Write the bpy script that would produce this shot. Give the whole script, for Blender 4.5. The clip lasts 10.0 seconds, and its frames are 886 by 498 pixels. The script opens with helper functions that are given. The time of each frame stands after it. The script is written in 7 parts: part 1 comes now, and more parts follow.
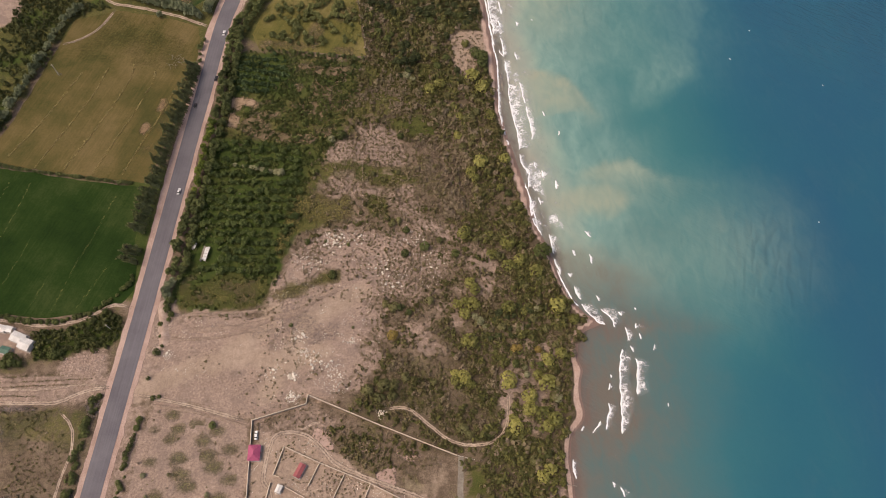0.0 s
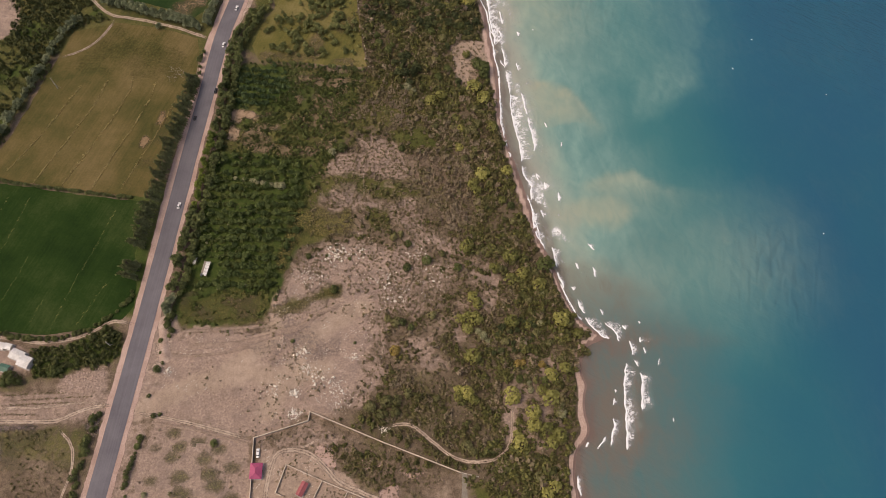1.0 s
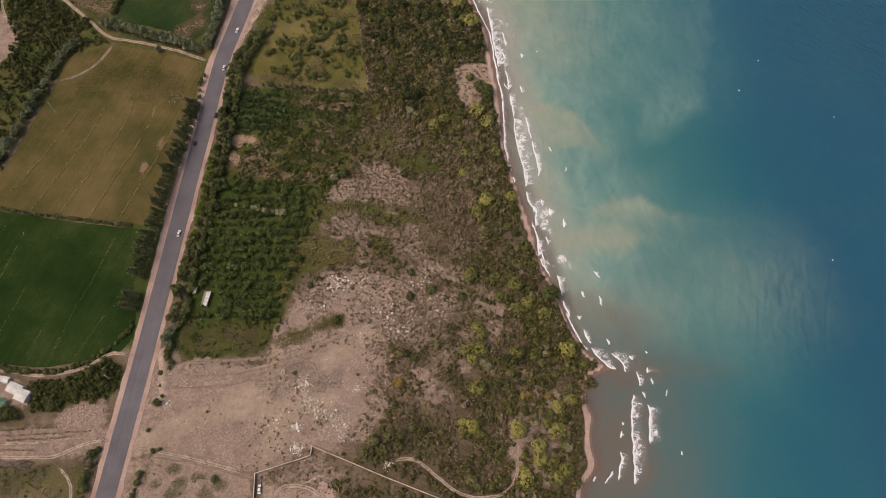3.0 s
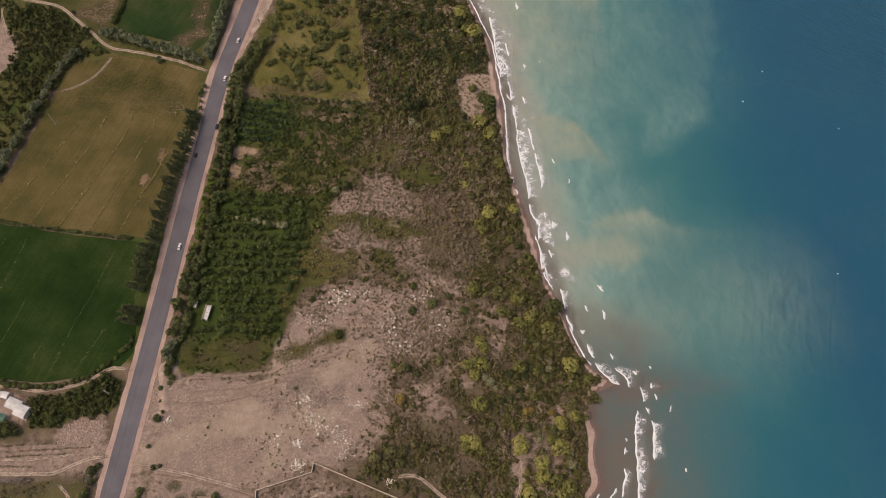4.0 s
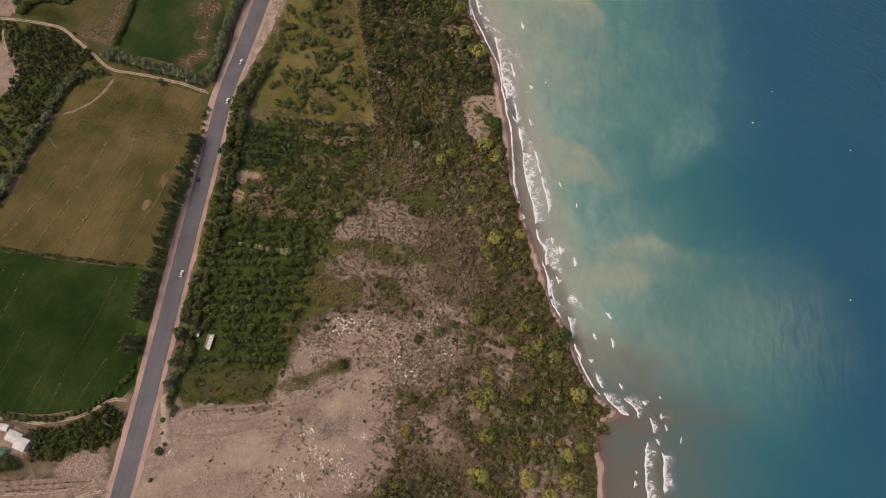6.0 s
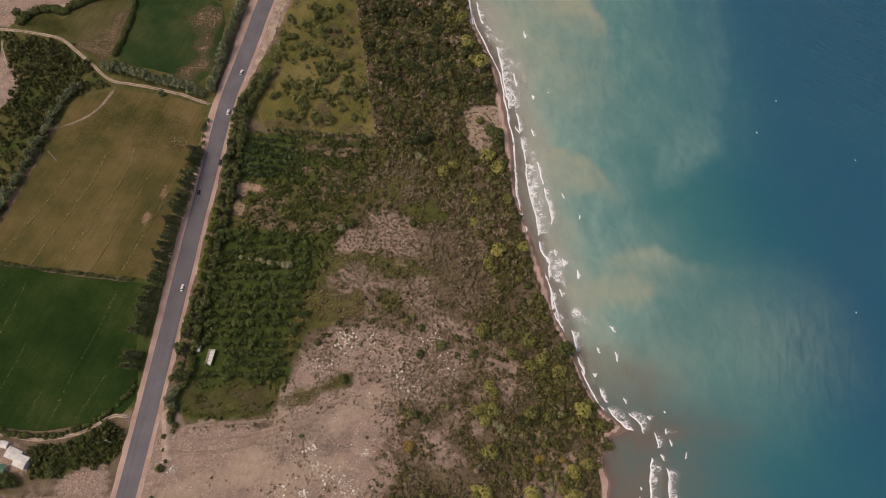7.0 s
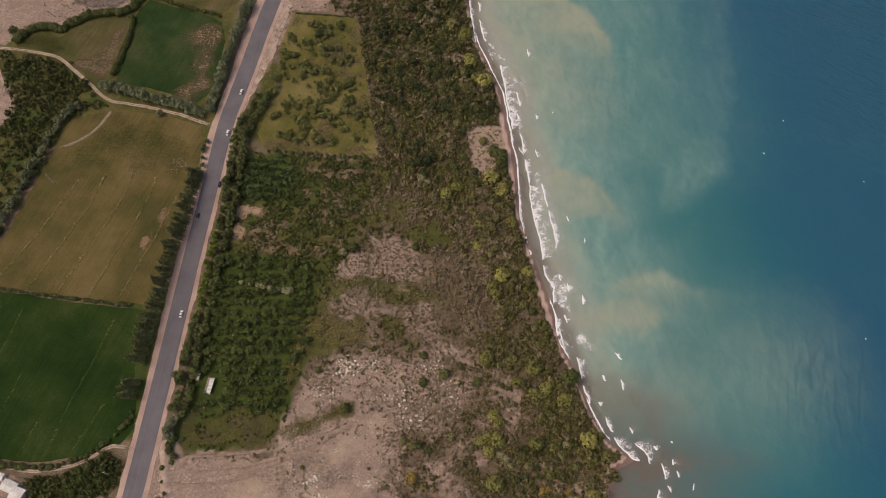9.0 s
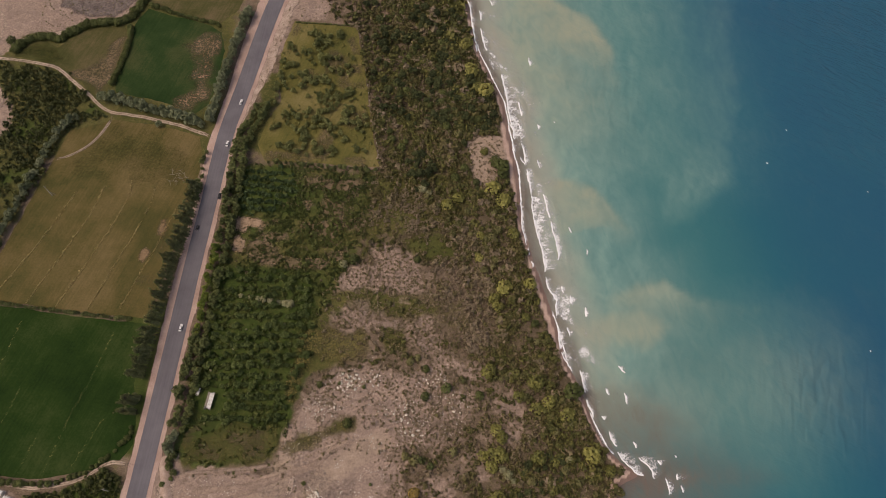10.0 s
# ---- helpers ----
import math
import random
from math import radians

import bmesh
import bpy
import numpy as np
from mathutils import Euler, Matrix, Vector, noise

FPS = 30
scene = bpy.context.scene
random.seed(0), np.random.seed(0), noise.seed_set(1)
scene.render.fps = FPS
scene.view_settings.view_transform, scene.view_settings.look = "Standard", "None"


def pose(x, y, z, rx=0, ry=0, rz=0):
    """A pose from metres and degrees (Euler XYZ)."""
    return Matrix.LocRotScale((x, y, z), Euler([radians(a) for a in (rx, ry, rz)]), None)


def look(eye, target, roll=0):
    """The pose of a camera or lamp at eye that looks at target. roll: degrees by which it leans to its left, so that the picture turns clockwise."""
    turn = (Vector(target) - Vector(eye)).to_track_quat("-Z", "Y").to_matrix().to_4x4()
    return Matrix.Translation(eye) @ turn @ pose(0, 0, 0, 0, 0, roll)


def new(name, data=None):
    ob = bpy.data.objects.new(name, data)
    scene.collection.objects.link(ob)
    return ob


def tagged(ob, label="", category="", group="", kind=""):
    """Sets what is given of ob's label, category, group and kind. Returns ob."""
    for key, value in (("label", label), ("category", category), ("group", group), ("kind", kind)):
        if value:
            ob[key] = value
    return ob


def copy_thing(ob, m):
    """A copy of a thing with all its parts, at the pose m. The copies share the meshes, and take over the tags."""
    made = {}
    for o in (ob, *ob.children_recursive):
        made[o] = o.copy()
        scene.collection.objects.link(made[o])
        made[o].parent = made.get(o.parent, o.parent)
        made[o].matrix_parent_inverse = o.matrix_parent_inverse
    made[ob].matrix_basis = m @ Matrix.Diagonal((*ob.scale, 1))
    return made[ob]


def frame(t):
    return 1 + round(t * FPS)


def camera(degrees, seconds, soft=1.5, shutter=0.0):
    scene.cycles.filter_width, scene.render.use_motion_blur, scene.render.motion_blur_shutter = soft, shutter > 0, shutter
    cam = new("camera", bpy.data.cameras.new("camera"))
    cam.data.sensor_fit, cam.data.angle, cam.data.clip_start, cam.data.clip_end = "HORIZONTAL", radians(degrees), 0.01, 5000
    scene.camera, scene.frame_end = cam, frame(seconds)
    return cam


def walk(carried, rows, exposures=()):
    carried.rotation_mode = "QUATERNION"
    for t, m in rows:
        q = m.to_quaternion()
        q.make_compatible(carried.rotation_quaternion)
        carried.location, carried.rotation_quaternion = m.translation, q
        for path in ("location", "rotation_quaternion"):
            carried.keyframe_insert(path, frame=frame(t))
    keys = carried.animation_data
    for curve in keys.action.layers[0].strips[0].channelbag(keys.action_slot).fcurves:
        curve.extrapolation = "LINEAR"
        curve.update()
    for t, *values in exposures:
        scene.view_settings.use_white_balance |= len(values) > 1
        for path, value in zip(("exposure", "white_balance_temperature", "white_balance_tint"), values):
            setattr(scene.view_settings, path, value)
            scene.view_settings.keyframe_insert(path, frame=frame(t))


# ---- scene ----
cam = camera(63.1, 10.0, soft=0.8)
PATH = [
    (0, (0.265, 0.446, 402.221), (0.301, 1.298, 400.411), 4.2),
    (0.5, (-0.724, 4.64, 402.354), (-0.687, 5.493, 400.546), 4.1),
    (1, (-1.553, 8.857, 402.498), (-1.516, 9.711, 400.69), 4.0),
    (1.5, (-2.184, 13.105, 402.637), (-2.148, 13.96, 400.83), 3.9),
    (2, (-2.737, 17.383, 402.789), (-2.702, 18.239, 400.982), 3.8),
    (2.5, (-3.321, 21.637, 403.03), (-3.285, 22.496, 401.224), 3.8),
    (4, (-5.374, 34.476, 404.123), (-5.339, 35.336, 402.318), 3.8),
    (4.5, (-5.978, 38.79, 404.244), (-5.945, 39.651, 402.439), 3.7),
    (5, (-6.431, 42.857, 404.366), (-6.399, 43.72, 402.562), 3.5),
    (5.5, (-6.877, 46.899, 404.496), (-6.848, 47.763, 402.693), 3.4),
    (7, (-8.434, 59.643, 405.178), (-8.41, 60.507, 403.374), 2.9),
    (7.5, (-8.825, 63.902, 405.338), (-8.801, 64.766, 403.534), 2.9),
    (8, (-9.227, 68.08, 405.487), (-9.204, 68.943, 403.683), 2.8),
    (8.5, (-9.775, 72.238, 405.591), (-9.752, 73.101, 403.787), 2.9),
    (9, (-10.525, 76.363, 405.567), (-10.501, 77.226, 403.763), 2.9),
    (9.5, (-11.358, 80.373, 405.613), (-11.333, 81.237, 403.809), 2.9),
    (10, (-12.102, 84.202, 405.71), (-12.076, 85.066, 403.907), 2.9),
]
walk(cam, [(t, look(eye, target, roll)) for t, eye, target, roll in PATH],
     exposures=[(0.0, 0.40, 7750, 16.5), (1.0, 0.28, 7750, 16.5), (2.5, 0.14, 7750, 16.5), (4.5, 0.05, 7750, 16.5), (10.0, 0.01, 7750, 16.5)])

# ------------------------------------------------------------- world and sun
SUN_UP, SUN_ROUND = 59.0, -100.0
world = bpy.data.worlds.new("sky")
scene.world = world
world.use_nodes = True
wn = world.node_tree
sky = wn.nodes.new("ShaderNodeTexSky")
sky.sky_type = "NISHITA"
sky.sun_disc = False
sky.sun_elevation = radians(SUN_UP)
sky.sun_rotation = radians(SUN_ROUND)
sky.air_density, sky.dust_density, sky.ozone_density = 1.0, 4.0, 1.0
wn.links.new(sky.outputs[0], wn.nodes["Background"].inputs[0])
wn.nodes["Background"].inputs[1].default_value = 0.114
sun_data = bpy.data.lights.new("sun", "SUN")
sun_data.energy, sun_data.angle, sun_data.color = 1.15, radians(24), (1.0, 0.93, 0.84)
sun = new("sun", sun_data)
ce, se = math.cos(radians(SUN_UP)), math.sin(radians(SUN_UP))
sun.matrix_world = look((math.sin(radians(SUN_ROUND)) * ce * 500, math.cos(radians(SUN_ROUND)) * ce * 500, se * 500), (0, 0, 0))

# ------------------------------------------------------------- plan: lines and outlines, in metres
WATERLINE = [(-60, 4000), (-40, 1500), (0, 640), (5, 540), (7, 499), (8, 486), (10, 464), (16, 438), (26, 411), (33, 394), (35, 381), (38, 357), (41, 338),
             (43, 300), (49, 273), (56, 249), (61, 231), (66, 207), (74, 190), (79, 174), (84, 161), (93, 151), (105, 144.5), (96, 141.5), (91, 139),
             (89.5, 136), (87.4, 129), (87.5, 121.6), (90.4, 116), (88.6, 112), (87.6, 105), (87.9, 99), (89.7, 91.5), (88.4, 86.5), (83.6, 82), (81.2, 77.5), (80.2, 71), (79.8, 64), (81.3, 54), (82, 32), (84, 0), (80, -200), (60, -4000)]
BANK = [(-64, 4000), (-44, 1500), (-4, 640), (2, 540), (4, 499), (5, 486), (8, 464), (13, 438), (20, 419), (27, 403), (30, 384), (32, 362), (36, 338),
        (40, 298), (46, 273), (52, 246), (58, 224), (64, 205), (70, 190), (75, 177), (80, 165), (86, 154), (92, 148), (97, 145.5),
        (87, 142), (83.5, 138), (83, 130), (82.8, 124), (83.8, 119), (84.8, 114), (84.1, 109), (83.8, 103), (83.9, 97), (85.3, 92), (84.5, 88), (80.8, 84), (77.7, 78.5), (76.7, 72), (76.2, 64), (77.6, 54), (79, 32), (81, 0), (77, -200), (57, -4000)]
ROAD = [(-188, -700), (-178, -60), (-175, 0), (-172.6, 41), (-169.8, 83), (-166.4, 134), (-162.8, 194), (-161, 227), (-159.4, 258), (-157.6, 286), (-156, 310), (-153, 358), (-148.6, 386),
        (-144.5, 410), (-138.8, 447), (-132, 483), (-121, 530), (-90, 600), (0, 800), (300, 1300)]
HAY = [(-229, 369), (-211, 367), (-190, 364), (-170, 358), (-166, 342), (-166, 326), (-167, 304), (-171, 281), (-175, 264), (-177, 245), (-179, 228.5), (-215, 231.5),
       (-241, 234), (-273, 238), (-288, 242), (-285, 250), (-278, 267), (-272, 292), (-267, 315), (-262, 336), (-260, 348), (-256, 360), (-245, 364)]
CROP = [(-330, 240), (-273, 235.5), (-240, 231.5), (-215, 228.5), (-179, 225), (-177, 208), (-180, 190), (-176, 172), (-174, 156), (-179, 147), (-192, 141.5), (-208, 139),
        (-226, 136), (-246, 138.5), (-330, 150)]
WEDGE = [(-310, 421), (-306, 429), (-300, 435), (-292, 436), (-281, 430), (-273, 439), (-265, 446), (-251, 450), (-240, 452), (-236, 447), (-235, 431), (-238, 411), (-239, 399), (-243, 387),
         (-251, 392), (-260, 401), (-268, 408), (-277, 413), (-296, 419)]
NORTH = [(-232, 449), (-230, 460), (-225, 468), (-209, 463), (-190, 458), (-177, 453), (-168, 448), (-164, 431), (-165, 401), (-168, 384), (-176, 376), (-191, 382), (-211, 388), (-233, 392), (-235, 399), (-233, 416), (-231, 437)]
TOP = [(-226, 473), (-210, 468), (-190, 462), (-171, 456), (-160, 470), (-150, 500), (-150, 560), (-230, 560), (-230, 500)]
FALLOW = [(-190, 446), (-172, 451), (-164, 431), (-165, 401), (-168, 384), (-185, 381), (-195, 387), (-182, 401), (-183, 420), (-198, 435)]
LAWN = [(-118, 460), (-95, 459), (-72, 455), (-66, 430), (-60, 395), (-56, 370), (-49, 337), (-91, 339), (-124, 340), (-131, 353), (-127, 371), (-119, 388), (-124, 407), (-124, 430)]
ORCHARD = [(-144, 327), (-129, 337), (-49, 333), (-50, 312), (-59, 272), (-75, 243), (-82, 214), (-86, 190), (-91, 167), (-97, 147), (-141, 143), (-151, 145),
           (-148, 184), (-147, 220), (-143, 271)]
CORE = [(-146, 262), (-89, 262), (-80, 240), (-82, 214), (-86, 186), (-93, 170), (-140, 166), (-147, 188)]
BARE = [(-150, 127), (-144, 140), (-111, 143), (-92, 145), (-96, 151), (-91, 167), (-82, 192), (-66, 204), (-43, 202), (-6, 198), (14, 186), (14, 174),
        (1, 160), (-17, 152), (-28, 141), (-24, 131), (-28, 117), (-39, 104), (-51, 97), (-65, 95), (-94, 80), (-157, 91)]
PINK_A = [(-50, 280), (-35, 282), (-26, 274), (-18, 266), (-17, 251), (-30, 248), (-39, 255), (-43, 249), (-66, 251), (-69, 258), (-60, 263), (-49, 266)]
PINK_B = [(-72, 232), (-62, 242), (-51, 239), (-45, 230), (-49, 223), (-64, 224)]
SAND = [(9, 360), (14, 364), (20, 365), (33, 363), (35, 346), (30, 339), (27, 327), (20, 324), (13, 330), (11, 343)]
PLOT = [(-151, 89), (-126, 86), (-96, 80), (-92, 41), (-92, 10), (-158, 10), (-156, 39)]
YARDS = [(-92, 78), (-80, 76), (-60, 73), (-27, 53), (10, 40), (16, 10), (-92, 10)]
VERGE = [(-142, 420), (-136, 400), (-131, 405), (-122, 440), (-117, 462), (-95, 462), (-92, 480), (-112, 485), (-126, 465)]
DUMP = [(-400, 520), (-300, 540), (-232, 520), (-230, 480), (-238, 460), (-252, 457), (-265, 455), (-277, 447), (-285, 438), (-291, 442), (-303, 441), (-311, 434), (-318, 422), (-400, 424)]
SLUMP = [(-345, 400), (-313, 396), (-308, 389), (-300, 378), (-298, 366), (-299, 357), (-305, 350), (-345, 345)]
THICKET = [(-234, 374), (-241, 379), (-254, 390), (-268, 404), (-280, 411), (-299, 414), (-315, 415), (-345, 415), (-345, 300), (-300, 255), (-289, 255), (-281, 268), (-275, 292), (-270, 316), (-265, 337), (-262, 352), (-256, 364), (-245, 369)]
DELL = [(-177, 140), (-186, 142), (-197, 135), (-212, 130), (-224, 128), (-222, 112), (-208, 112), (-194, 119), (-180, 120), (-174, 128)]
SLABS = [(-207, 111), (-194, 118), (-182, 119), (-179, 103), (-204, 102)]
HOMESTEAD = [(-262, 134), (-238, 131), (-224, 124), (-224, 115), (-233, 112), (-262, 112)]
WEEDS = [(-178, 92), (-200, 85), (-260, 84), (-260, 10), (-180, 10), (-177, 41)]
GREEN_A = [(-33, 284), (-20, 290), (-2, 287), (3, 276), (-13, 269), (-24, 273)]
GREEN_B = [(-87, 163), (-72, 167), (-63, 172), (-54, 171), (-56, 166), (-69, 162), (-75, 157), (-88, 155)]
GLADE = [(44, 84), (42, 112), (42, 124), (53, 131), (68, 132), (78, 124), (72, 110), (76, 92), (70, 84), (58, 86)]
MEADOW = [(25, 62), (24, 44), (36, 46), (35, 60)]

LEA = [(-91, 178), (-93, 196), (-90, 222), (-80, 240), (-68, 240), (-48, 246), (-46, 239), (-70, 236), (-74, 222), (-58, 208), (-66, 203), (-84, 194)]
LEA_NORTH = [(-78, 246), (-60, 252), (-46, 250), (-20, 244), (-9, 240), (-10, 235), (-45, 237), (-72, 233)]
COURT = [(-55, 78), (-46, 81), (-28, 77), (-15, 73), (-2, 67), (-8, 58), (-32, 56), (-45, 62), (-52, 69)]
VINES = [(-141, 313), (-136, 335), (-106, 334), (-101, 316), (-114, 302), (-131, 299)]
GREY = [(-47, 316), (-22, 317), (-12, 297), (-21, 287), (-47, 286), (-53, 298)]
NET = [(-43, 234), (-29, 228), (-11, 236), (-5, 221), (-5, 207), (-16, 205), (-25, 219), (-43, 223)]
ISLE_A = [(-44, 248), (-30, 251), (-19, 245), (-17, 235), (-25, 232), (-40, 234)]
ISLE_B = [(-41, 225), (-29, 225), (-25, 217), (-27, 210), (-40, 212)]
GREY_EAST = [(-14, 270), (21, 272), (24, 222), (10, 202), (-3, 206), (-6, 237), (-16, 253)]
OPENING = [(24, 186), (38, 188), (45, 176), (38, 172), (28, 177)]
HEART = [(-78, 246), (-66, 262), (-45, 285), (-15, 268), (-8, 240), (-3, 205), (-20, 198), (-45, 203), (-66, 205), (-82, 216)]
THIN = [(-7, 202), (21, 195), (41, 188), (44, 170), (31, 152), (21, 126), (-1, 115), (-24, 124), (-25, 141), (-2, 155), (11, 173)]
FRAY = [(20, 192), (0, 202), (-20, 190), (-14, 165), (-35, 152), (-42, 130), (-38, 112), (-52, 98), (-30, 90), (-8, 110), (-8, 140), (12, 160)]
MIX = [(-58, 268), (-50, 335), (10, 332), (6, 294), (-20, 291), (-44, 285)]
COVE = [(36, 48), (44, 70), (58, 76), (74, 78), (74, 40), (50, 36)]
DARK = [(31, 142), (41, 153), (55, 171), (45, 178), (65, 173), (77, 154), (90, 144), (84, 127), (63, 130), (34, 132)]

EAST = [(-46, 640), (-50, 470), (-70, 462), (-73, 430), (-66, 381), (-56, 337), (-50, 312), (-59, 272), (-75, 243), (-80, 214), (-66, 204), (-43, 202), (-6, 198), (14, 186), (14, 174),
        (1, 160), (-17, 152), (-28, 141), (-24, 131), (-28, 117), (-39, 104), (-42, 88), (17, 66), (24, 62), (28, 30), (200, 20), (200, 640)]

WALL_LINE = [(-92, 10), (-91.5, 42), (-94, 81.5), (-65.5, 91.5), (-65, 96.5), (-24, 81), (16, 67), (30, 63.5)]
TRACKS = {
    "farm_track": ([(-157, 354), (-164, 358.5), (-174, 362), (-184, 366), (-196, 369), (-210, 372), (-222, 374), (-231, 375), (-240, 379.5), (-249, 388), (-261, 398), (-274, 409), (-281, 413), (-295, 416), (-308, 418), (-320, 419), (-360, 424)], 3.4),
    "dump_track": ([(-322, 420), (-317, 427), (-311, 432.5), (-303, 438), (-293, 440.5), (-284, 443), (-275, 449), (-264, 456)], 4.5),
    "homestead_track": ([(-168, 144), (-180, 146), (-186, 145), (-196, 138), (-208, 134), (-223, 132), (-243, 134), (-300, 138)], 2.8),
    "west_track": ([(-170, 98), (-184, 96), (-194, 92), (-202, 88), (-218, 87), (-233, 87), (-300, 87)], 3.2),
    "upper_west_track": ([(-174, 98), (-192, 98), (-213, 95), (-235, 94), (-300, 91)], 1.8),
    "south_track": ([(-201, 88), (-198, 82), (-193, 78), (-190, 73), (-188, 62), (-190, 49), (-191, 38), (-193, 0)], 2.2),
    "plot_track": ([(-163, 94), (-143, 91), (-127, 88), (-109, 84), (-94, 80)], 3.0),
    "beach_path": ([(-28, 86), (-24, 88), (-20, 90), (-10, 91), (-3, 87), (6, 80), (13, 75), (23, 72), (36, 73), (44, 79), (47, 89), (48, 102), (54, 107)], 2.6),
    "yard_track": ([(-80, 0), (-79, 41), (-84, 50), (-83, 65), (-80, 74), (-71, 76), (-61, 73), (-53, 66), (-45, 59), (-29, 53), (-14, 48), (-1, 44), (20, 34)], 3.4),
    "slump_track": ([(-320, 418), (-318, 405), (-314, 395), (-309, 386), (-305, 372)], 2.6),
    "dump_loop": ([(-340, 468), (-332, 462), (-327, 457), (-324, 449), (-324, 439), (-325, 426)], 2.2),
    "court_path": ([(-79, 76), (-65, 78), (-60, 81), (-46, 81)], 1.8),
    "field_path": ([(-231, 376), (-231, 370), (-233, 364), (-236, 357), (-242, 348), (-252, 340), (-263, 336), (-268, 335)], 1.9),
}


# ------------------------------------------------------------- arithmetic on the plan
def lattice(x, y, seed):
    n = np.sin(x * 127.1 + y * 311.7 + seed * 74.7) * 43758.5453
    return n - np.floor(n)


def grain(x, y, size, seed=0, octaves=3):
    """Smooth random relief between 0 and 1, with bumps of about that size."""
    x, y = np.asarray(x, float) / size, np.asarray(y, float) / size
    total, weight, amp = 0.0, 0.0, 1.0
    for o in range(octaves):
        ix, iy = np.floor(x), np.floor(y)
        fx, fy = x - ix, y - iy
        fx, fy = fx * fx * (3 - 2 * fx), fy * fy * (3 - 2 * fy)
        a = lattice(ix, iy, seed + o) * (1 - fx) + lattice(ix + 1, iy, seed + o) * fx
        b = lattice(ix, iy + 1, seed + o) * (1 - fx) + lattice(ix + 1, iy + 1, seed + o) * fx
        total, weight = total + amp * (a * (1 - fy) + b * fy), weight + amp
        x, y, amp = x * 2.03 + 17.3, y * 2.03 + 5.1, amp * 0.5
    return total / weight


def inside(poly, x, y):
    """Signed distance to the outline, positive inside."""
    x, y = np.asarray(x, float), np.asarray(y, float)
    far, odd = np.full(x.shape, 1e9), np.zeros(x.shape, bool)
    for (ax, ay), (bx, by) in zip(poly, poly[1:] + poly[:1]):
        ex, ey = bx - ax, by - ay
        t = np.clip(((x - ax) * ex + (y - ay) * ey) / (ex * ex + ey * ey), 0, 1)
        far = np.minimum(far, np.hypot(x - ax - t * ex, y - ay - t * ey))
        odd ^= ((ay > y) != (by > y)) & (x < ex * (y - ay) / (ey if ey else 1e-9) + ax)
    return np.where(odd, far, -far)


def near_line(line, x, y):
    x, y = np.asarray(x, float), np.asarray(y, float)
    far = np.full(x.shape, 1e9)
    for (ax, ay), (bx, by) in zip(line, line[1:]):
        ex, ey = bx - ax, by - ay
        t = np.clip(((x - ax) * ex + (y - ay) * ey) / (ex * ex + ey * ey), 0, 1)
        far = np.minimum(far, np.hypot(x - ax - t * ex, y - ay - t * ey))
    return far


def step(a, b, v):
    t = np.clip((np.asarray(v, float) - a) / (b - a), 0, 1)
    return t * t * (3 - 2 * t)


def soft(poly, x, y, width=4.0, wobble=6.0, seed=1):
    d = inside(poly, x, y) + (grain(x, y, 9.0, seed) - 0.5) * wobble
    return step(-width, width, d)


def smooth_line(line, gap):
    """A rounded line through the corners, with points about a gap apart."""
    p = [Vector((*c, 0)) for c in line]
    p = [2 * p[0] - p[1], *p, 2 * p[-1] - p[-2]]
    out = []
    for a, b, c, d in zip(p, p[1:], p[2:], p[3:]):
        n = max(1, int((c - b).length / gap))
        for k in range(n):
            t = k / n
            out.append(0.5 * (2 * b + (c - a) * t + (2 * a - 5 * b + 4 * c - d) * t * t + (3 * b - a - 3 * c + d) * t ** 3))
    out.append(p[-2])
    return [(v.x, v.y) for v in out]


def side_line(line, shift):
    """East of the place for every metre to the north, with the corners rounded off."""
    p = np.array(sorted((y, x) for x, y in line))
    y = np.arange(-60.0, 700.0, 1.0)
    x = np.interp(y, p[:, 0], p[:, 1]) + shift
    x = np.convolve(np.pad(x, 3, "edge"), np.array((1, 3, 5, 6, 5, 3, 1)) / 24.0, "valid")
    return np.concatenate([p[:1, 0], y, p[-1:, 0]]), np.concatenate([p[:1, 1], x, p[-1:, 1]])


SHORE_Y, SHORE_X = side_line(WATERLINE, 0.8)
BANK_Y, BANK_X = side_line(BANK, -0.4)
WATER_Z = -1.2


def shore(y):
    return np.interp(y, SHORE_Y, SHORE_X) + (grain(y, y * 0, 18, 9, 2) - 0.5) * 1.0


def bank(y):
    return np.interp(y, BANK_Y, BANK_X) + 1.3 + (grain(y, y * 0, 9, 4, 2) - 0.5) * 1.6


FLAT = [HAY, CROP, WEDGE, NORTH, TOP, LAWN]


def tilled(x, y):
    out = np.zeros(np.shape(x))
    for poly in FLAT:
        out = np.maximum(out, step(-6, -1, inside(poly, x, y)))
    return np.maximum(out, step(14, 10, near_line(ROAD, x, y)))


def ground_z(x, y):
    x, y = np.asarray(x, float), np.asarray(y, float)
    b, s = bank(y), shore(y)
    s = np.maximum(s, b + 1.0)
    wild = step(4, 20, b - x) * (1 - tilled(x, y))
    z = wild * (grain(x, y, 26, 21) - 0.5) * 1.1
    z = np.where(x > b - 1.5, -0.55 * step(-1.5, 1.0, x - b), z)
    z = np.where(x > b + 1.0, -0.55 - 0.65 * (x - b - 1) / (s - b - 1 + 1e-6), z)
    return np.where(x > s, np.maximum(-1.2 - 0.12 * (x - s), -6.0), z)


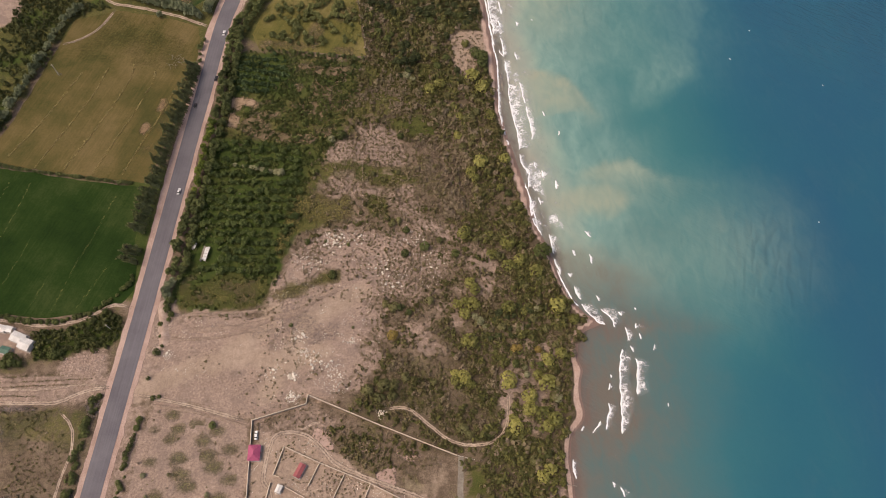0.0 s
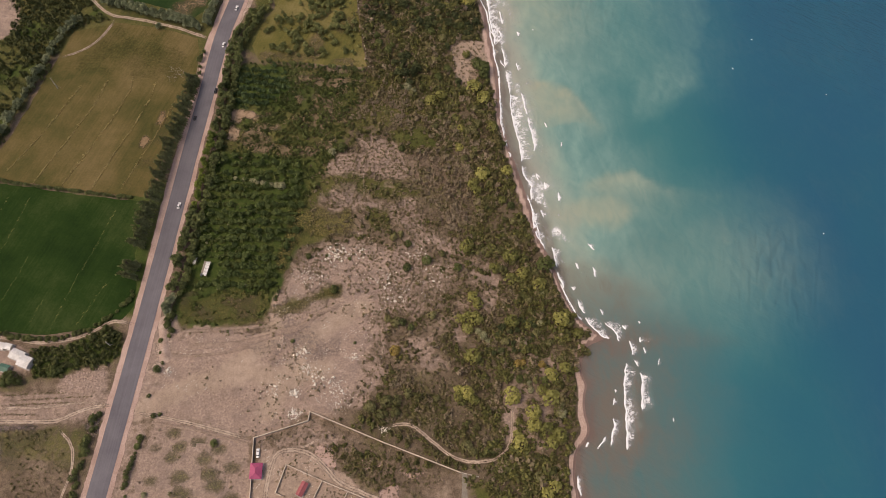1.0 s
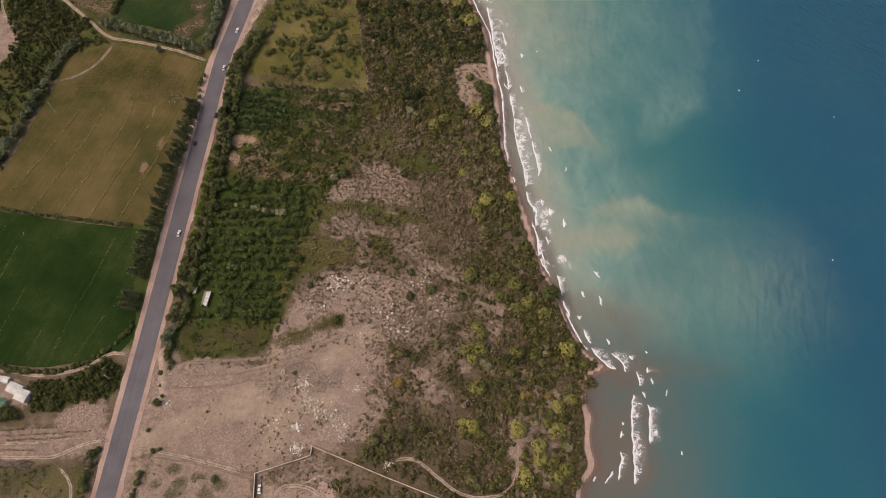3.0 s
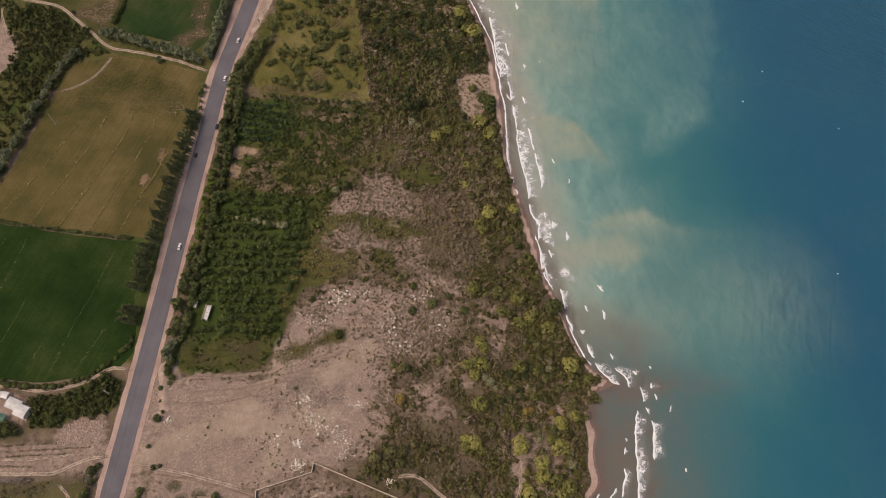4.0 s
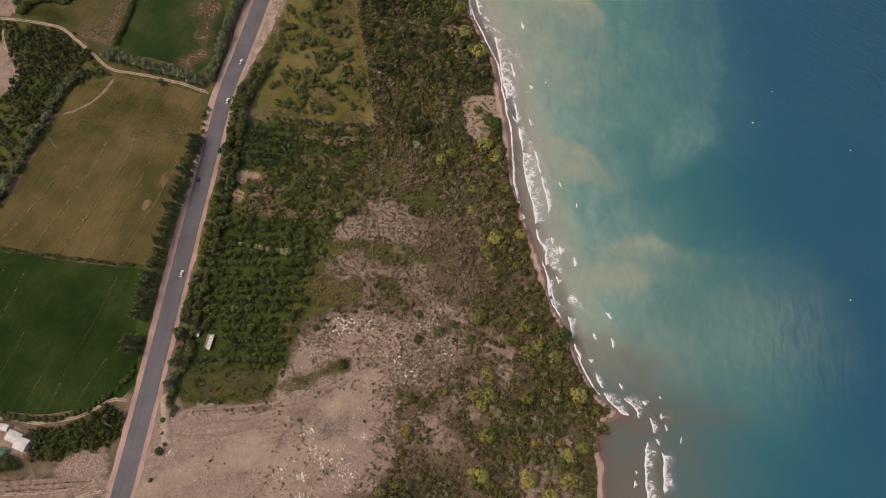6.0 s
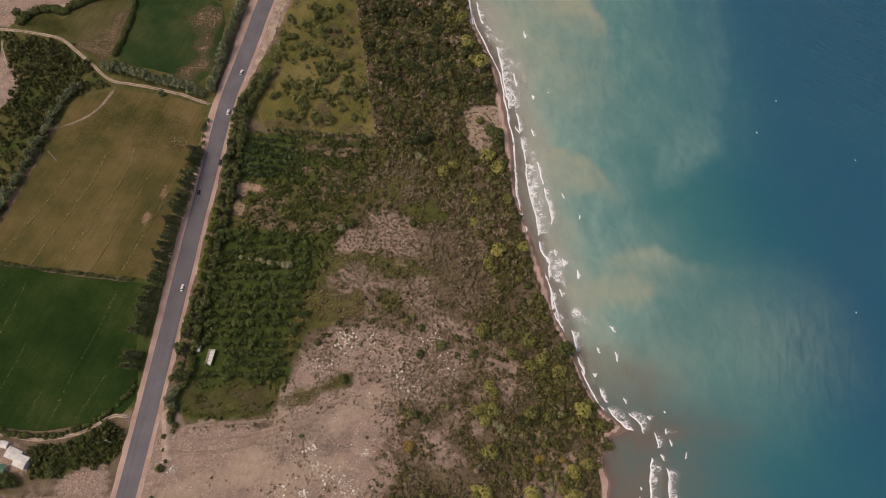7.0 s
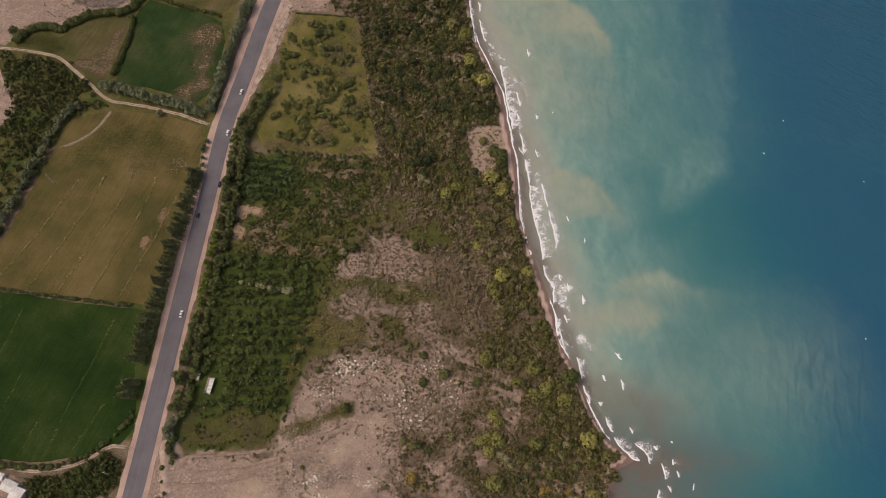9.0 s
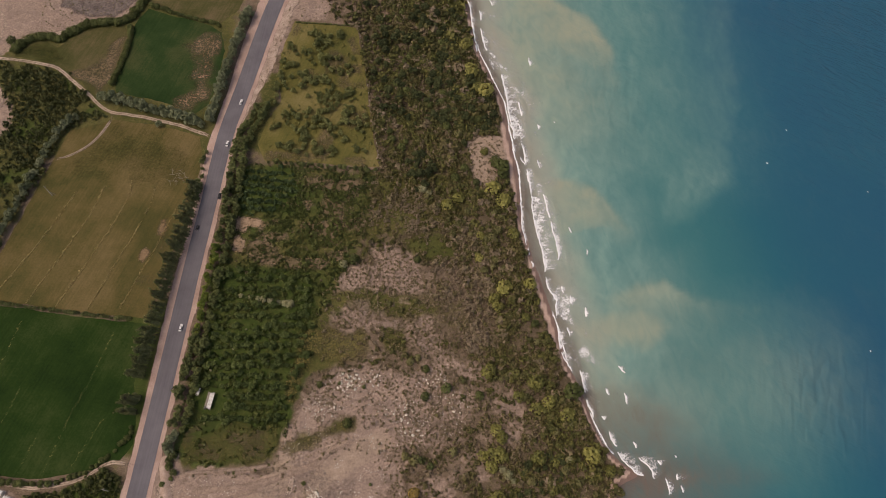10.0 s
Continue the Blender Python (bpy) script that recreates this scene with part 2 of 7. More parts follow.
# ------------------------------------------------------------- meshes
def mesh_of(name, verts, faces, material, smooth=False):
    me = bpy.data.meshes.new(name)
    verts, faces = np.asarray(verts, np.float32), np.asarray(faces, np.int32)
    k = faces.shape[1]
    me.vertices.add(len(verts))
    me.vertices.foreach_set("co", verts.ravel())
    me.loops.add(faces.size)
    me.loops.foreach_set("vertex_index", faces.ravel())
    me.polygons.add(len(faces))
    me.polygons.foreach_set("loop_start", np.arange(0, faces.size, k, dtype=np.int32))
    me.polygons.foreach_set("use_smooth", np.full(len(faces), smooth))
    me.update(calc_edges=True)
    if material:
        me.materials.append(material)
    return me


def rounded(me, normals):
    """Leaf tufts are shaded like the round mass that they form."""
    me.attributes.new("custom_normal", "FLOAT_VECTOR", "POINT").data.foreach_set("vector", np.asarray(normals, np.float32).ravel())
    return me


def with_value(me, name, values):
    me.attributes.new(name, "FLOAT", "POINT").data.foreach_set("value", np.asarray(values, np.float32).ravel())


def part(name, bm, material, parent, label=""):
    """One mesh object under a thing or a part; bm is a bmesh or a ready mesh."""
    if isinstance(bm, bmesh.types.BMesh):
        me = bpy.data.meshes.new(name)
        bm.to_mesh(me)
        bm.free()
        me.materials.append(material)
    else:
        me = bm
    ob = new(name, me)
    ob.parent = parent
    return tagged(ob, label)


def box_bm(sx, sy, sz, at=(0, 0, 0), bevel=0.0, turn=0.0):
    bm = bmesh.new()
    bmesh.ops.create_cube(bm, size=1.0, matrix=Matrix.Translation(at) @ Matrix.Rotation(turn, 4, "Z") @ Matrix.Diagonal((sx, sy, sz, 1)))
    if bevel:
        bmesh.ops.bevel(bm, geom=bm.edges[:], offset=bevel, segments=1, affect="EDGES")
    return bm


def cyl_bm(r0, r1, h, at=(0, 0, 0), sides=10, turn=None):
    bm = bmesh.new()
    m = Matrix.Translation(at) @ (turn.to_4x4() if turn else Matrix())
    bmesh.ops.create_cone(bm, cap_ends=True, segments=sides, radius1=r0, radius2=r1, depth=h, matrix=m @ Matrix.Translation((0, 0, h / 2)))
    return bm


def join_bm(*many):
    out = bmesh.new()
    for bm in many:
        me = bpy.data.meshes.new("tmp")
        bm.to_mesh(me)
        bm.free()
        out.from_mesh(me)
        bpy.data.meshes.remove(me)
    return out


# ------------------------------------------------------------- materials
class Nodes:
    def __init__(self, name):
        self.mat = bpy.data.materials.new(name)
        self.mat.use_nodes = True
        self.tree = self.mat.node_tree
        self.bsdf = self.tree.nodes["Principled BSDF"]
        self.out = self.tree.nodes["Material Output"]
        self.where = self.add("ShaderNodeNewGeometry").outputs["Position"]

    def add(self, kind, **inputs):
        node = self.tree.nodes.new(kind)
        for key, value in inputs.items():
            self.put(node.inputs[key.replace("_", " ")], value)
        return node

    def put(self, socket, value):
        if isinstance(value, bpy.types.NodeSocket):
            self.tree.links.new(value, socket)
        else:
            socket.default_value = value

    def noise(self, size, detail=4.0, rough=0.55, at=None, warp=0.0):
        n = self.add("ShaderNodeTexNoise", Scale=1.0 / size, Detail=detail, Roughness=rough, Distortion=warp)
        self.put(n.inputs["Vector"], at or self.where)
        return n.outputs["Fac"]

    def ramp(self, value, *stops):
        r = self.add("ShaderNodeValToRGB")
        e = r.color_ramp.elements
        while len(e) < len(stops):
            e.new(0.5)
        for el, (p, c) in zip(e, stops):
            el.position, el.color = p, (*c, 1) if len(c) == 3 else c
        self.put(r.inputs[0], value)
        return r.outputs[0]

    def math(self, op, a, b=0.0, clamp=False):
        m = self.add("ShaderNodeMath")
        m.operation, m.use_clamp = op, clamp
        self.put(m.inputs[0], a)
        self.put(m.inputs[1], b)
        return m.outputs[0]

    def mix(self, fac, a, b, blend="MIX"):
        m = self.add("ShaderNodeMix")
        m.data_type, m.blend_type = "RGBA", blend
        self.put(m.inputs["Factor"], fac)
        for socket, v in ((m.inputs[6], a), (m.inputs[7], b)):
            self.put(socket, (*v, 1) if isinstance(v, tuple) and len(v) == 3 else v)
        return m.outputs[2]

    def attr(self, name):
        a = self.add("ShaderNodeAttribute")
        a.attribute_name = name
        return a.outputs["Fac"]

    def stretched(self, sx, sy, turn):
        m = self.add("ShaderNodeMapping")
        self.put(m.inputs["Vector"], self.where)
        m.vector_type = "TEXTURE"
        m.inputs["Rotation"].default_value = (0, 0, radians(turn))
        m.inputs["Scale"].default_value = (sx, sy, 1)
        return m.outputs[0]

    def bump(self, height, strength, distance):
        b = self.add("ShaderNodeBump", Strength=strength, Distance=distance, Height=height)
        self.put(self.bsdf.inputs["Normal"], b.outputs[0])

    def done(self, colour, rough=0.9, spec=0.2, metal=0.0):
        self.put(self.bsdf.inputs["Base Color"], (*colour, 1) if isinstance(colour, tuple) and len(colour) == 3 else colour)
        self.put(self.bsdf.inputs["Roughness"], rough)
        self.put(self.bsdf.inputs["Specular IOR Level"], spec)
        self.put(self.bsdf.inputs["Metallic"], metal)
        return self.mat


def speckled(name, dark, light, fine=0.6, coarse=9.0, rough=0.9, spec=0.2, metal=0.0, bump=0.3):
    """A surface that varies between two colours at two scales."""
    n = Nodes(name)
    a, b = n.noise(fine, 5), n.noise(coarse, 3)
    f = n.math("ADD", n.math("MULTIPLY", a, 0.55), n.math("MULTIPLY", b, 0.45))
    n.bump(a, bump, fine * 0.3)
    return n.done(n.ramp(f, (0.40, dark), (0.60, light)), rough, spec, metal)


def foliage(name, dark, light, by="object", glow=0.25):
    """Leaves: the tone goes from plant to plant, and a little from tuft to tuft."""
    n = Nodes(name)
    tone = n.add("ShaderNodeObjectInfo").outputs["Random"] if by == "object" else n.attr("tone")
    leaf = n.tree.nodes.new("ShaderNodeNewGeometry").outputs["Random Per Island"]
    f = n.math("ADD", n.math("MULTIPLY", tone, 0.62), n.math("MULTIPLY", leaf, 0.38))
    c = n.ramp(f, (0.1, dark), (0.9, light))
    n.done(c, 0.65, 0.25)
    tr = n.add("ShaderNodeBsdfTranslucent")
    n.put(tr.inputs["Color"], c)
    m = n.add("ShaderNodeMixShader")
    m.inputs[0].default_value = glow
    n.tree.links.new(n.bsdf.outputs[0], m.inputs[1])
    n.tree.links.new(tr.outputs[0], m.inputs[2])
    n.tree.links.new(m.outputs[0], n.out.inputs["Surface"])
    return n.mat


def scrub_leaves(name):
    """Wild shrubs: the species runs from grey brown through olive to fresh green."""
    n = Nodes(name)
    leaf = n.tree.nodes.new("ShaderNodeNewGeometry").outputs["Random Per Island"]
    f = n.math("ADD", n.attr("tone"), n.math("MULTIPLY", n.math("SUBTRACT", leaf, 0.5), 0.34))
    c = n.ramp(f, (0.0, (0.255, 0.200, 0.145)), (0.25, (0.190, 0.155, 0.092)), (0.5, (0.142, 0.124, 0.052)), (0.70, (0.072, 0.076, 0.029)), (0.86, (0.098, 0.104, 0.037)), (1.0, (0.160, 0.154, 0.052)))
    n.done(c, 0.75, 0.15)
    return n.mat


def field_material(name, dark, mid, light):
    """Grass or crop with fine lines along the direction of work."""
    n = Nodes(name)
    lines = n.noise(1.0, 4, 0.6, n.stretched(1.3, 42, -19), 0.3)
    big = n.noise(34, 4)
    small = n.noise(1.2, 6, 0.65)
    f = n.math("ADD", n.math("MULTIPLY", big, 0.5), n.math("ADD", n.math("MULTIPLY", small, 0.22), n.math("ADD", n.math("MULTIPLY", n.noise(7, 4), 0.12), n.math("MULTIPLY", lines, 0.16))))
    n.bump(small, 0.6, 0.4)
    return n.done(n.ramp(f, (0.40, dark), (0.5, mid), (0.60, light)), 0.95, 0.1)


def ground_material():
    n = Nodes("ground")
    fine, mid, big = n.noise(0.55, 6, 0.65), n.noise(3.2, 5, 0.6), n.noise(19, 4)
    both = n.math("ADD", n.math("MULTIPLY", fine, 0.45), n.math("ADD", n.math("MULTIPLY", mid, 0.3), n.math("MULTIPLY", big, 0.25)))
    soil = n.ramp(both, (0.41, (0.090, 0.066, 0.045)), (0.5, (0.160, 0.119, 0.084)), (0.59, (0.275, 0.205, 0.155)))
    spots = n.noise(1.3, 4, 0.7)
    dirt = n.ramp(n.math("ADD", n.math("MULTIPLY", both, 0.55), n.math("MULTIPLY", spots, 0.45)), (0.36, (0.130, 0.094, 0.074)), (0.44, (0.250, 0.184, 0.148)), (0.525, (0.338, 0.251, 0.202)), (0.61, (0.475, 0.363, 0.297)))
    dirt = n.mix(n.ramp(n.noise(8, 4, 0.6), (0.45, (0, 0, 0)), (0.62, (0.45, 0.45, 0.45))), dirt, (0.19, 0.145, 0.125))
    turf = n.ramp(both, (0.41, (0.040, 0.052, 0.014)), (0.5, (0.085, 0.085, 0.026)), (0.59, (0.150, 0.130, 0.050)))
    lush = n.ramp(both, (0.41, (0.027, 0.050, 0.010)), (0.5, (0.048, 0.073, 0.016)), (0.59, (0.090, 0.100, 0.031)))
    sand = n.ramp(both, (0.41, (0.42, 0.29, 0.235)), (0.59, (0.60, 0.45, 0.375)))
    wet = n.ramp(both, (0.41, (0.17, 0.112, 0.096)), (0.59, (0.25, 0.172, 0.145)))

    def edge(name, rough=0.5):
        a = n.math("ADD", n.attr(name), n.math("MULTIPLY", n.math("SUBTRACT", mid, 0.5), rough * 2))
        return n.math("MULTIPLY", n.math("SUBTRACT", a, 0.25), 2.0, clamp=True)
    # dark brown soil, standing in for shade between dense shrubs
    scrub_shade = n.ramp(both, (0.41, (0.060, 0.046, 0.029)), (0.5, (0.105, 0.081, 0.052)), (0.59, (0.180, 0.138, 0.094)))
    c = n.mix(edge("scrub_shade", 0.7), soil, scrub_shade)
    c = n.mix(edge("turf", 0.7), c, turf)
    c = n.mix(edge("lush", 0.7), c, lush)
    c = n.mix(edge("bare", 0.7), c, dirt)
    c = n.mix(n.math("MULTIPLY", edge("worn", 0.4), 0.6), c, n.ramp(both, (0.42, (0.31, 0.235, 0.175)), (0.58, (0.47, 0.365, 0.28))))
    c = n.mix(edge("beach", 0.15), c, sand)
    c = n.mix(edge("wet", 0.15), c, wet)
    n.bump(both, 0.7, 0.5)
    rough = n.math("SUBTRACT", 0.95, n.math("MULTIPLY", n.attr("wet"), 0.5))
    return n.done(c, rough, 0.2)


def water_material():
    n = Nodes("lake_water")
    wisp = n.noise(10, 4, 0.5, n.stretched(0.7, 1.6, 14), 1.4)
    cloud = n.noise(38, 5, 0.55, None, 0.8)
    j = n.math("SUBTRACT", n.math("ADD", n.math("MULTIPLY", wisp, 0.5), n.math("MULTIPLY", cloud, 0.5)), 0.5)

    def amount(name, k):
        return n.math("ADD", n.attr(name), n.math("MULTIPLY", n.math("MULTIPLY", j, k), n.math("ADD", n.attr(name), 0.02)), clamp=True)
    deep = n.ramp(n.attr("deep"), (0.0, (0.036, 0.165, 0.180)), (0.5, (0.017, 0.119, 0.168)), (1.0, (0.016, 0.094, 0.163)))
    c = n.mix(amount("milk", 1.6), deep, (0.245, 0.395, 0.345))
    c = n.mix(amount("silt", 1.6), c, (0.325, 0.355, 0.265))
    c = n.mix(amount("grey", 1.0), c, (0.33, 0.32, 0.275))
    c = n.mix(amount("mud", 1.8), c, (0.148, 0.134, 0.113))
    c = n.mix(amount("shoal", 2.0), c, (0.165, 0.110, 0.092))
    swell = n.noise(1.0, 3, 0.5, n.stretched(12.0, 3.6, -30), 0.9)
    roll = n.noise(1.0, 0, 0.5, n.stretched(4.5, 13, -12), 0.4)
    chop = n.noise(1.6, 3, 0.6, None, 0.6)
    waves = n.math("ADD", n.math("ADD", n.math("MULTIPLY", swell, n.math("MULTIPLY", n.attr("ruffled"), 3.6)), n.math("MULTIPLY", roll, n.attr("rolling"))), n.math("MULTIPLY", chop, 0.10))
    n.bump(waves, 0.42, 2.6)
    n.bsdf.inputs["IOR"].default_value = 1.33
    return n.done(c, 0.22, 0.5)


M_GROUND, M_WATER = ground_material(), water_material()
M_HAY = field_material("mown_hay", (0.062, 0.063, 0.021), (0.111, 0.091, 0.034), (0.165, 0.124, 0.057))
M_CROP = field_material("green_crop", (0.011, 0.028, 0.006), (0.019, 0.042, 0.009), (0.041, 0.062, 0.018))
M_WEDGE = field_material("rough_grass", (0.050, 0.055, 0.018), (0.085, 0.080, 0.032), (0.15, 0.115, 0.065))
M_NORTH = field_material("young_crop", (0.016, 0.038, 0.011), (0.027, 0.052, 0.016), (0.058, 0.070, 0.027))

M_LAWN = field_material("orchard_grass", (0.072, 0.078, 0.023), (0.136, 0.124, 0.039), (0.205, 0.170, 0.072))
M_DULL = speckled("dull_concrete", (0.19, 0.165, 0.135), (0.29, 0.26, 0.215), 0.5, 3.0)


def worn_ground(name, dark, light, fine, coarse, crisp=3.5):
    """Packed earth or gravel that frays out along its edges."""
    n = Nodes(name)
    a, b = n.noise(fine, 5, 0.65), n.noise(coarse, 3)
    n.done(n.ramp(n.math("ADD", n.math("MULTIPLY", a, 0.55), n.math("MULTIPLY", b, 0.45)), (0.40, dark), (0.60, light)), 0.95, 0.15)
    n.bump(a, 0.4, 0.2)
    f = n.math("MULTIPLY", n.math("ADD", n.attr("cover"), n.math("SUBTRACT", n.math("MULTIPLY", n.noise(1.6, 5, 0.7), 1.2), 0.98)), crisp, clamp=True)
    m = n.add("ShaderNodeMixShader")
    n.put(m.inputs[0], f)
    n.tree.links.new(n.add("ShaderNodeBsdfTransparent").outputs[0], m.inputs[1])
    n.tree.links.new(n.bsdf.outputs[0], m.inputs[2])
    n.tree.links.new(m.outputs[0], n.out.inputs["Surface"])
    return n.mat


M_FALLOW = worn_ground("dry_stubble", (0.085, 0.072, 0.034), (0.225, 0.165, 0.110), 1.0, 9, 1.7)
M_REGROWTH = worn_ground("green_regrowth", (0.040, 0.052, 0.014), (0.082, 0.084, 0.024), 1.0, 8, 1.0)
M_SCALD = worn_ground("scalded_earth", (0.17, 0.115, 0.062), (0.27, 0.19, 0.12), 0.9, 8, 1.8)
M_PIT = worn_ground("dug_earth", (0.20, 0.140, 0.088), (0.40, 0.290, 0.205), 0.9, 4, 2.0)
M_ASH = worn_ground("grey_rubble", (0.095, 0.078, 0.072), (0.24, 0.195, 0.175), 0.9, 5, 1.5)
M_VERGE = worn_ground("rubble_verge", (0.25, 0.185, 0.145), (0.52, 0.41, 0.34), 0.8, 5)
M_STREAK = worn_ground("olive_weeds", (0.072, 0.070, 0.022), (0.180, 0.152, 0.060), 0.8, 6, 1.3)
M_WEEDY = worn_ground("grey_olive_weeds", (0.085, 0.080, 0.040), (0.185, 0.160, 0.092), 0.8, 6, 1.3)
M_TRACK = worn_ground("packed_earth", (0.27, 0.205, 0.16), (0.50, 0.40, 0.32), 0.7, 5, 2.6)
M_SHOULDER = worn_ground("gravel_shoulder", (0.35, 0.24, 0.20), (0.51, 0.375, 0.32), 0.5, 12)
M_BARK = speckled("bark", (0.06, 0.045, 0.03), (0.13, 0.10, 0.075), 0.1, 0.8)
M_LEAF = foliage("dark_tree_leaves", (0.068, 0.085, 0.032), (0.170, 0.194, 0.070))
M_HEDGE = foliage("hedge_leaves", (0.066, 0.082, 0.026), (0.150, 0.172, 0.058))
M_DEEP = foliage("deep_green_leaves", (0.034, 0.045, 0.017), (0.090, 0.106, 0.040))
M_FRESH = foliage("fresh_tree_leaves", (0.10, 0.138, 0.026), (0.235, 0.285, 0.056))
M_POPLAR = foliage("poplar_leaves", (0.115, 0.128, 0.050), (0.27, 0.28, 0.125), "object", 0.3)
M_WILLOW = foliage("silver_willow_leaves", (0.115, 0.140, 0.075), (0.245, 0.27, 0.16))
M_ORCH_LEAF = foliage("orchard_leaves", (0.050, 0.078, 0.024), (0.155, 0.195, 0.064))
M_LAWN_LEAF = foliage("apple_leaves", (0.098, 0.115, 0.040), (0.215, 0.228, 0.086))
M_YELLOW = foliage("yellow_green_leaves", (0.135, 0.142, 0.044), (0.42, 0.395, 0.125))
M_GOLD = foliage("golden_leaves", (0.26, 0.19, 0.06), (0.38, 0.28, 0.09))
M_OLIVE = foliage("olive_leaves", (0.125, 0.125, 0.050), (0.25, 0.235, 0.105))
M_PALE = foliage("pale_shrub_leaves", (0.24, 0.24, 0.13), (0.38, 0.37, 0.22))
M_SCRUB = scrub_leaves("scrub_leaves")
M_UNDER = foliage("undergrowth_leaves", (0.040, 0.060, 0.016), (0.140, 0.160, 0.050), "plant")
M_LAWN_ROUGH = foliage("lawn_growth_leaves", (0.075, 0.088, 0.030), (0.185, 0.185, 0.066), "plant")
M_VINE = foliage("vine_leaves", (0.036, 0.066, 0.026), (0.120, 0.170, 0.070), "plant")
M_THICKET = foliage("thicket_leaves", (0.050, 0.062, 0.022), (0.165, 0.170, 0.062), "plant")
M_ROCK = speckled("pale_limestone", (0.48, 0.42, 0.35), (0.80, 0.75, 0.67), 0.3, 2.0)
M_EARTH = speckled("heaped_earth", (0.19, 0.14, 0.11), (0.36, 0.27, 0.215), 0.5, 3.0)
M_SLAB = speckled("broken_slab", (0.30, 0.215, 0.175), (0.47, 0.36, 0.30), 0.4, 3.0)


def foam_material():
    """White foam with holes: the fewer, the nearer to the crest."""
    n = Nodes("foam")
    lace = n.math("ADD", n.math("MULTIPLY", n.noise(1.1, 5, 0.75, n.stretched(1.3, 0.9, 14), 0.9), 0.62), n.math("MULTIPLY", n.noise(4.0, 2), 0.38))
    n.done(n.ramp(n.noise(0.4, 3), (0.35, (0.84, 0.86, 0.88)), (0.65, (0.93, 0.95, 0.97))), 0.75, 0.25)
    f = n.math("MULTIPLY", n.math("ADD", n.math("MULTIPLY", n.attr("cover"), 1.25), n.math("SUBTRACT", n.math("MULTIPLY", lace, 2.9), 1.86)), 3.0, clamp=True)
    veil = n.math("MULTIPLY", n.attr("cover"), 0.22)
    f = n.math("ADD", veil, n.math("MULTIPLY", f, n.math("ADD", 0.55, n.math("MULTIPLY", n.attr("cover"), 0.45))), clamp=True)
    m = n.add("ShaderNodeMixShader")
    n.put(m.inputs[0], f)
    n.tree.links.new(n.add("ShaderNodeBsdfTransparent").outputs[0], m.inputs[1])
    n.tree.links.new(n.bsdf.outputs[0], m.inputs[2])
    n.tree.links.new(m.outputs[0], n.out.inputs["Surface"])
    return n.mat


M_FOAM = foam_material()
M_ADOBE = speckled("pale_block_wall", (0.46, 0.38, 0.30), (0.66, 0.57, 0.47), 0.4, 3.0)
M_PLASTER = speckled("whitewash", (0.52, 0.48, 0.43), (0.72, 0.68, 0.62), 0.4, 2.5)
M_PINK = speckled("magenta_roof_sheet", (0.34, 0.062, 0.140), (0.44, 0.095, 0.185), 0.3, 3.0, 0.5, 0.4)
M_RED = speckled("red_roof_sheet", (0.28, 0.075, 0.085), (0.38, 0.115, 0.120), 0.3, 3.0, 0.5, 0.4)
M_WHITE_ROOF = speckled("white_roof_sheet", (0.50, 0.49, 0.47), (0.74, 0.73, 0.71), 0.4, 3.0, 0.55, 0.4)
M_GREEN_ROOF = speckled("green_roof_sheet", (0.05, 0.12, 0.09), (0.085, 0.18, 0.13), 0.4, 3.0, 0.55, 0.4)
M_CONCRETE = speckled("concrete", (0.30, 0.27, 0.25), (0.45, 0.41, 0.38), 0.4, 3.0)
M_WOOD = speckled("weathered_wood", (0.20, 0.17, 0.14), (0.36, 0.32, 0.27), 0.15, 2.0)
M_DARKWOOD = speckled("dark_door_wood", (0.06, 0.045, 0.035), (0.11, 0.085, 0.06), 0.15, 1.0)
M_CAR_WHITE = speckled("white_car_paint", (0.70, 0.70, 0.70), (0.78, 0.78, 0.78), 0.5, 2, 0.25, 0.5, 0, 0.02)
M_CAR_DARK = speckled("dark_car_paint", (0.022, 0.022, 0.026), (0.045, 0.045, 0.05), 0.5, 2, 0.25, 0.5, 0, 0.02)
M_GLASS = speckled("dark_window_glass", (0.012, 0.014, 0.016), (0.02, 0.022, 0.025), 0.5, 2, 0.08, 0.5, 0, 0.0)
M_RUBBER = speckled("tyre_rubber", (0.012, 0.012, 0.012), (0.03, 0.03, 0.03), 0.1, 1.0)
M_STEEL = speckled("wheel_steel", (0.35, 0.35, 0.36), (0.5, 0.5, 0.5), 0.1, 1.0, 0.35, 0.5, 0.8, 0.05)
M_LIGHT = speckled("lamp_lens", (0.55, 0.55, 0.52), (0.7, 0.7, 0.66), 0.1, 1.0, 0.15, 0.5, 0, 0.0)


def asphalt_material():
    n = Nodes("asphalt")
    fine, big = n.noise(0.35, 5, 0.6), n.noise(14, 4)
    streak = n.noise(1.0, 3, 0.5, n.stretched(0.9, 70, -4))
    f = n.math("ADD", n.math("MULTIPLY", fine, 0.35), n.math("ADD", n.math("MULTIPLY", big, 0.45), n.math("MULTIPLY", streak, 0.2)))
    n.bump(fine, 0.3, 0.05)
    return n.done(n.ramp(f, (0.38, (0.108, 0.102, 0.117)), (0.62, (0.172, 0.163, 0.180))), 0.85, 0.3)


M_ASPHALT = asphalt_material()

# ------------------------------------------------------------- ground and lake
def spread(a, b, gap):
    """Even steps from a to b, and ever longer ones out to four kilometres on both sides."""
    far = [gap * 4 * 1.5 ** k for k in range(30)]
    out, d = [], 0
    for v in far:
        d += v
        if d > 3800:
            break
        out.append(d)
    return np.array([a - v for v in reversed(out)] + list(np.arange(a, b + gap / 2, gap)) + [b + v for v in out])


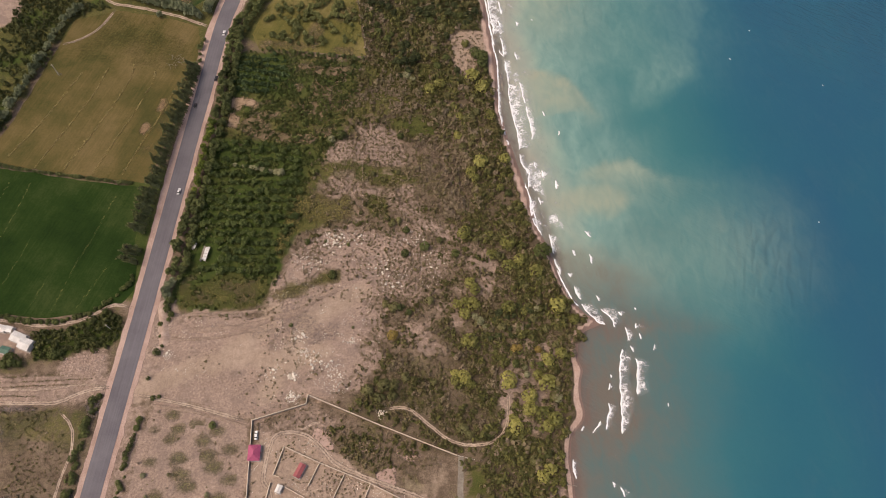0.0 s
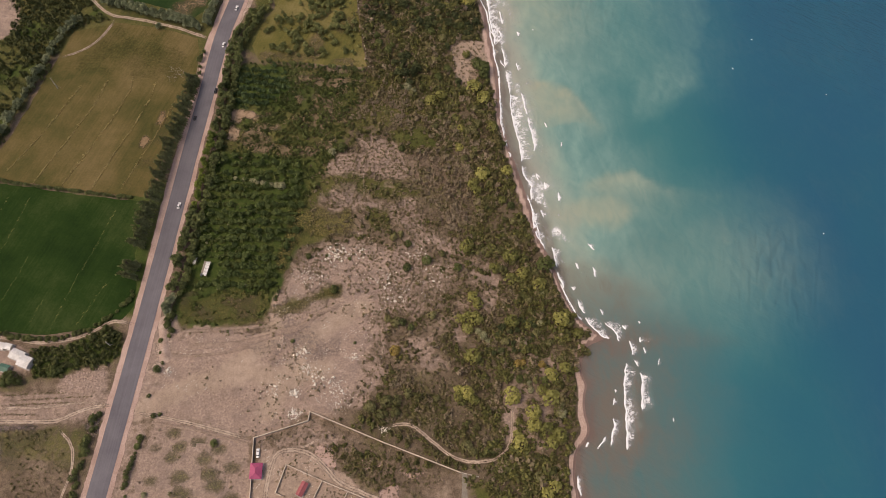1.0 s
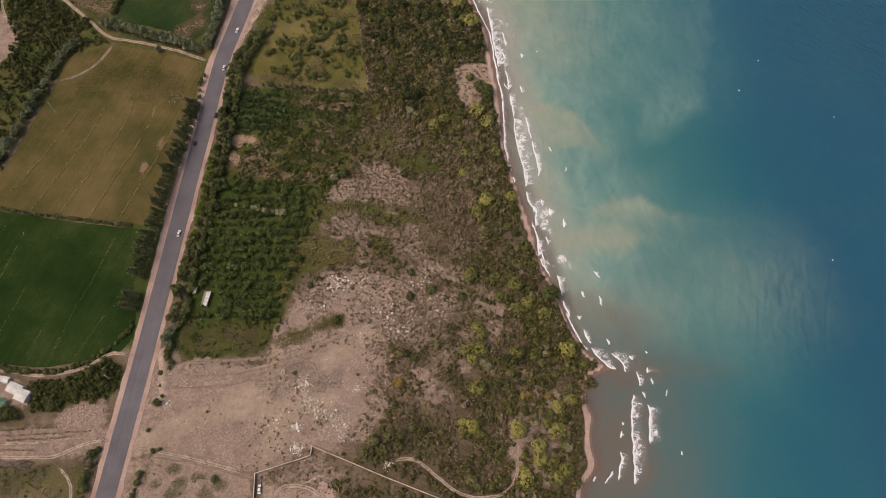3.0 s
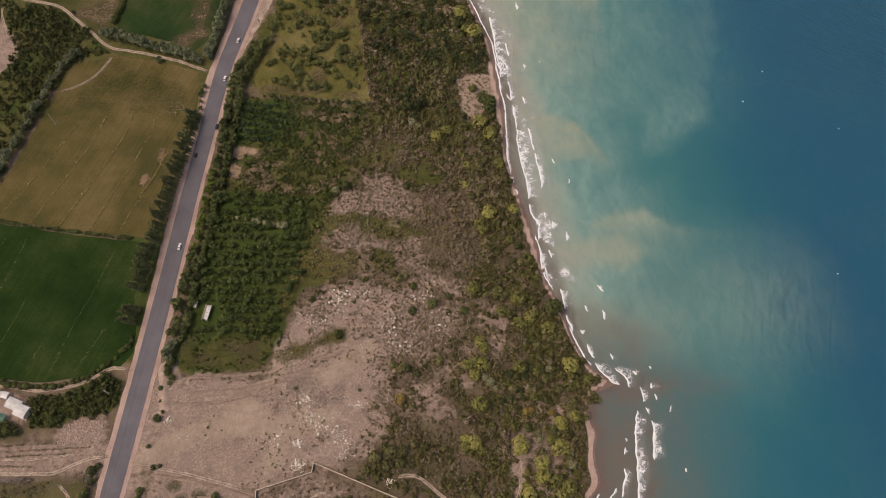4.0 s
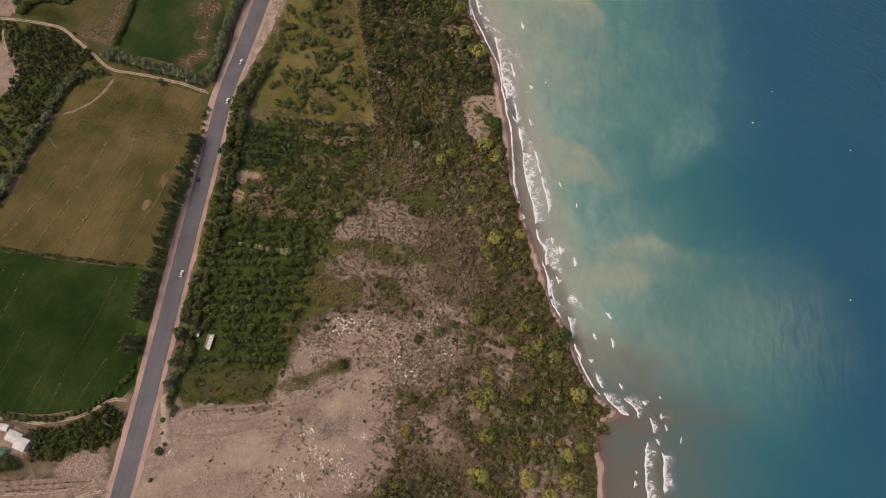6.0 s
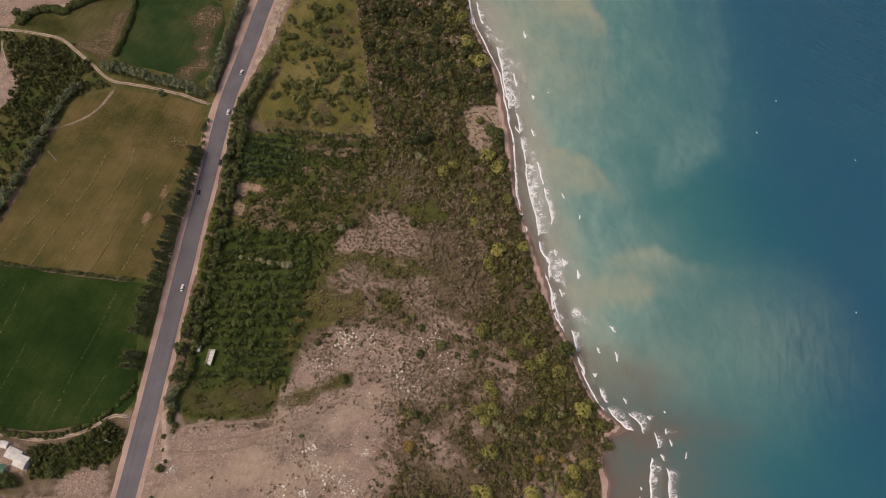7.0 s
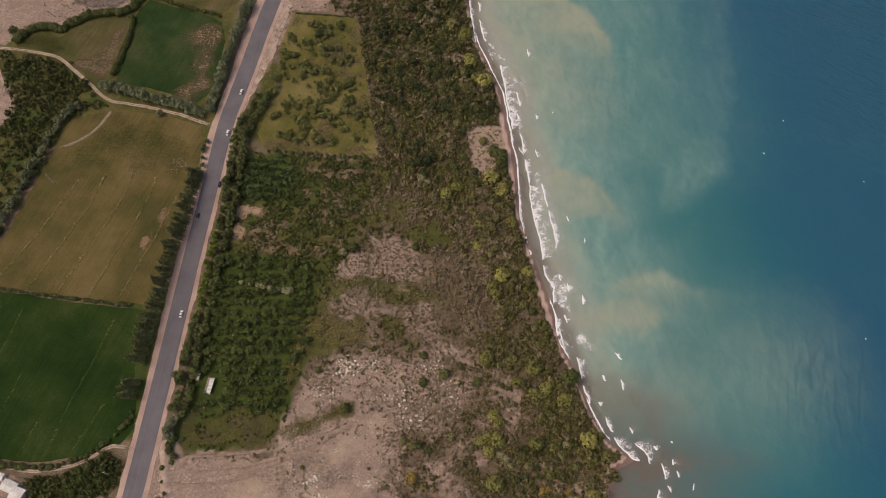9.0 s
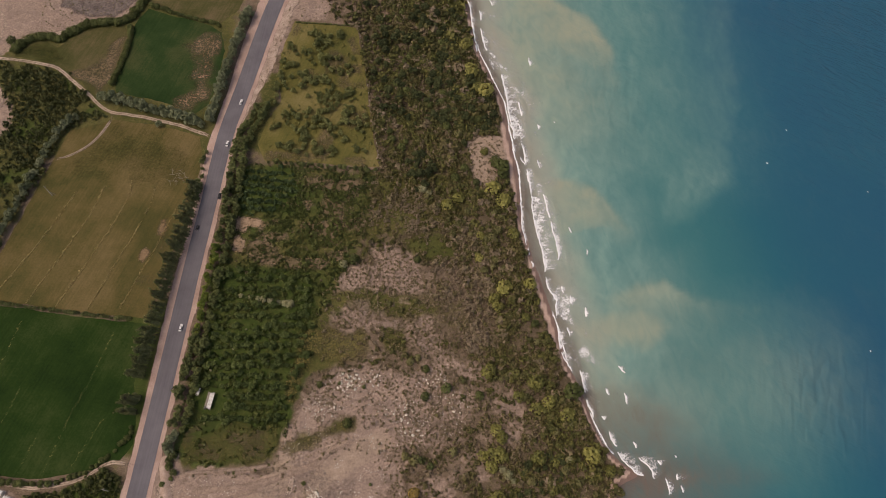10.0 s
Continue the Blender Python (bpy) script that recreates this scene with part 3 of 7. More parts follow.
def sheet(xs, ys):
    gx, gy = np.meshgrid(xs, ys)
    i = np.arange(len(xs) * len(ys)).reshape(len(ys), len(xs))
    faces = np.stack([i[:-1, :-1], i[:-1, 1:], i[1:, 1:], i[1:, :-1]], -1).reshape(-1, 4)
    return gx.ravel(), gy.ravel(), faces


def bare_amount(x, y):
    v = soft(BARE, x, y, 5, 18) * (1 - 0.7 * soft(GREEN_B, x, y, 4, 10, 12)) * (1 - 0.2 * step(160, 185, y))
    v = v * (1 - 0.50 * soft(FRAY, x, y, 5, 14, 12) * step(0.40, 0.56, grain(x, y, 8, 195)))
    v = np.maximum(v, soft(PINK_A, x, y, 6, 14, 3) * 1.0)
    v = np.maximum(v, soft(PINK_B, x, y, 7, 16, 5) * 0.95)
    v = np.maximum(v, soft(NET, x, y, 7, 16, 5) * 1.0)
    v = np.maximum(v, soft(OPENING, x, y, 4, 12, 5) * 0.8)
    v = v * (1 - 0.85 * np.maximum(soft(ISLE_A, x, y, 4, 8, 12), soft(ISLE_B, x, y, 3, 6, 12)))
    for poly, k in ((SAND, 1.0), (HOMESTEAD, 1.0), (DUMP, 0.95), (SLUMP, 0.9), (VERGE, 0.9), (SLABS, 0.9), (YARDS, 0.95), (PLOT, 1.0), (WEEDS, 0.12), ([(-163, 150), (-149, 151), (-143, 140), (-148, 120), (-156, 88), (-168, 88)], 0.85), ([(-167, 88), (-151, 90), (-155, 39), (-157, 10), (-172, 10)], 0.65), ([(-90, 78), (-64, 92), (-40, 82), (-60, 74)], 0.6), ([(66, 50), (78, 52), (79, 10), (60, 10)], 0.8)):
        v = np.maximum(v, soft(poly, x, y, 3, 6, 7) * k)
    v = np.maximum(v, step(11, 6, near_line([(-270, 92), (-175, 97)], x, y)) * 0.7)
    v = np.maximum.reduce([v, soft(GLADE, x, y, 4, 14, 8) * 0.50, step(-1.5, 1.0, inside(SAND, x, y))])
    for poly in ([(44, 114), (54, 110), (54, 100), (49, 90), (47, 82), (43, 83), (44, 100)], [(58, 105), (66, 103), (74, 93), (69, 89), (61, 96)], [(54, 89), (69, 83), (66, 79), (53, 85)], [(56, 132), (69, 131), (75, 126), (62, 126)]):
        v = np.maximum(v, soft(poly, x, y, 2, 5, 8) * 0.9)
    v = np.maximum(v, soft(THIN, x, y, 6, 16, 18) * step(116, 126, y) * step(0.40, 0.60, grain(x, y, 9, 199)) * 0.6)
    patch = step(0.55, 0.72, grain(x, y, 17, 31)) * soft([(-75, 245), (10, 250), (25, 180), (-20, 140), (-80, 190)], x, y, 10, 20, 6)
    return np.maximum(v, patch * 0.75)


def turf_amount(x, y):
    v = soft(ORCHARD, x, y, 4, 8) * 0.9
    v = np.maximum(v, step(-150, -165, x) * step(330, 345, y) * 0.8)
    for poly, k in ((GREEN_A, 1.0), (ISLE_A, 0.95), (ISLE_B, 0.95), (GREEN_B, 0.7), (LEA, 0.95), (LEA_NORTH, 0.9), (MIX, 0.85), ([(-142, 350), (-122, 341), (-122, 412), (-131, 414)], 0.9), ([(-192, 240), (-170, 240), (-169, 150), (-186, 150), (-186, 185)], 0.9), (THICKET, 0.8), (DELL, 0.9), (MEADOW, 1.0), (WEEDS, 0.22), ([(-178, 90), (-205, 84), (-260, 84), (-260, 62), (-215, 66), (-184, 62)], 0.6)):
        v = np.maximum(v, soft(poly, x, y, 4, 10, 12) * k)
    v = np.maximum(v, step(0.45, 0.7, grain(x, y, 24, 41)) * 0.45 * (1 - bare_amount(x, y)))
    return v


def scrub_shade_amount(x, y):
    """Shade in the gaps of dense scrub, painted as a darker soil colour."""
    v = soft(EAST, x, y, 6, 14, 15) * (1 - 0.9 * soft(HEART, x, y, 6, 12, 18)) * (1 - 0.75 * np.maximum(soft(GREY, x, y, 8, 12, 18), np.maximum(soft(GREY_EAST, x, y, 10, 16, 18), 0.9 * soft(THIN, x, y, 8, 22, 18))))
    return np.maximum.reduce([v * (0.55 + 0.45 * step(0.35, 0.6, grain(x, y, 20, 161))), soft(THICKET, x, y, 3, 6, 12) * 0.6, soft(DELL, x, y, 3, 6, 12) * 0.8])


cols = spread(-350, 160, 2.0)
gx, gy, faces = sheet(np.unique(np.concatenate([cols, np.arange(72, 100, 0.7)])), spread(-40, 570, 2.0))
me = mesh_of("ground", np.stack([gx, gy, ground_z(gx, gy)], -1), faces, M_GROUND, True)
gb, gs = bank(gy), shore(gy)
beach = step(-1.0, 0.6, gx - gb)
with_value(me, "beach", beach)
with_value(me, "wet", np.where(gy > 138.5, np.maximum(step(-3.2, -1.6, gx - gs), step(2.4, 4.0, gx - gb)) * step(0.4, 1.6, gx - gb), step(-1.8, -0.9, gx - gs)))
with_value(me, "bare", bare_amount(gx, gy) * (1 - beach))
worn = np.minimum.reduce([near_line(line, gx, gy) for line in ([(-158, 96), (-128, 112), (-100, 118), (-80, 114), (-60, 122)], [(-120, 112), (-92, 138), (-90, 146)], [(-88, 96), (-70, 140), (-40, 160)])])
with_value(me, "worn", np.maximum(step(11, 2, worn) * 0.8, np.maximum(step(-1.5, 1.0, inside(SAND, gx, gy)) * 0.9, np.maximum(soft([(-10, 47), (2, 44), (13, 52), (15, 63), (9, 60), (4, 50), (-8, 54)], gx, gy, 2, 8, 7) * 0.5, soft(YARDS, gx, gy, 3, 8, 7) * 0.6))))
with_value(me, "scrub_shade", scrub_shade_amount(gx, gy))
with_value(me, "turf", turf_amount(gx, gy))
with_value(me, "lush", np.maximum.reduce([soft(CORE, gx, gy, 5, 14, 16), soft([(-148, 170), (-93, 172), (-98, 148), (-141, 145), (-150, 149)], gx, gy, 4, 10, 16), soft(GREEN_A, gx, gy, 5, 14, 12) * 0.4, soft(GREEN_B, gx, gy, 3, 6, 12) * 0.35, soft(MEADOW, gx, gy, 3, 5, 12) * 0.45, soft([(-192, 236), (-172, 236), (-170, 150), (-186, 150), (-186, 185)], gx, gy, 3, 5, 12) * 0.7,
                                          soft([(-140, 300), (-138, 336), (-95, 334), (-95, 300)], gx, gy, 5, 8, 14), soft(DELL, gx, gy, 3, 6, 12) * 0.7, soft(ORCHARD, gx, gy, 4, 8) * 0.55 * step(0.35, 0.6, grain(gx, gy, 17, 29)), soft(LAWN, gx, gy, 3, 4) * 0.4,
                                          soft(THICKET, gx, gy, 3, 6, 12) * step(0.4, 0.6, grain(gx, gy, 20, 19)) * 0.7]))
tagged(new("ground", me), "dry brown earth with bare pinkish dirt, weeds and a sandy beach", "ground", kind="structure")

# fronts of turbid water: x, y, strength; the silt lies to the right of the line
FRONT_A = [(48, 560, 0.5), (62, 520, 0.75), (76, 494, 0.95), (87, 481, 0.95), (102, 465, 0.85), (113, 444, 0.6), (116, 421, 0.32), (112, 396, 0.12), (101, 372, 0.0)]
FRONT_B = [(40, 334, 0.5), (69, 329, 0.85), (88, 323, 0.9), (100, 315, 0.75), (107, 304, 0.5), (111, 293, 0.22), (108, 279, 0.0)]
FRONT_C = [(80, 232, 0.2), (92, 247, 0.45), (100, 252, 0.7), (114, 258, 0.9), (132, 259, 0.9), (146, 253, 0.7), (157, 247, 0.36), (172, 247, 0.18), (199, 245, 0.10), (223, 240, 0.09), (237, 230, 0.09), (244, 212, 0.05), (241, 190, 0.0)]
VEIL = [(214, 520, 0.1), (206, 472, 0.16), (198, 414, 0.22), (189, 366, 0.26), (181, 341, 0.34), (167, 323, 0.42), (153, 309, 0.4), (137, 303, 0.24), (123, 305, 0.08), (109, 312, 0.0)]
PLUME_C = [(90, 246), (114, 258), (132, 259), (146, 253), (172, 247), (199, 245), (223, 240), (237, 230), (244, 212), (239, 185), (228, 160), (198, 138), (123, 134), (80, 169), (66, 205), (81, 229)]
ARM = [(50, 222), (80, 227), (105, 229), (121, 230)]


def swirled(x, y):
    """The place carried along by eddies of three sizes."""
    for size, reach, seed in ((48, 16, 51), (19, 11, 55), (8, 6, 59)):
        x, y = x + (grain(x, y, size, seed) - 0.5) * reach, y + (grain(x, y, size, seed + 2) - 0.5) * reach
    return x, y


gx, gy, faces = sheet(spread(-20, 400, 2.2), spread(-40, 600, 2.2))
me = mesh_of("lake", np.stack([gx, gy, np.full(gx.shape, WATER_Z)], -1), faces, M_WATER, True)
wx, wy = swirled(gx, gy)


def front(line, lead, fade):
    """Turbid water behind a drifting front, fading away from it."""
    best, side, power = np.full(wx.shape, 1e9), np.zeros(wx.shape), np.zeros(wx.shape)
    for (ax, ay, a), (bx, by, b) in zip(line, line[1:]):
        ex, ey = bx - ax, by - ay
        t = np.clip(((wx - ax) * ex + (wy - ay) * ey) / (ex * ex + ey * ey), 0, 1)
        d = np.hypot(wx - ax - t * ex, wy - ay - t * ey)
        near = d < best
        best = np.where(near, d, best)
        side = np.where(near, np.sign(ey * (wx - ax) - ex * (wy - ay)), side)
        power = np.where(near, a + (b - a) * t, power)
    d = best * side
    return power * step(-lead, lead, d) * np.exp(-np.maximum(d - lead, 0) / fade)


off = gx - shore(gy)
south = step(190, 140, gy)
lip = (grain(gx, gy, 16, 71) - 0.5) * 12
wisps = 0.55 + 0.9 * grain(wx * 1.6, wy * 0.5, 9, 67, 4)
shelf = step(120, 10, off)
body = step(-28, 62, inside(PLUME_C, wx, wy))
milk = np.maximum.reduce([front(VEIL, 11, 60) * 0.9, shelf * 0.74 * (1 - south), front(FRONT_A, 5, 60) * 0.5, front(FRONT_B, 5, 80) * 0.62, front(FRONT_C, 5, 34) * 0.62,
                          body * (0.26 - 0.10 * step(150, 235, gx)) * step(110, 180, gy), step(240, 90, gx) * step(300, 360, gy) * 0.36])
hole = lambda x, y, rx, ry: np.exp(-((wx - x) / rx) ** 2 - ((wy - y) / ry) ** 2)
milk = milk * wisps * (1 - 0.7 * hole(143, 296, 17, 11)) * (1 - 0.55 * hole(142, 208, 20, 14))
silt = np.maximum.reduce([front(FRONT_A, 4, 85) * 0.88, front(FRONT_B, 4, 75) * 0.82, front(FRONT_C, 5, 20) * 0.60, step(17, 3, near_line(ARM, wx, wy)) * 0.62, step(105, 25, off) * step(320, 420, gy) * 0.60,
                          body * 0.13 * step(110, 190, gy), step(46, 6, off) * 0.5 * (1 - south)]) * (0.7 + 0.6 * grain(wx, wy, 13, 69))
mud = np.maximum.reduce([step(13, 4, off + lip * 0.4) * 0.8, south * step(52, 24, off + lip) * 0.9 * step(45, 75, gy), step(205, 178, gy + lip) * step(62, 30, off + lip) * 0.62,
                         step(185, 150, gy) * step(95, 30, off + lip) * 0.55, hole(112, 172, 26, 20) * 0.42])
open_lake = np.maximum(step(130, 250, gx + (gy - 330) * 0.12), 0.6 * step(190, 90, gy) * step(120, 220, gx))
with_value(me, "milk", np.clip(milk, 0, 1))
with_value(me, "silt", np.clip(silt, 0, 1))
with_value(me, "mud", mud)
with_value(me, "shoal", np.maximum(step(10, 2, off + lip * 0.5) * step(152, 140, gy), step(11, 3, near_line([(94, 144), (104, 143), (111, 136)], wx, wy)) * 0.8) * 0.36 + step(5, 1.5, off) * 0.3)
with_value(me, "grey", step(36, 8, off + lip) * 0.70 * step(165, 260, gy))
with_value(me, "deep", np.clip(open_lake * (0.9 + 0.25 * (grain(wx, wy, 40, 73) - 0.5)), 0, 1))
with_value(me, "ruffled", np.clip(step(180, 310, gx) * step(290, 400, gy), 0, 1) * 0.95 + 0.05)
with_value(me, "rolling", np.clip(1.3 * np.exp(-((gx - 212) / 30) ** 2 - ((gy - 190) / 32) ** 2) + 0.8 * np.exp(-((gx - 112) / 22) ** 2 - ((gy - 398) / 34) ** 2), 0, 1.3) * 1.6)
tagged(new("water", me), "blue and turquoise lake water with pale silt plumes", "lake", kind="structure")


# ------------------------------------------------------------- flat setting: fields, road, tracks
def ragged(poly, gap=3.0, wobble=1.2, seed=3):
    out = []
    for (ax, ay), (bx, by) in zip(poly, poly[1:] + poly[:1]):
        n = max(1, int(math.hypot(bx - ax, by - ay) / gap))
        out += [(ax + (bx - ax) * k / n, ay + (by - ay) * k / n) for k in range(n)]
    p = np.array(out)
    p[:, 0] += (grain(out_x := p[:, 0], p[:, 1], 7, seed) - 0.5) * 2 * wobble
    p[:, 1] += (grain(out_x, p[:, 1], 7, seed + 5) - 0.5) * 2 * wobble
    return p


def patch(name, poly, material, z, label, category="field", parent=None, wobble=1.2):
    p = ragged(poly, wobble=wobble)
    bm = bmesh.new()
    top = bm.faces.new([bm.verts.new((x, y, z)) for x, y in p])
    bm.normal_update()
    if top.normal.z < 0:
        bmesh.ops.reverse_faces(bm, faces=[top])
    skirt = bmesh.ops.extrude_edge_only(bm, edges=bm.edges[:])["geom"]
    for v in skirt:
        if isinstance(v, bmesh.types.BMVert):
            v.co.z = -0.3
    bmesh.ops.triangulate(bm, faces=[f for f in bm.faces if len(f.verts) > 4])
    ob = part(name, bm, material, parent)
    return tagged(ob, label, category, kind="structure")


def strip(name, line, left, right, material, z, label, category="track", wobble=0.0, gap=3.0, across=(0.0, 0.16, 0.34, 0.5, 0.66, 0.84, 1.0), cover=(0.0, 0.8, 1.0, 0.72, 1.0, 0.8, 0.0)):
    """A band along a line, from left to right of it, thinner towards its edges."""
    pts = np.array(smooth_line(line, gap))
    d = np.gradient(pts, axis=0)
    d /= np.hypot(d[:, 0], d[:, 1])[:, None] + 1e-9
    nx, ny = d[:, 1], -d[:, 0]
    a, b = [np.array([k(y) for y in pts[:, 1]]) if callable(k) else np.full(len(pts), float(k)) for k in (left, right)]
    a = a + (grain(pts[:, 0] * 1.3, pts[:, 1], 6, 8) - 0.5) * 2 * wobble
    b = b + (grain(pts[:, 0] * 1.3 + 40, pts[:, 1], 6, 8) - 0.5) * 2 * wobble
    w = a[:, None] + (b - a)[:, None] * np.array(across)[None]
    x, y = pts[:, :1] + nx[:, None] * w, pts[:, 1:] + ny[:, None] * w
    n, k = w.shape
    i = np.arange(n * k).reshape(n, k)
    f = np.stack([i[:-1, :-1], i[:-1, 1:], i[1:, 1:], i[1:, :-1]], -1).reshape(-1, 4)
    me = mesh_of(name, np.stack([x, y, ground_z(x, y) + z], -1).reshape(-1, 3), f, material, True)
    ends = np.clip((np.minimum(np.arange(n), np.arange(n)[::-1]) + 0.5) / 4, 0.3, 1)
    with_value(me, "cover", np.outer(ends, cover))
    return tagged(new(name, me), label, category, kind="structure")


patch("hay_field", HAY, M_HAY, 0.06, "mown hay field of dry olive-brown grass")
patch("green_field", CROP, M_CROP, 0.06, "dense dark green crop field")
patch("wedge_field", WEDGE, M_WEDGE, 0.06, "small field of rough half-dry grass")
patch("young_crop_field", NORTH, M_NORTH, 0.06, "young green crop field with bare brown patches")
patch("far_field", TOP, M_WEDGE, 0.06, "olive field of half-dry grass")
patch("orchard_lawn", LAWN, M_LAWN, 0.06, "mown yellow-green grass of an orchard")


def overlay(name, poly, material, z, label, category, width=5.0, wobble=12.0, amount=0.9, seed=33, blotch=0.0):
    """A thin ragged layer over the ground inside an outline."""
    p = np.array(poly)
    x, y, f = sheet(np.arange(p[:, 0].min() - 8, p[:, 0].max() + 9, 2.0), np.arange(p[:, 1].min() - 8, p[:, 1].max() + 9, 2.0))
    c = soft(poly, x, y, width, wobble, seed) * amount
    if blotch:
        c = c * step(0.40, 0.70, grain(x, y, blotch, seed + 3, 2))
    keep = c[f].max(axis=1) > 0.02
    me = mesh_of(name, np.stack([x, y, ground_z(x, y) + z], -1), f[keep], material, True)
    with_value(me, "cover", c)
    return tagged(new(name, me), label, category, kind="structure")


overlay("fallow_patch", FALLOW, M_FALLOW, 0.11, "dry brown stubble showing through the young crop", "field", 10, 26, 0.78, 33)
overlay("hay_regrowth", [(-225, 368), (-168, 350), (-163, 325), (-185, 318), (-225, 322), (-252, 330), (-248, 352)], M_REGROWTH, 0.10, "greener regrowth in the mown hay field", "field", 16, 34, 0.6)
overlay("hay_scald", [(-194, 266), (-194, 273), (-189, 276), (-186, 272), (-189, 263)], M_SCALD, 0.12, "bare brown scald in the hay field", "bare earth", 2, 4, 1.0)
overlay("hay_scald", [(-186, 285), (-184, 294), (-180, 296), (-178, 288), (-181, 282)], M_SCALD, 0.12, "bare brown scald in the hay field", "bare earth", 3, 6, 0.9)
overlay("hay_worn_edge", [(-186, 236), (-178, 262), (-172, 285), (-178, 290), (-188, 268), (-200, 237)], M_SCALD, 0.10, "worn dry edge of the hay field", "bare earth", 8, 20, 0.45)
overlay("grey_dump", [(-290, 500), (-289, 468), (-278, 461), (-266, 456), (-249, 460), (-240, 468), (-233, 480), (-240, 500)], M_ASH, 0.05, "grey rubble tipped on bare ground", "rubble", 3, 8, 0.95)
overlay("mauve_lot", [(-140, 138), (-100, 140), (-85, 155), (-60, 150), (-45, 130), (-75, 122), (-110, 128)], M_ASH, 0.05, "greyish churned earth on the bare lot", "bare earth", 10, 26, 0.50, 35)
overlay("churned_lot", [(-147, 139), (-131, 142), (-91, 142), (-91, 129), (-102, 125), (-137, 124), (-146, 127)], M_ASH, 0.055, "greyish churned earth on the bare lot", "bare earth", 9, 20, 0.38, 39, 24.0)
overlay("churned_lot", [(-78, 145), (-52, 144), (-38, 134), (-50, 120), (-66, 123), (-77, 129)], M_ASH, 0.06, "greyish churned earth on the bare lot", "bare earth", 9, 20, 0.36, 41, 24.0)
overlay("mauve_lot_north", [(-48, 174), (-13, 178), (-11, 165), (-46, 165)], M_ASH, 0.05, "greyish churned earth on the bare lot", "bare earth", 6, 14, 0.5, 37)
overlay("weed_streak", [(-94, 156), (-85, 162), (-72, 167), (-61, 172), (-54, 173), (-53, 166), (-66, 162), (-73, 156), (-87, 153)], M_STREAK, 0.07, "olive weeds along a shallow ditch on the lot", "weeds", 3, 9, 0.85, 93)
overlay("weed_meadow", [(-86, 226), (-68, 225), (-48, 223), (-47, 211), (-59, 203), (-78, 206), (-85, 194), (-90, 182), (-94, 184), (-90, 214)], M_STREAK, 0.06, "olive weeds at the orchard's edge", "weeds", 4, 12, 0.95, 95)
overlay("mown_weeds", [(-149, 160), (-129, 167), (-94, 171), (-92, 157), (-97, 147), (-126, 143), (-146, 145)], M_STREAK, 0.045, "olive weeds in mown grass", "weeds", 4, 10, 0.72, 97)


for x, y, r in ((-138, 83, 4.5), (-123, 78, 5.0), (-133, 76, 4.0), (-146, 75, 3.5), (-112, 75, 4.5), (-137, 70, 3.5), (-119, 70, 5.0), (-104, 66, 4.5), (-130, 60, 5.0), (-146, 58, 4.0), (-112, 56, 5.5), (-124, 46, 6.0), (-140, 40, 5.0), (-106, 40, 5.0), (-118, 28, 6.0), (-138, 22, 6.0), (-116, 62, 5.0), (-128, 52, 5.5), (-102, 50, 4.5), (-134, 32, 5.5), (-110, 20, 6.0), (-147, 30, 4.5), (-126, 18, 5.0)):
    overlay("plot_weeds", [(x + r * math.cos(k * 0.785) * 1.15, y + r * math.sin(k * 0.785) * 0.8) for k in range(8)], M_WEEDY, 0.05, "soft grey-olive weed patch on a bare plot", "weeds", 4, 4, 1.0, 43)
overlay("slope_weeds", WEEDS, M_WEEDY, 0.03, "grey-olive weed patches on dry ground", "weeds", 3, 6, 0.6, 47, 13.0)
overlay("slope_earth", WEEDS, M_ASH, 0.05, "bare greyish earth between weeds", "bare earth", 3, 6, 0.95, 53, 18.0)
overlay("mown_streaks", [(-146, 166), (-94, 168), (-99, 148), (-141, 146), (-149, 150)], M_FALLOW, 0.05, "dry streaks in mown grass", "dry grass", 3, 10, 0.60, 81, 8.0)
overlay("orchard_dry", [(-118, 264), (-138, 288), (-97, 299), (-96, 329), (-54, 329), (-62, 273), (-80, 262)], M_FALLOW, 0.05, "dry brown grass between orchard bushes", "dry grass", 4, 8, 1.15, 83, 11.0)
overlay("wedge_bare", [(-268, 408), (-256, 400), (-243, 389), (-239, 402), (-236, 440), (-243, 444), (-247, 420), (-258, 412)], M_FALLOW, 0.10, "bare brown corner of a rough field", "bare earth", 4, 8, 0.85, 87)
overlay("wedge_green", [(-306, 424), (-298, 434), (-285, 430), (-276, 420), (-284, 416)], M_REGROWTH, 0.10, "darker green grass in a rough field", "field", 4, 8, 0.9, 89)
overlay("lawn_dry", LAWN, M_FALLOW, 0.11, "dry brownish patches in the orchard grass", "dry grass", 3, 6, 0.66, 59, 17.0)
for poly in ([(-60, 79), (-51, 76), (-47, 66), (-55, 68), (-61, 73)], [(-26, 56), (-14, 59), (-13, 49), (-23, 49)]):
    overlay("pink_earth", poly, M_SHOULDER, 0.055, "pinkish bare earth beside a yard track", "bare earth", 2, 5, 0.9, 63)
overlay("yard_pink", [(-40, 70), (-22, 60), (-5, 60), (10, 55), (14, 64), (-14, 74)], M_SHOULDER, 0.05, "pinkish bare earth between shrubs", "bare earth", 3, 6, 0.62, 61, 9.0)


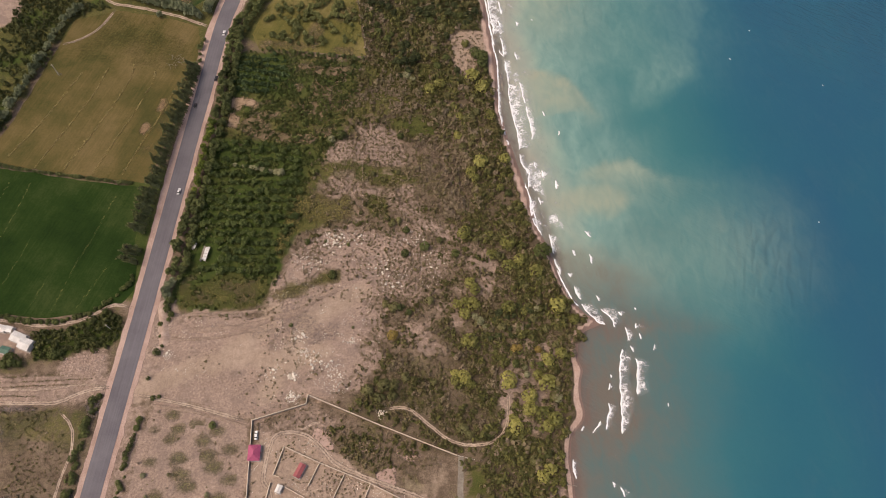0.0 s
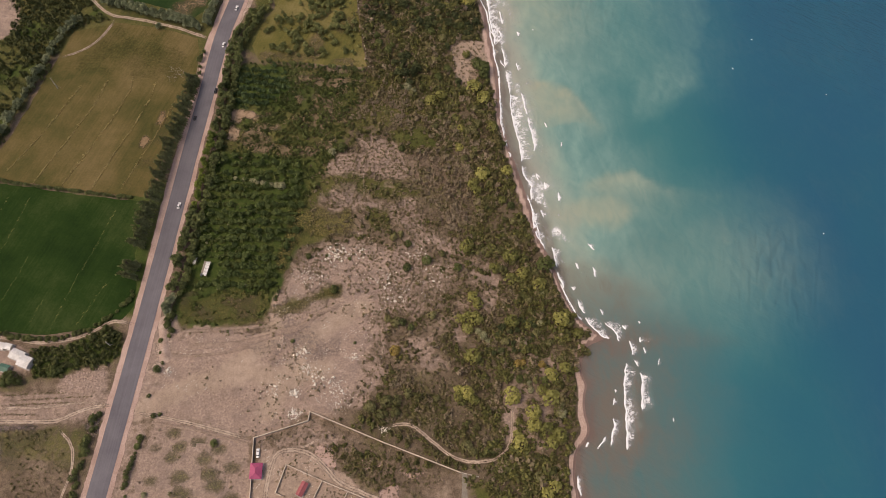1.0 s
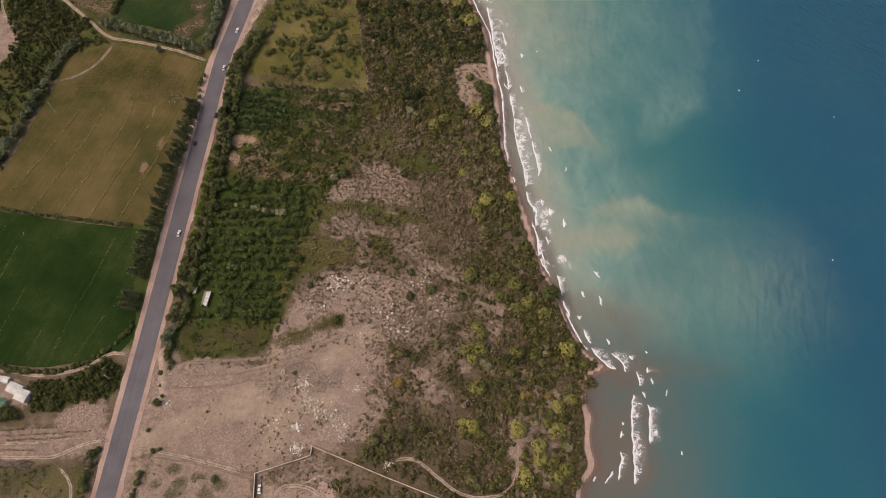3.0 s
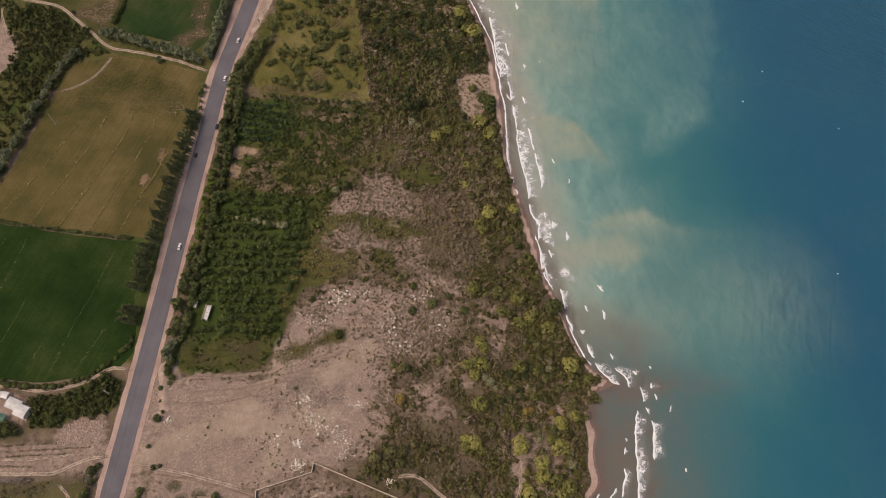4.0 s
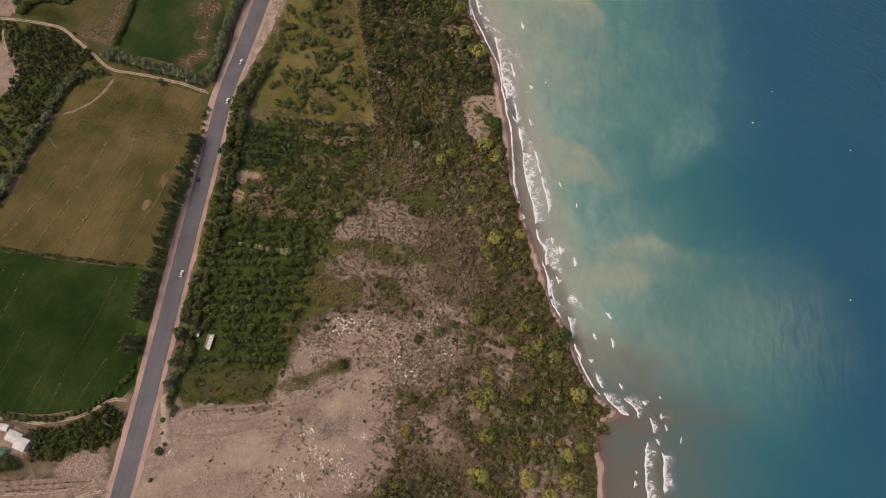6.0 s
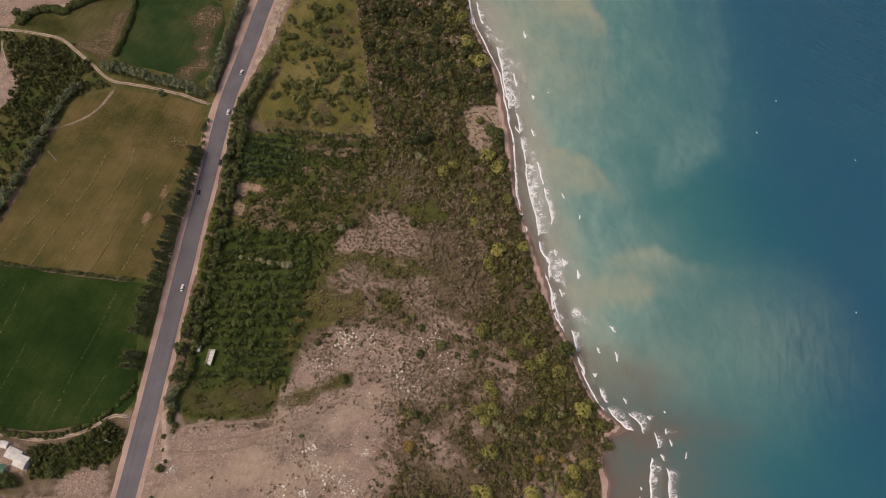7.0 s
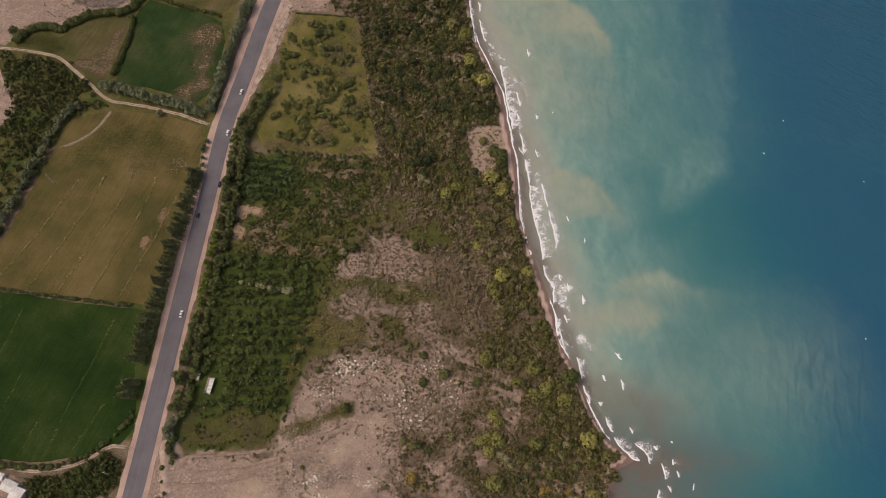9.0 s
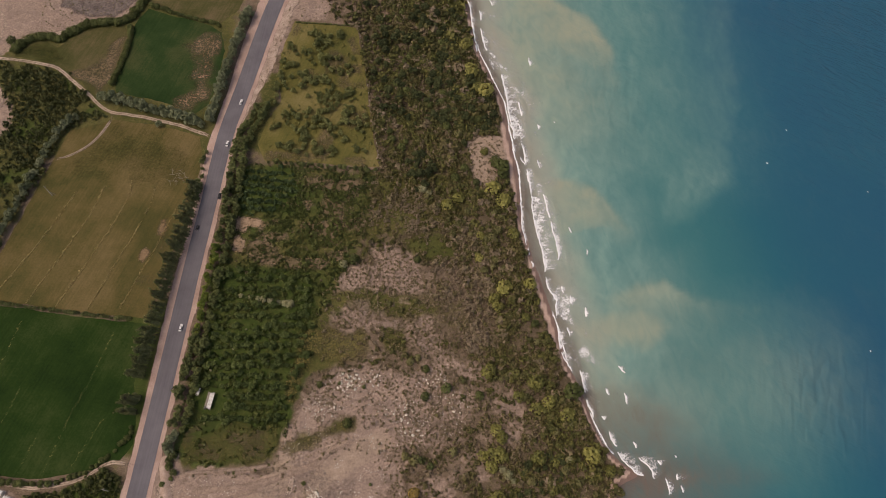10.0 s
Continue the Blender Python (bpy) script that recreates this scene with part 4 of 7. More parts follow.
overlay("road_bank", [(-157, 152), (-150, 148), (-147, 132), (-149, 112), (-156, 100), (-158, 112)], M_VERGE, 0.05, "pale eroded bank beside the road", "bank", 3, 6, 0.7, 67, 6.0)
overlay("orchard_pit", [(-138, 283), (-134, 286), (-129, 281), (-131, 273), (-137, 274)], M_PIT, 0.06, "bare pale hollow at the orchard edge", "bare earth", 1.5, 3, 1.0, 72)
for k, poly in enumerate(([(-102, 297), (-81, 295), (-66, 298), (-69, 290), (-95, 289)], [(-121, 287), (-103, 290), (-102, 283), (-117, 279)], [(-79, 275), (-68, 278), (-68, 268), (-80, 267)], [(-104, 270), (-86, 269), (-89, 260), (-103, 262)], [(-92, 322), (-60, 330), (-55, 322), (-84, 316)])):
    overlay("dry_patch", poly, M_FALLOW, 0.055, "dry brown grass between orchard bushes", "dry grass", 3, 7, 1.0, 91 + k)
overlay("orchard_pits", [(-138, 299), (-123, 299), (-118, 294), (-122, 289), (-128, 290), (-131, 286), (-137, 290)], M_PIT, 0.06, "bare pale earth at the orchard's edge", "bare earth", 2, 5, 0.95, 71)


def berm(name, line, width, high, label):
    """A low heaped ridge of earth."""
    pts = np.array(smooth_line(line, 1.2))
    d = np.gradient(pts, axis=0)
    d /= np.hypot(d[:, 0], d[:, 1])[:, None] + 1e-9
    across, rise = np.array((-0.5, -0.28, -0.05, 0.12, 0.32, 0.5)), np.array((-0.15, 0.55, 1.0, 0.85, 0.35, -0.15))
    w = across[None] * width * (0.7 + 0.6 * grain(pts[:, 0], pts[:, 1], 4, 73))[:, None]
    x, y = pts[:, :1] + d[:, 1:] * w, pts[:, 1:] - d[:, :1] * w
    ends = np.clip(np.minimum(np.arange(len(pts)), np.arange(len(pts))[::-1]) / 4.0, 0, 1)
    z = ground_z(x, y) + rise[None] * (high * ends * (0.5 + grain(pts[:, 0], pts[:, 1], 3, 75)))[:, None] + (grain(x, y, 0.8, 77) - 0.5) * 0.25 * high
    n, k = x.shape
    i = np.arange(n * k).reshape(n, k)
    f = np.stack([i[:-1, :-1], i[:-1, 1:], i[1:, 1:], i[1:, :-1]], -1).reshape(-1, 4)
    return tagged(new(name, mesh_of(name, np.stack([x, y, z], -1).reshape(-1, 3), f, M_SLAB if "eroded" in name else M_EARTH, True)), label, "earth bank", kind="structure")


berm("earth_bank", [(-138, 132), (-116, 134), (-97, 138), (-88, 142), (-75, 146), (-66, 154), (-53, 161)], 4.0, 0.5, "low heaped earth bank across the bare lot")
berm("earth_bank_south", [(-147, 126), (-122, 128), (-100, 134)], 2.2, 0.6, "low heaped earth bank across the bare lot")
berm("earth_bank_orchard", [(-143, 141), (-118, 143), (-96, 146)], 2.4, 0.7, "low earth bank between lot and orchard")
berm("eroded_bank", [(-156, 150), (-153.5, 139), (-151.5, 130), (-150, 122)], 6.0, 1.5, "pale eroded earth bank beside the road")
berm("plot_bank", [(-151, 88.5), (-126, 85), (-97, 78.5)], 2.0, 0.6, "low earth bank along the bare plot")
strip("earth_scar", [(-85, 143), (-86, 135), (-87.5, 128)], -1.8, 1.8, M_VERGE, 0.14, "pale scraped strip of earth", "scar", 0.5, 1.5)
strip("foot_path", [(-46.5, 284), (-46, 255), (-44, 230), (-43, 204)], -0.4, 0.4, M_VERGE, 0.14, "thin pale footpath through dry scrub", "path", 0.4, 2.0, cover=(0.1, 0.4, 0.55, 0.55, 0.55, 0.4, 0.1))


def road_half(y):
    return 5.2 + 0.6 * float(step(300, 480, y))


strip("gravel_shoulder", ROAD, lambda y: -road_half(y) - 3.4 - 1.2 * float(step(150, 250, y)) - 2.0 * float(step(380, 450, y)), lambda y: road_half(y) + 3.0, M_SHOULDER, 0.18, "pinkish gravel shoulder of a country road", "road shoulder", 1.1, cover=(0.25, 1.0, 1.0, 1.0, 1.0, 1.0, 0.25), across=(0.0, 0.06, 0.3, 0.5, 0.7, 0.94, 1.0))
strip("road", ROAD, lambda y: -road_half(y), lambda y: road_half(y), M_ASPHALT, 0.32, "dark grey asphalt country road without markings", "road", 0.12)
strip("rubble_verge", [(-152.4, 362), (-148.4, 387), (-144.5, 410), (-138.8, 447), (-132, 483), (-121, 530)], 5.6, lambda y: 9.0 + 7.0 * float(step(365, 430, y)), M_VERGE, 0.06, "pale stony verge beside the road", "verge", 1.6)
strip("concrete_strip", [(21, 66), (21, 30), (21, 0)], -1.6, 1.6, M_DULL, 0.12, "dull grey concrete strip beside the wall", "pavement", 0.3)
for k, (name, (line, width)) in enumerate(TRACKS.items()):
    strip(name, line, -width * 0.5, width * 0.5, M_TRACK, 0.21 + 0.006 * k, "narrow track of packed pale earth", "track", 0.5, cover=(0.3, 0.8, 0.62, 0.45, 0.62, 0.8, 0.3) if name == "field_path" else (0.0, 0.62, 0.95, 0.55, 0.95, 0.62, 0.0))

RIDGES = [[(-272, 245), (-258, 271), (-250, 290), (-241, 313)],
          [(-253, 237), (-237, 276), (-229, 296), (-224, 318)],
          [(-235, 235), (-224, 262), (-213, 291), (-207, 312), (-208, 322)],
          [(-217, 231), (-208, 258), (-201, 277), (-192, 307), (-192, 318)],
          [(-199, 230), (-189, 260), (-183, 278), (-176, 302)]]
CROP_RIDGES = [[(-252, 154), (-246, 173), (-241, 197)], [(-262, 184), (-259, 193), (-255, 214), (-253, 226)], [(-205, 143), (-193, 169)], [(-219, 139), (-211, 174), (-205, 191), (-201, 208), (-198, 219)], [(-270, 208), (-266, 225)], [(-232, 140), (-227, 160)]]


# ------------------------------------------------------------- plants
def tufts(rng, centres, radii, count, leaf, low=-0.35, flat=1.0, loose=0.45):
    """Small square leaf tufts all over a set of lobes, facing more or less outwards."""
    k = rng.integers(0, len(centres), count)
    d = rng.normal(size=(count, 3))
    d /= np.linalg.norm(d, axis=1)[:, None]
    d[:, 2] = np.where(d[:, 2] < low, -d[:, 2], d[:, 2])
    r = radii[k] * (0.82 + 0.24 * rng.random(count))
    p = centres[k] + d * r[:, None] * np.array((1, 1, flat))
    n = d + rng.normal(size=(count, 3)) * loose
    n /= np.linalg.norm(n, axis=1)[:, None]
    u = np.cross(n, rng.normal(size=(count, 3)))
    u /= np.linalg.norm(u, axis=1)[:, None]
    v = np.cross(n, u)
    s = (leaf * (0.55 + 0.7 * rng.random(count)))[:, None]
    q = np.stack([p - u * s - v * s * 0.6, p + u * s - v * s * 0.5, p + u * s * 0.7 + v * s, p - u * s * 0.8 + v * s * 0.7], 1)
    m = d * 0.8 + n * 0.35
    return q.reshape(-1, 3), np.arange(count * 4).reshape(-1, 4), np.repeat(m / np.linalg.norm(m, axis=1)[:, None], 4, axis=0)


def lobes(rng, count, spread_r, size, z0, z1):
    a, r = rng.random(count) * 6.283, np.sqrt(rng.random(count)) * spread_r
    c = np.stack([np.cos(a) * r, np.sin(a) * r, z0 + (z1 - z0) * rng.random(count) * (1 - 0.5 * (r / (spread_r + 1e-6)) ** 2)], -1)
    return c, size * (0.7 + 0.5 * rng.random(count))


def trunk_bm(rng, r, h, limbs, reach):
    many = [cyl_bm(r, r * 0.55, h, (0, 0, -0.3), 8)]
    for k in range(limbs):
        turn = Euler((radians(rng.uniform(28, 55)), 0, 6.283 * k / limbs + rng.random()))
        many.append(cyl_bm(r * 0.45, r * 0.15, reach, (0, 0, h * rng.uniform(0.55, 0.9) - 0.3), 5, turn.to_matrix()))
    return join_bm(*many)


def make_tree(name, kind, seed, leaves, label, category, group, size=1.0):
    rng = np.random.default_rng(seed)
    root = new(name)
    tagged(root, label, category, group)
    if kind == "poplar":
        h = 13.0
        part("trunk", trunk_bm(rng, 0.22, 11, 6, 2.0), M_BARK, root)
        z = np.linspace(1.8, h - 1.2, 14)
        c = np.stack([rng.normal(size=14) * 0.35, rng.normal(size=14) * 0.35, z], -1)
        r = 1.12 * np.clip(1 - np.abs(z - 3.8) / (h - 3.4), 0.10, 1) ** 0.85 * (0.85 + 0.3 * rng.random(14))
        v, f, m = tufts(rng, c, r, 330, 0.40)
    elif kind == "bush":
        part("stem", trunk_bm(rng, 0.09, 0.9, 5, 1.0), M_BARK, root)
        c, r = lobes(rng, 9, 0.95, 0.62, 0.6, 1.6)
        c, r = np.vstack([c, [(0, 0, 0.8)]]), np.append(r, 1.35)
        k = np.repeat(np.arange(10), [1] * 9 + [8])
        v, f, m = tufts(rng, c[k], r[k], 280, 0.20, -0.4, 1.0, 0.3)
    elif kind == "orchard":
        part("trunk", trunk_bm(rng, 0.13, 1.7, 4, 1.4), M_BARK, root)
        c, r = lobes(rng, 8, 1.35, 0.85, 1.5, 2.9)
        v, f, m = tufts(rng, c, r, 200, 0.30)
    else:
        part("trunk", trunk_bm(rng, 0.24, 4.0, 5, 2.6), M_BARK, root)
        c, r = lobes(rng, 12, 1.9, 1.25, 2.6, 6.3)
        v, f, m = tufts(rng, c, r, 380, 0.43)
    part("crown", rounded(mesh_of("crown", v, f, leaves), m), leaves, root)
    return root


class Grove:
    """Trees of one kind: a few are built, the others are copies."""
    def __init__(self, name, kind, leaves, label, category, group, seed, built=4):
        self.made = [make_tree(name, kind, seed + k, leaves, label, category, group) for k in range(built)]
        self.used, self.rng = set(), np.random.default_rng(seed)

    def plant(self, x, y, scale=1.0, tall=1.0, lean=0.0):
        k = int(self.rng.integers(len(self.made)))
        free = [i for i in range(len(self.made)) if i not in self.used]
        k = free[0] if free else k
        m = pose(x, y, float(ground_z(x, y)) - 0.05, 0, 0, self.rng.uniform(0, 360)) @ Matrix.Diagonal((scale, scale, scale * tall, 1))
        if lean:
            foot = Matrix.Translation((x, y, float(ground_z(x, y))))
            m = foot @ Matrix.Rotation(radians(lean * self.rng.uniform(0.8, 1.2)), 4, (0.5, -0.87, 0)) @ foot.inverted() @ m
        if k in self.used:
            own = self.made[k].scale
            copy_thing(self.made[k], m @ Matrix.Diagonal((1 / own[0], 1 / own[1], 1 / own[2], 1)))
        else:
            self.used.add(k)
            self.made[k].matrix_basis = m

    def row(self, line, gap, scale, jitter=0.8, spread_s=0.25, depth=(0.0,), tall=1.0, lean=0.0):
        for side in depth:
            pts = smooth_line(line, 0.5)
            run = 0.0
            for (ax, ay), (bx, by) in zip(pts, pts[1:]):
                run += math.hypot(bx - ax, by - ay)
                if run >= gap:
                    run = self.rng.uniform(-0.3, 0.3) * gap
                    j = self.rng.uniform(-jitter, jitter, 2)
                    self.plant(ax + side + j[0], ay + j[1], scale * self.rng.uniform(1 - spread_s, 1 + spread_s), tall, lean)


poplars = Grove("poplar_tree", "poplar", M_POPLAR, "tall slim dark green poplar beside the road", "tree", "row of poplars", 100)
road_trees = Grove("roadside_tree", "round", M_LEAF, "dense dark green broadleaf tree beside the road", "tree", "roadside trees", 200, 5)
fresh_trees = Grove("young_tree", "round", M_FRESH, "bright green leafy tree beside the road", "tree", "roadside trees", 230, 3)
willows = Grove("willow_tree", "round", M_WILLOW, "rounded silvery green willow in a field hedge", "tree", "hedge willows", 260, 4)
orchard_trees = Grove("fruit_tree", "orchard", M_ORCH_LEAF, "low dark green fruit tree in an orchard row", "fruit tree", "orchard trees", 300, 5)
yellow_bushes = Grove("yellow_bush", "bush", M_YELLOW, "rounded yellow-green bush in the shore scrub", "bush", "yellow bushes", 400, 5)
hedge_bushes = Grove("hedge_bush", "bush", M_HEDGE, "leafy green bush in a field hedge", "bush", "hedge bushes", 430, 4)
dark_bushes = Grove("dark_bush", "bush", M_LEAF, "dense dark green bush on dry ground", "bush", "dark bushes", 460, 4)
pale_bushes = Grove("pale_bush", "bush", M_PALE, "pale dry rounded bush", "bush", "pale bushes", 490, 3)

poplars.row([(-163, 322), (-164.5, 304), (-166.5, 283), (-169, 267), (-170.5, 252), (-172, 235), (-174, 218), (-175.5, 203), (-176.5, 192)], 1.75, 1.12, 0.4, 0.16, (1.6,), 1.12, 24.0)
poplars.row([(-174.5, 185), (-176, 178), (-175.5, 171)], 1.1, 1.1, 1.5, 0.15, (0.0,), 1.1, 24.0)
road_trees.row([(-163, 350), (-163.5, 335), (-164, 320), (-166, 306)], 4.6, 0.72, 1.4, 0.3)
ROW_EAST = [(-130, 384), (-137, 364), (-141, 350), (-142, 318), (-142, 294), (-143.5, 271), (-145.5, 249), (-147, 224), (-148.5, 203), (-149.5, 188), (-150, 172), (-151, 163)]
road_trees.row(ROW_EAST, 3.8, 0.92, 1.3, 0.28, (3.8,))
road_trees.row(ROW_EAST[:6], 3.6, 0.95, 1.1, 0.28, (-2.4,))
road_trees.row(ROW_EAST[7:], 3.6, 0.98, 1.1, 0.28, (-2.2,))
fresh_trees.row([(-145.5, 276), (-147, 264), (-148.5, 240), (-150, 216)], 3.6, 0.98, 1.2, 0.2)
fresh_trees.row([(-145, 290), (-146, 270)], 7.0, 0.6, 1.0, 0.2)
willows.row([(-149, 163), (-152, 160), (-154, 156), (-153, 151)], 3.4, 1.05, 0.9, 0.2)
willows.row([(-240, 385), (-233, 384), (-217, 380), (-197, 374.5), (-181, 369.5), (-169, 365.5)], 2.7, 1.2, 0.9, 0.25)
willows.row([(-199, 366), (-196, 365)], 2.0, 1.0, 0.5, 0.2)
willows.row([(-150, 470), (-152.5, 455), (-155, 437), (-158, 421), (-160, 406), (-161.5, 389), (-163.5, 375), (-164.5, 367)], 3.0, 1.25, 0.9, 0.2)
hedge_bushes.row([(-225, 471), (-210, 466), (-192, 460), (-170, 454)], 2.0, 1.3, 0.8, 0.3)
hedge_bushes.row([(-312, 423), (-309, 430), (-302, 436), (-291, 438), (-283, 436), (-276, 443), (-264, 451), (-252, 453), (-238, 456), (-233, 468), (-229, 480)], 1.9, 1.85, 1.0, 0.3, (0.0, 1.8))
hedge_bushes.row([(-235, 452), (-233, 442), (-233, 429), (-235, 411), (-237, 399)], 2.0, 1.45, 0.8, 0.3)
willows.row([(-252, 370), (-259, 363), (-264, 350), (-267, 336), (-271, 318), (-275, 303), (-278, 289), (-283, 273), (-290, 256)], 3.0, 0.98, 1.1, 0.3)
dark_bushes.row([(-290, 239), (-273, 236.8), (-241, 232.8), (-215, 230), (-188, 227.4)], 1.5, 0.9, 0.5, 0.35)
hedge_bushes.row([(-250, 137), (-231, 134), (-211, 135), (-197, 140), (-186, 149), (-178, 158), (-176, 166)], 2.8, 1.25, 0.9, 0.35)
hedge_bushes.row([(-184, 143), (-196, 134), (-208, 130), (-222, 128)], 3.0, 1.1, 1.0, 0.35)
for x, y, s in [(-232, 110.5, 3.2), (-228, 109, 2.2), (-235, 108, 2.4), (-210, 115, 2.6), (-207, 116, 1.8), (-198, 121, 1.7), (-190, 124, 1.8)]:
    hedge_bushes.plant(x, y, s)
dark_bushes.row([(-180, 94), (-183, 70), (-185, 50), (-186, 20)], 2.2, 1.35, 1.9, 0.4)
dark_bushes.row([(-156, 82), (-158, 60), (-160, 20)], 2.2, 1.05, 1.3, 0.45)
for x, y, s in [(-153, 118, 1.7), (-151, 122, 0.8), (-155, 103, 0.9)]:
    dark_bushes.plant(x, y, s)
for x, y, s in [(-152, 147, 1.8), (-152, 144, 1.6), (-149, 141, 1.5), (-154, 135, 1.2), (-150, 138, 1.0), (-151, 150, 2.0), (-153, 128, 0.8)]:
    hedge_bushes.plant(x, y, s)

rng = np.random.default_rng(7)
for yy in np.arange(171, 264, 6.0):
    for xx in np.arange(-143, -80, 2.9):
        jx, jy = xx + rng.uniform(-1.4, 1.4), yy + (xx + 110) * 0.03 + rng.normal() * 0.9
        if inside(CORE, np.array([jx]), np.array([jy]))[0] > 1 and grain(np.array([jx]), np.array([jy]), 10, 77)[0] > 0.36 and math.hypot(jx + 135, jy - 180) > 8.5:
            orchard_trees.plant(jx, jy, rng.uniform(0.6, 1.5))
lawn_trees = Grove("apple_tree", "orchard", M_LAWN_LEAF, "broad dark green fruit tree on mown grass", "fruit tree", "lawn fruit trees", 330, 5)
CLUMPS = [(-101, 449), (-83, 447), (-92, 441), (-114, 432), (-96, 439), (-99, 428), (-92, 421), (-86, 426), (-118, 418), (-107, 408), (-97, 406), (-90, 407), (-103, 411),
          (-78, 416), (-121, 398), (-109, 397), (-92, 394), (-84, 394), (-75, 393), (-89, 387), (-75, 382), (-90, 375), (-86, 370), (-78, 373), (-69, 372), (-61, 371), (-111, 377), (-101, 375),
          (-104, 363), (-98, 359), (-95, 365), (-120, 366), (-110, 349), (-99, 352), (-91, 348), (-80, 350), (-77, 359), (-62, 351)]
for x, y in CLUMPS:
    for k in range(int(rng.integers(4, 8))):
        jx, jy = x + rng.normal() * 3.6, y + rng.normal() * 2.6
        if inside(LAWN, np.array([jx]), np.array([jy]))[0] > 2:
            lawn_trees.plant(jx, jy, rng.uniform(0.7, 1.45))
for k in range(16):
    x, y = rng.uniform(-124, -58), rng.uniform(344, 452)
    if inside(LAWN, np.array([x]), np.array([y]))[0] > 5:
        lawn_trees.plant(x, y, rng.uniform(0.7, 1.2))
dark_bushes.row([(-124, 339), (-100, 338), (-80, 336), (-50, 334)], 2.6, 1.1, 1.0, 0.4)
lawn_trees.row([(-126, 385), (-122, 400), (-121, 415)], 3.5, 1.2, 2.0, 0.3)

def keep_free(x, y):
    p, q = np.array([x]), np.array([y])
    return bare_amount(p, q)[0] < 0.3 and all(near_line(line, p, q)[0] > width for line, width in TRACKS.values()) and inside(YARDS, p, q)[0] < 0 and inside(LAWN, p, q)[0] < -2 and x > -50


YELLOW = [(31, 252, 2.6), (25, 245, 1.9), (27, 240, 1.9), (44, 234, 1.4), (21, 200, 2.3), (48, 194, 2.6), (38, 186, 1.9), (55, 183, 2.1), (48, 179, 2.1), (65, 176, 2.3), (25, 167, 1.9), (28, 163, 1.9),
          (17, 153, 1.6), (22, 154, 1.9), (27, 153, 2.3), (27, 156, 1.4), (48, 152, 2.3), (57, 150, 1.4), (77, 154, 2.6), (22, 147, 1.9), (87, 146, 1.7)]
SHORE_BUSH = [(25, 130, 2.6), (17, 111, 1.4), (22, 109, 2.1), (26, 105, 1.6), (17, 107, 1.6), (47, 108, 2.7), (70, 121, 2.1), (78, 125, 1.9), (69, 107, 2.7), (64, 112, 1.6), (59, 99, 2.5), (51, 94, 1.2),
              (59, 92, 2.3), (66, 90, 2.1), (73, 87, 2.3), (69, 83, 1.9), (51, 82, 2.3), (50, 87, 1.4), (69, 60, 1.9), (65, 56, 1.9)]
NORTH_BUSH = [(-4, 309, 2.1), (3, 314, 2.1), (25, 321, 2.7), (32, 312, 2.7), (17, 287, 1.6), (38, 289, 2.1), (16, 272, 1.6), (47, 255, 2.1),
              (11, 416, 3.0), (21, 398, 3.2), (16, 402, 2.2), (8, 440, 2.6), (20, 350, 1.6)]
MID_BUSH = [(69, 189, 3.1), (16, 186, 1.6), (-15, 201, 1.4), (-61, 269, 2.0), (-22, 270, 1.4), (31, 338, 3.0), (27, 342, 2.4), (32, 333, 2.2), (49, 230, 1.5), (34, 254, 1.6), (-75, 191, 1.1), (-58, 169, 1.6), (52, 118, 1.4), (66, 118, 1.3)]
for x, y, s in YELLOW + SHORE_BUSH + NORTH_BUSH:
    yellow_bushes.plant(x, y, s * 1.4)
shore_trees = Grove("shore_tree", "round", M_DEEP, "low broad dark green tree in dense shore scrub", "tree", "shore trees", 560, 5)
planted = 0
while planted < 300:
    x, y = rng.uniform(-66, 32), rng.uniform(318, 520)
    if x < -49 - (y - 337) * 0.2 + 2 or not keep_free(x + 40, y) and x < -50:
        continue
    edge = float(bank(np.array([y]))[0]) - x
    if edge > 4 and bare_amount(np.array([x]), np.array([y]))[0] < 0.3 and grain(np.array([x]), np.array([y]), 20, 177)[0] > 0.36 + 0.16 * (y < 375):
        shore_trees.plant(x, y, rng.uniform(0.55, 1.3), 0.7)
        planted += 1
placed = 0
while placed < 26:
    x, y = rng.uniform(31, 62), rng.uniform(130, 156)
    if inside(DARK, np.array([x]), np.array([y]))[0] > 1 and math.hypot(x - 49, y - 152) > 4:
        shore_trees.plant(x, y, rng.uniform(0.4, 0.75), 0.65)
        placed += 1
for k in range(16):
    shore_trees.plant(-36 + rng.normal() * 7, 446 + rng.normal() * 5, rng.uniform(0.8, 1.2), 0.7)
for x, y, s in MID_BUSH:
    hedge_bushes.plant(x, y, s * 1.3)
gold_bushes = Grove("golden_bush", "bush", M_GOLD, "golden yellow bush beginning to turn", "bush", "golden bushes", 545, 2)
for x, y, s in [(51, 127, 1.9), (54, 128, 1.4), (65, 127, 1.6), (-19.5, 132.5, 2.4)]:
    gold_bushes.plant(x, y, s)
olive_bushes = Grove("olive_bush", "bush", M_OLIVE, "rounded olive-green bush in the shore scrub", "bush", "olive bushes", 520, 5)
for x, y, s in [(-32, 100, 2.0), (-23, 103, 2.2), (-17, 104, 1.8), (-11, 108, 1.7), (-25, 96, 1.9), (-18, 97, 1.8), (22, 80, 1.9), (5, 106, 1.2), (-24, 205, 1.4), (-20, 208, 1.2), (-38, 241, 1.1), (-22, 243, 1.0), (6, 195, 1.3), (1, 155, 1.6), (-20, 150, 1.9), (-25, 152, 1.4), (-14, 186, 1.1)]:
    olive_bushes.plant(x, y, s * 1.25)
planted = 0
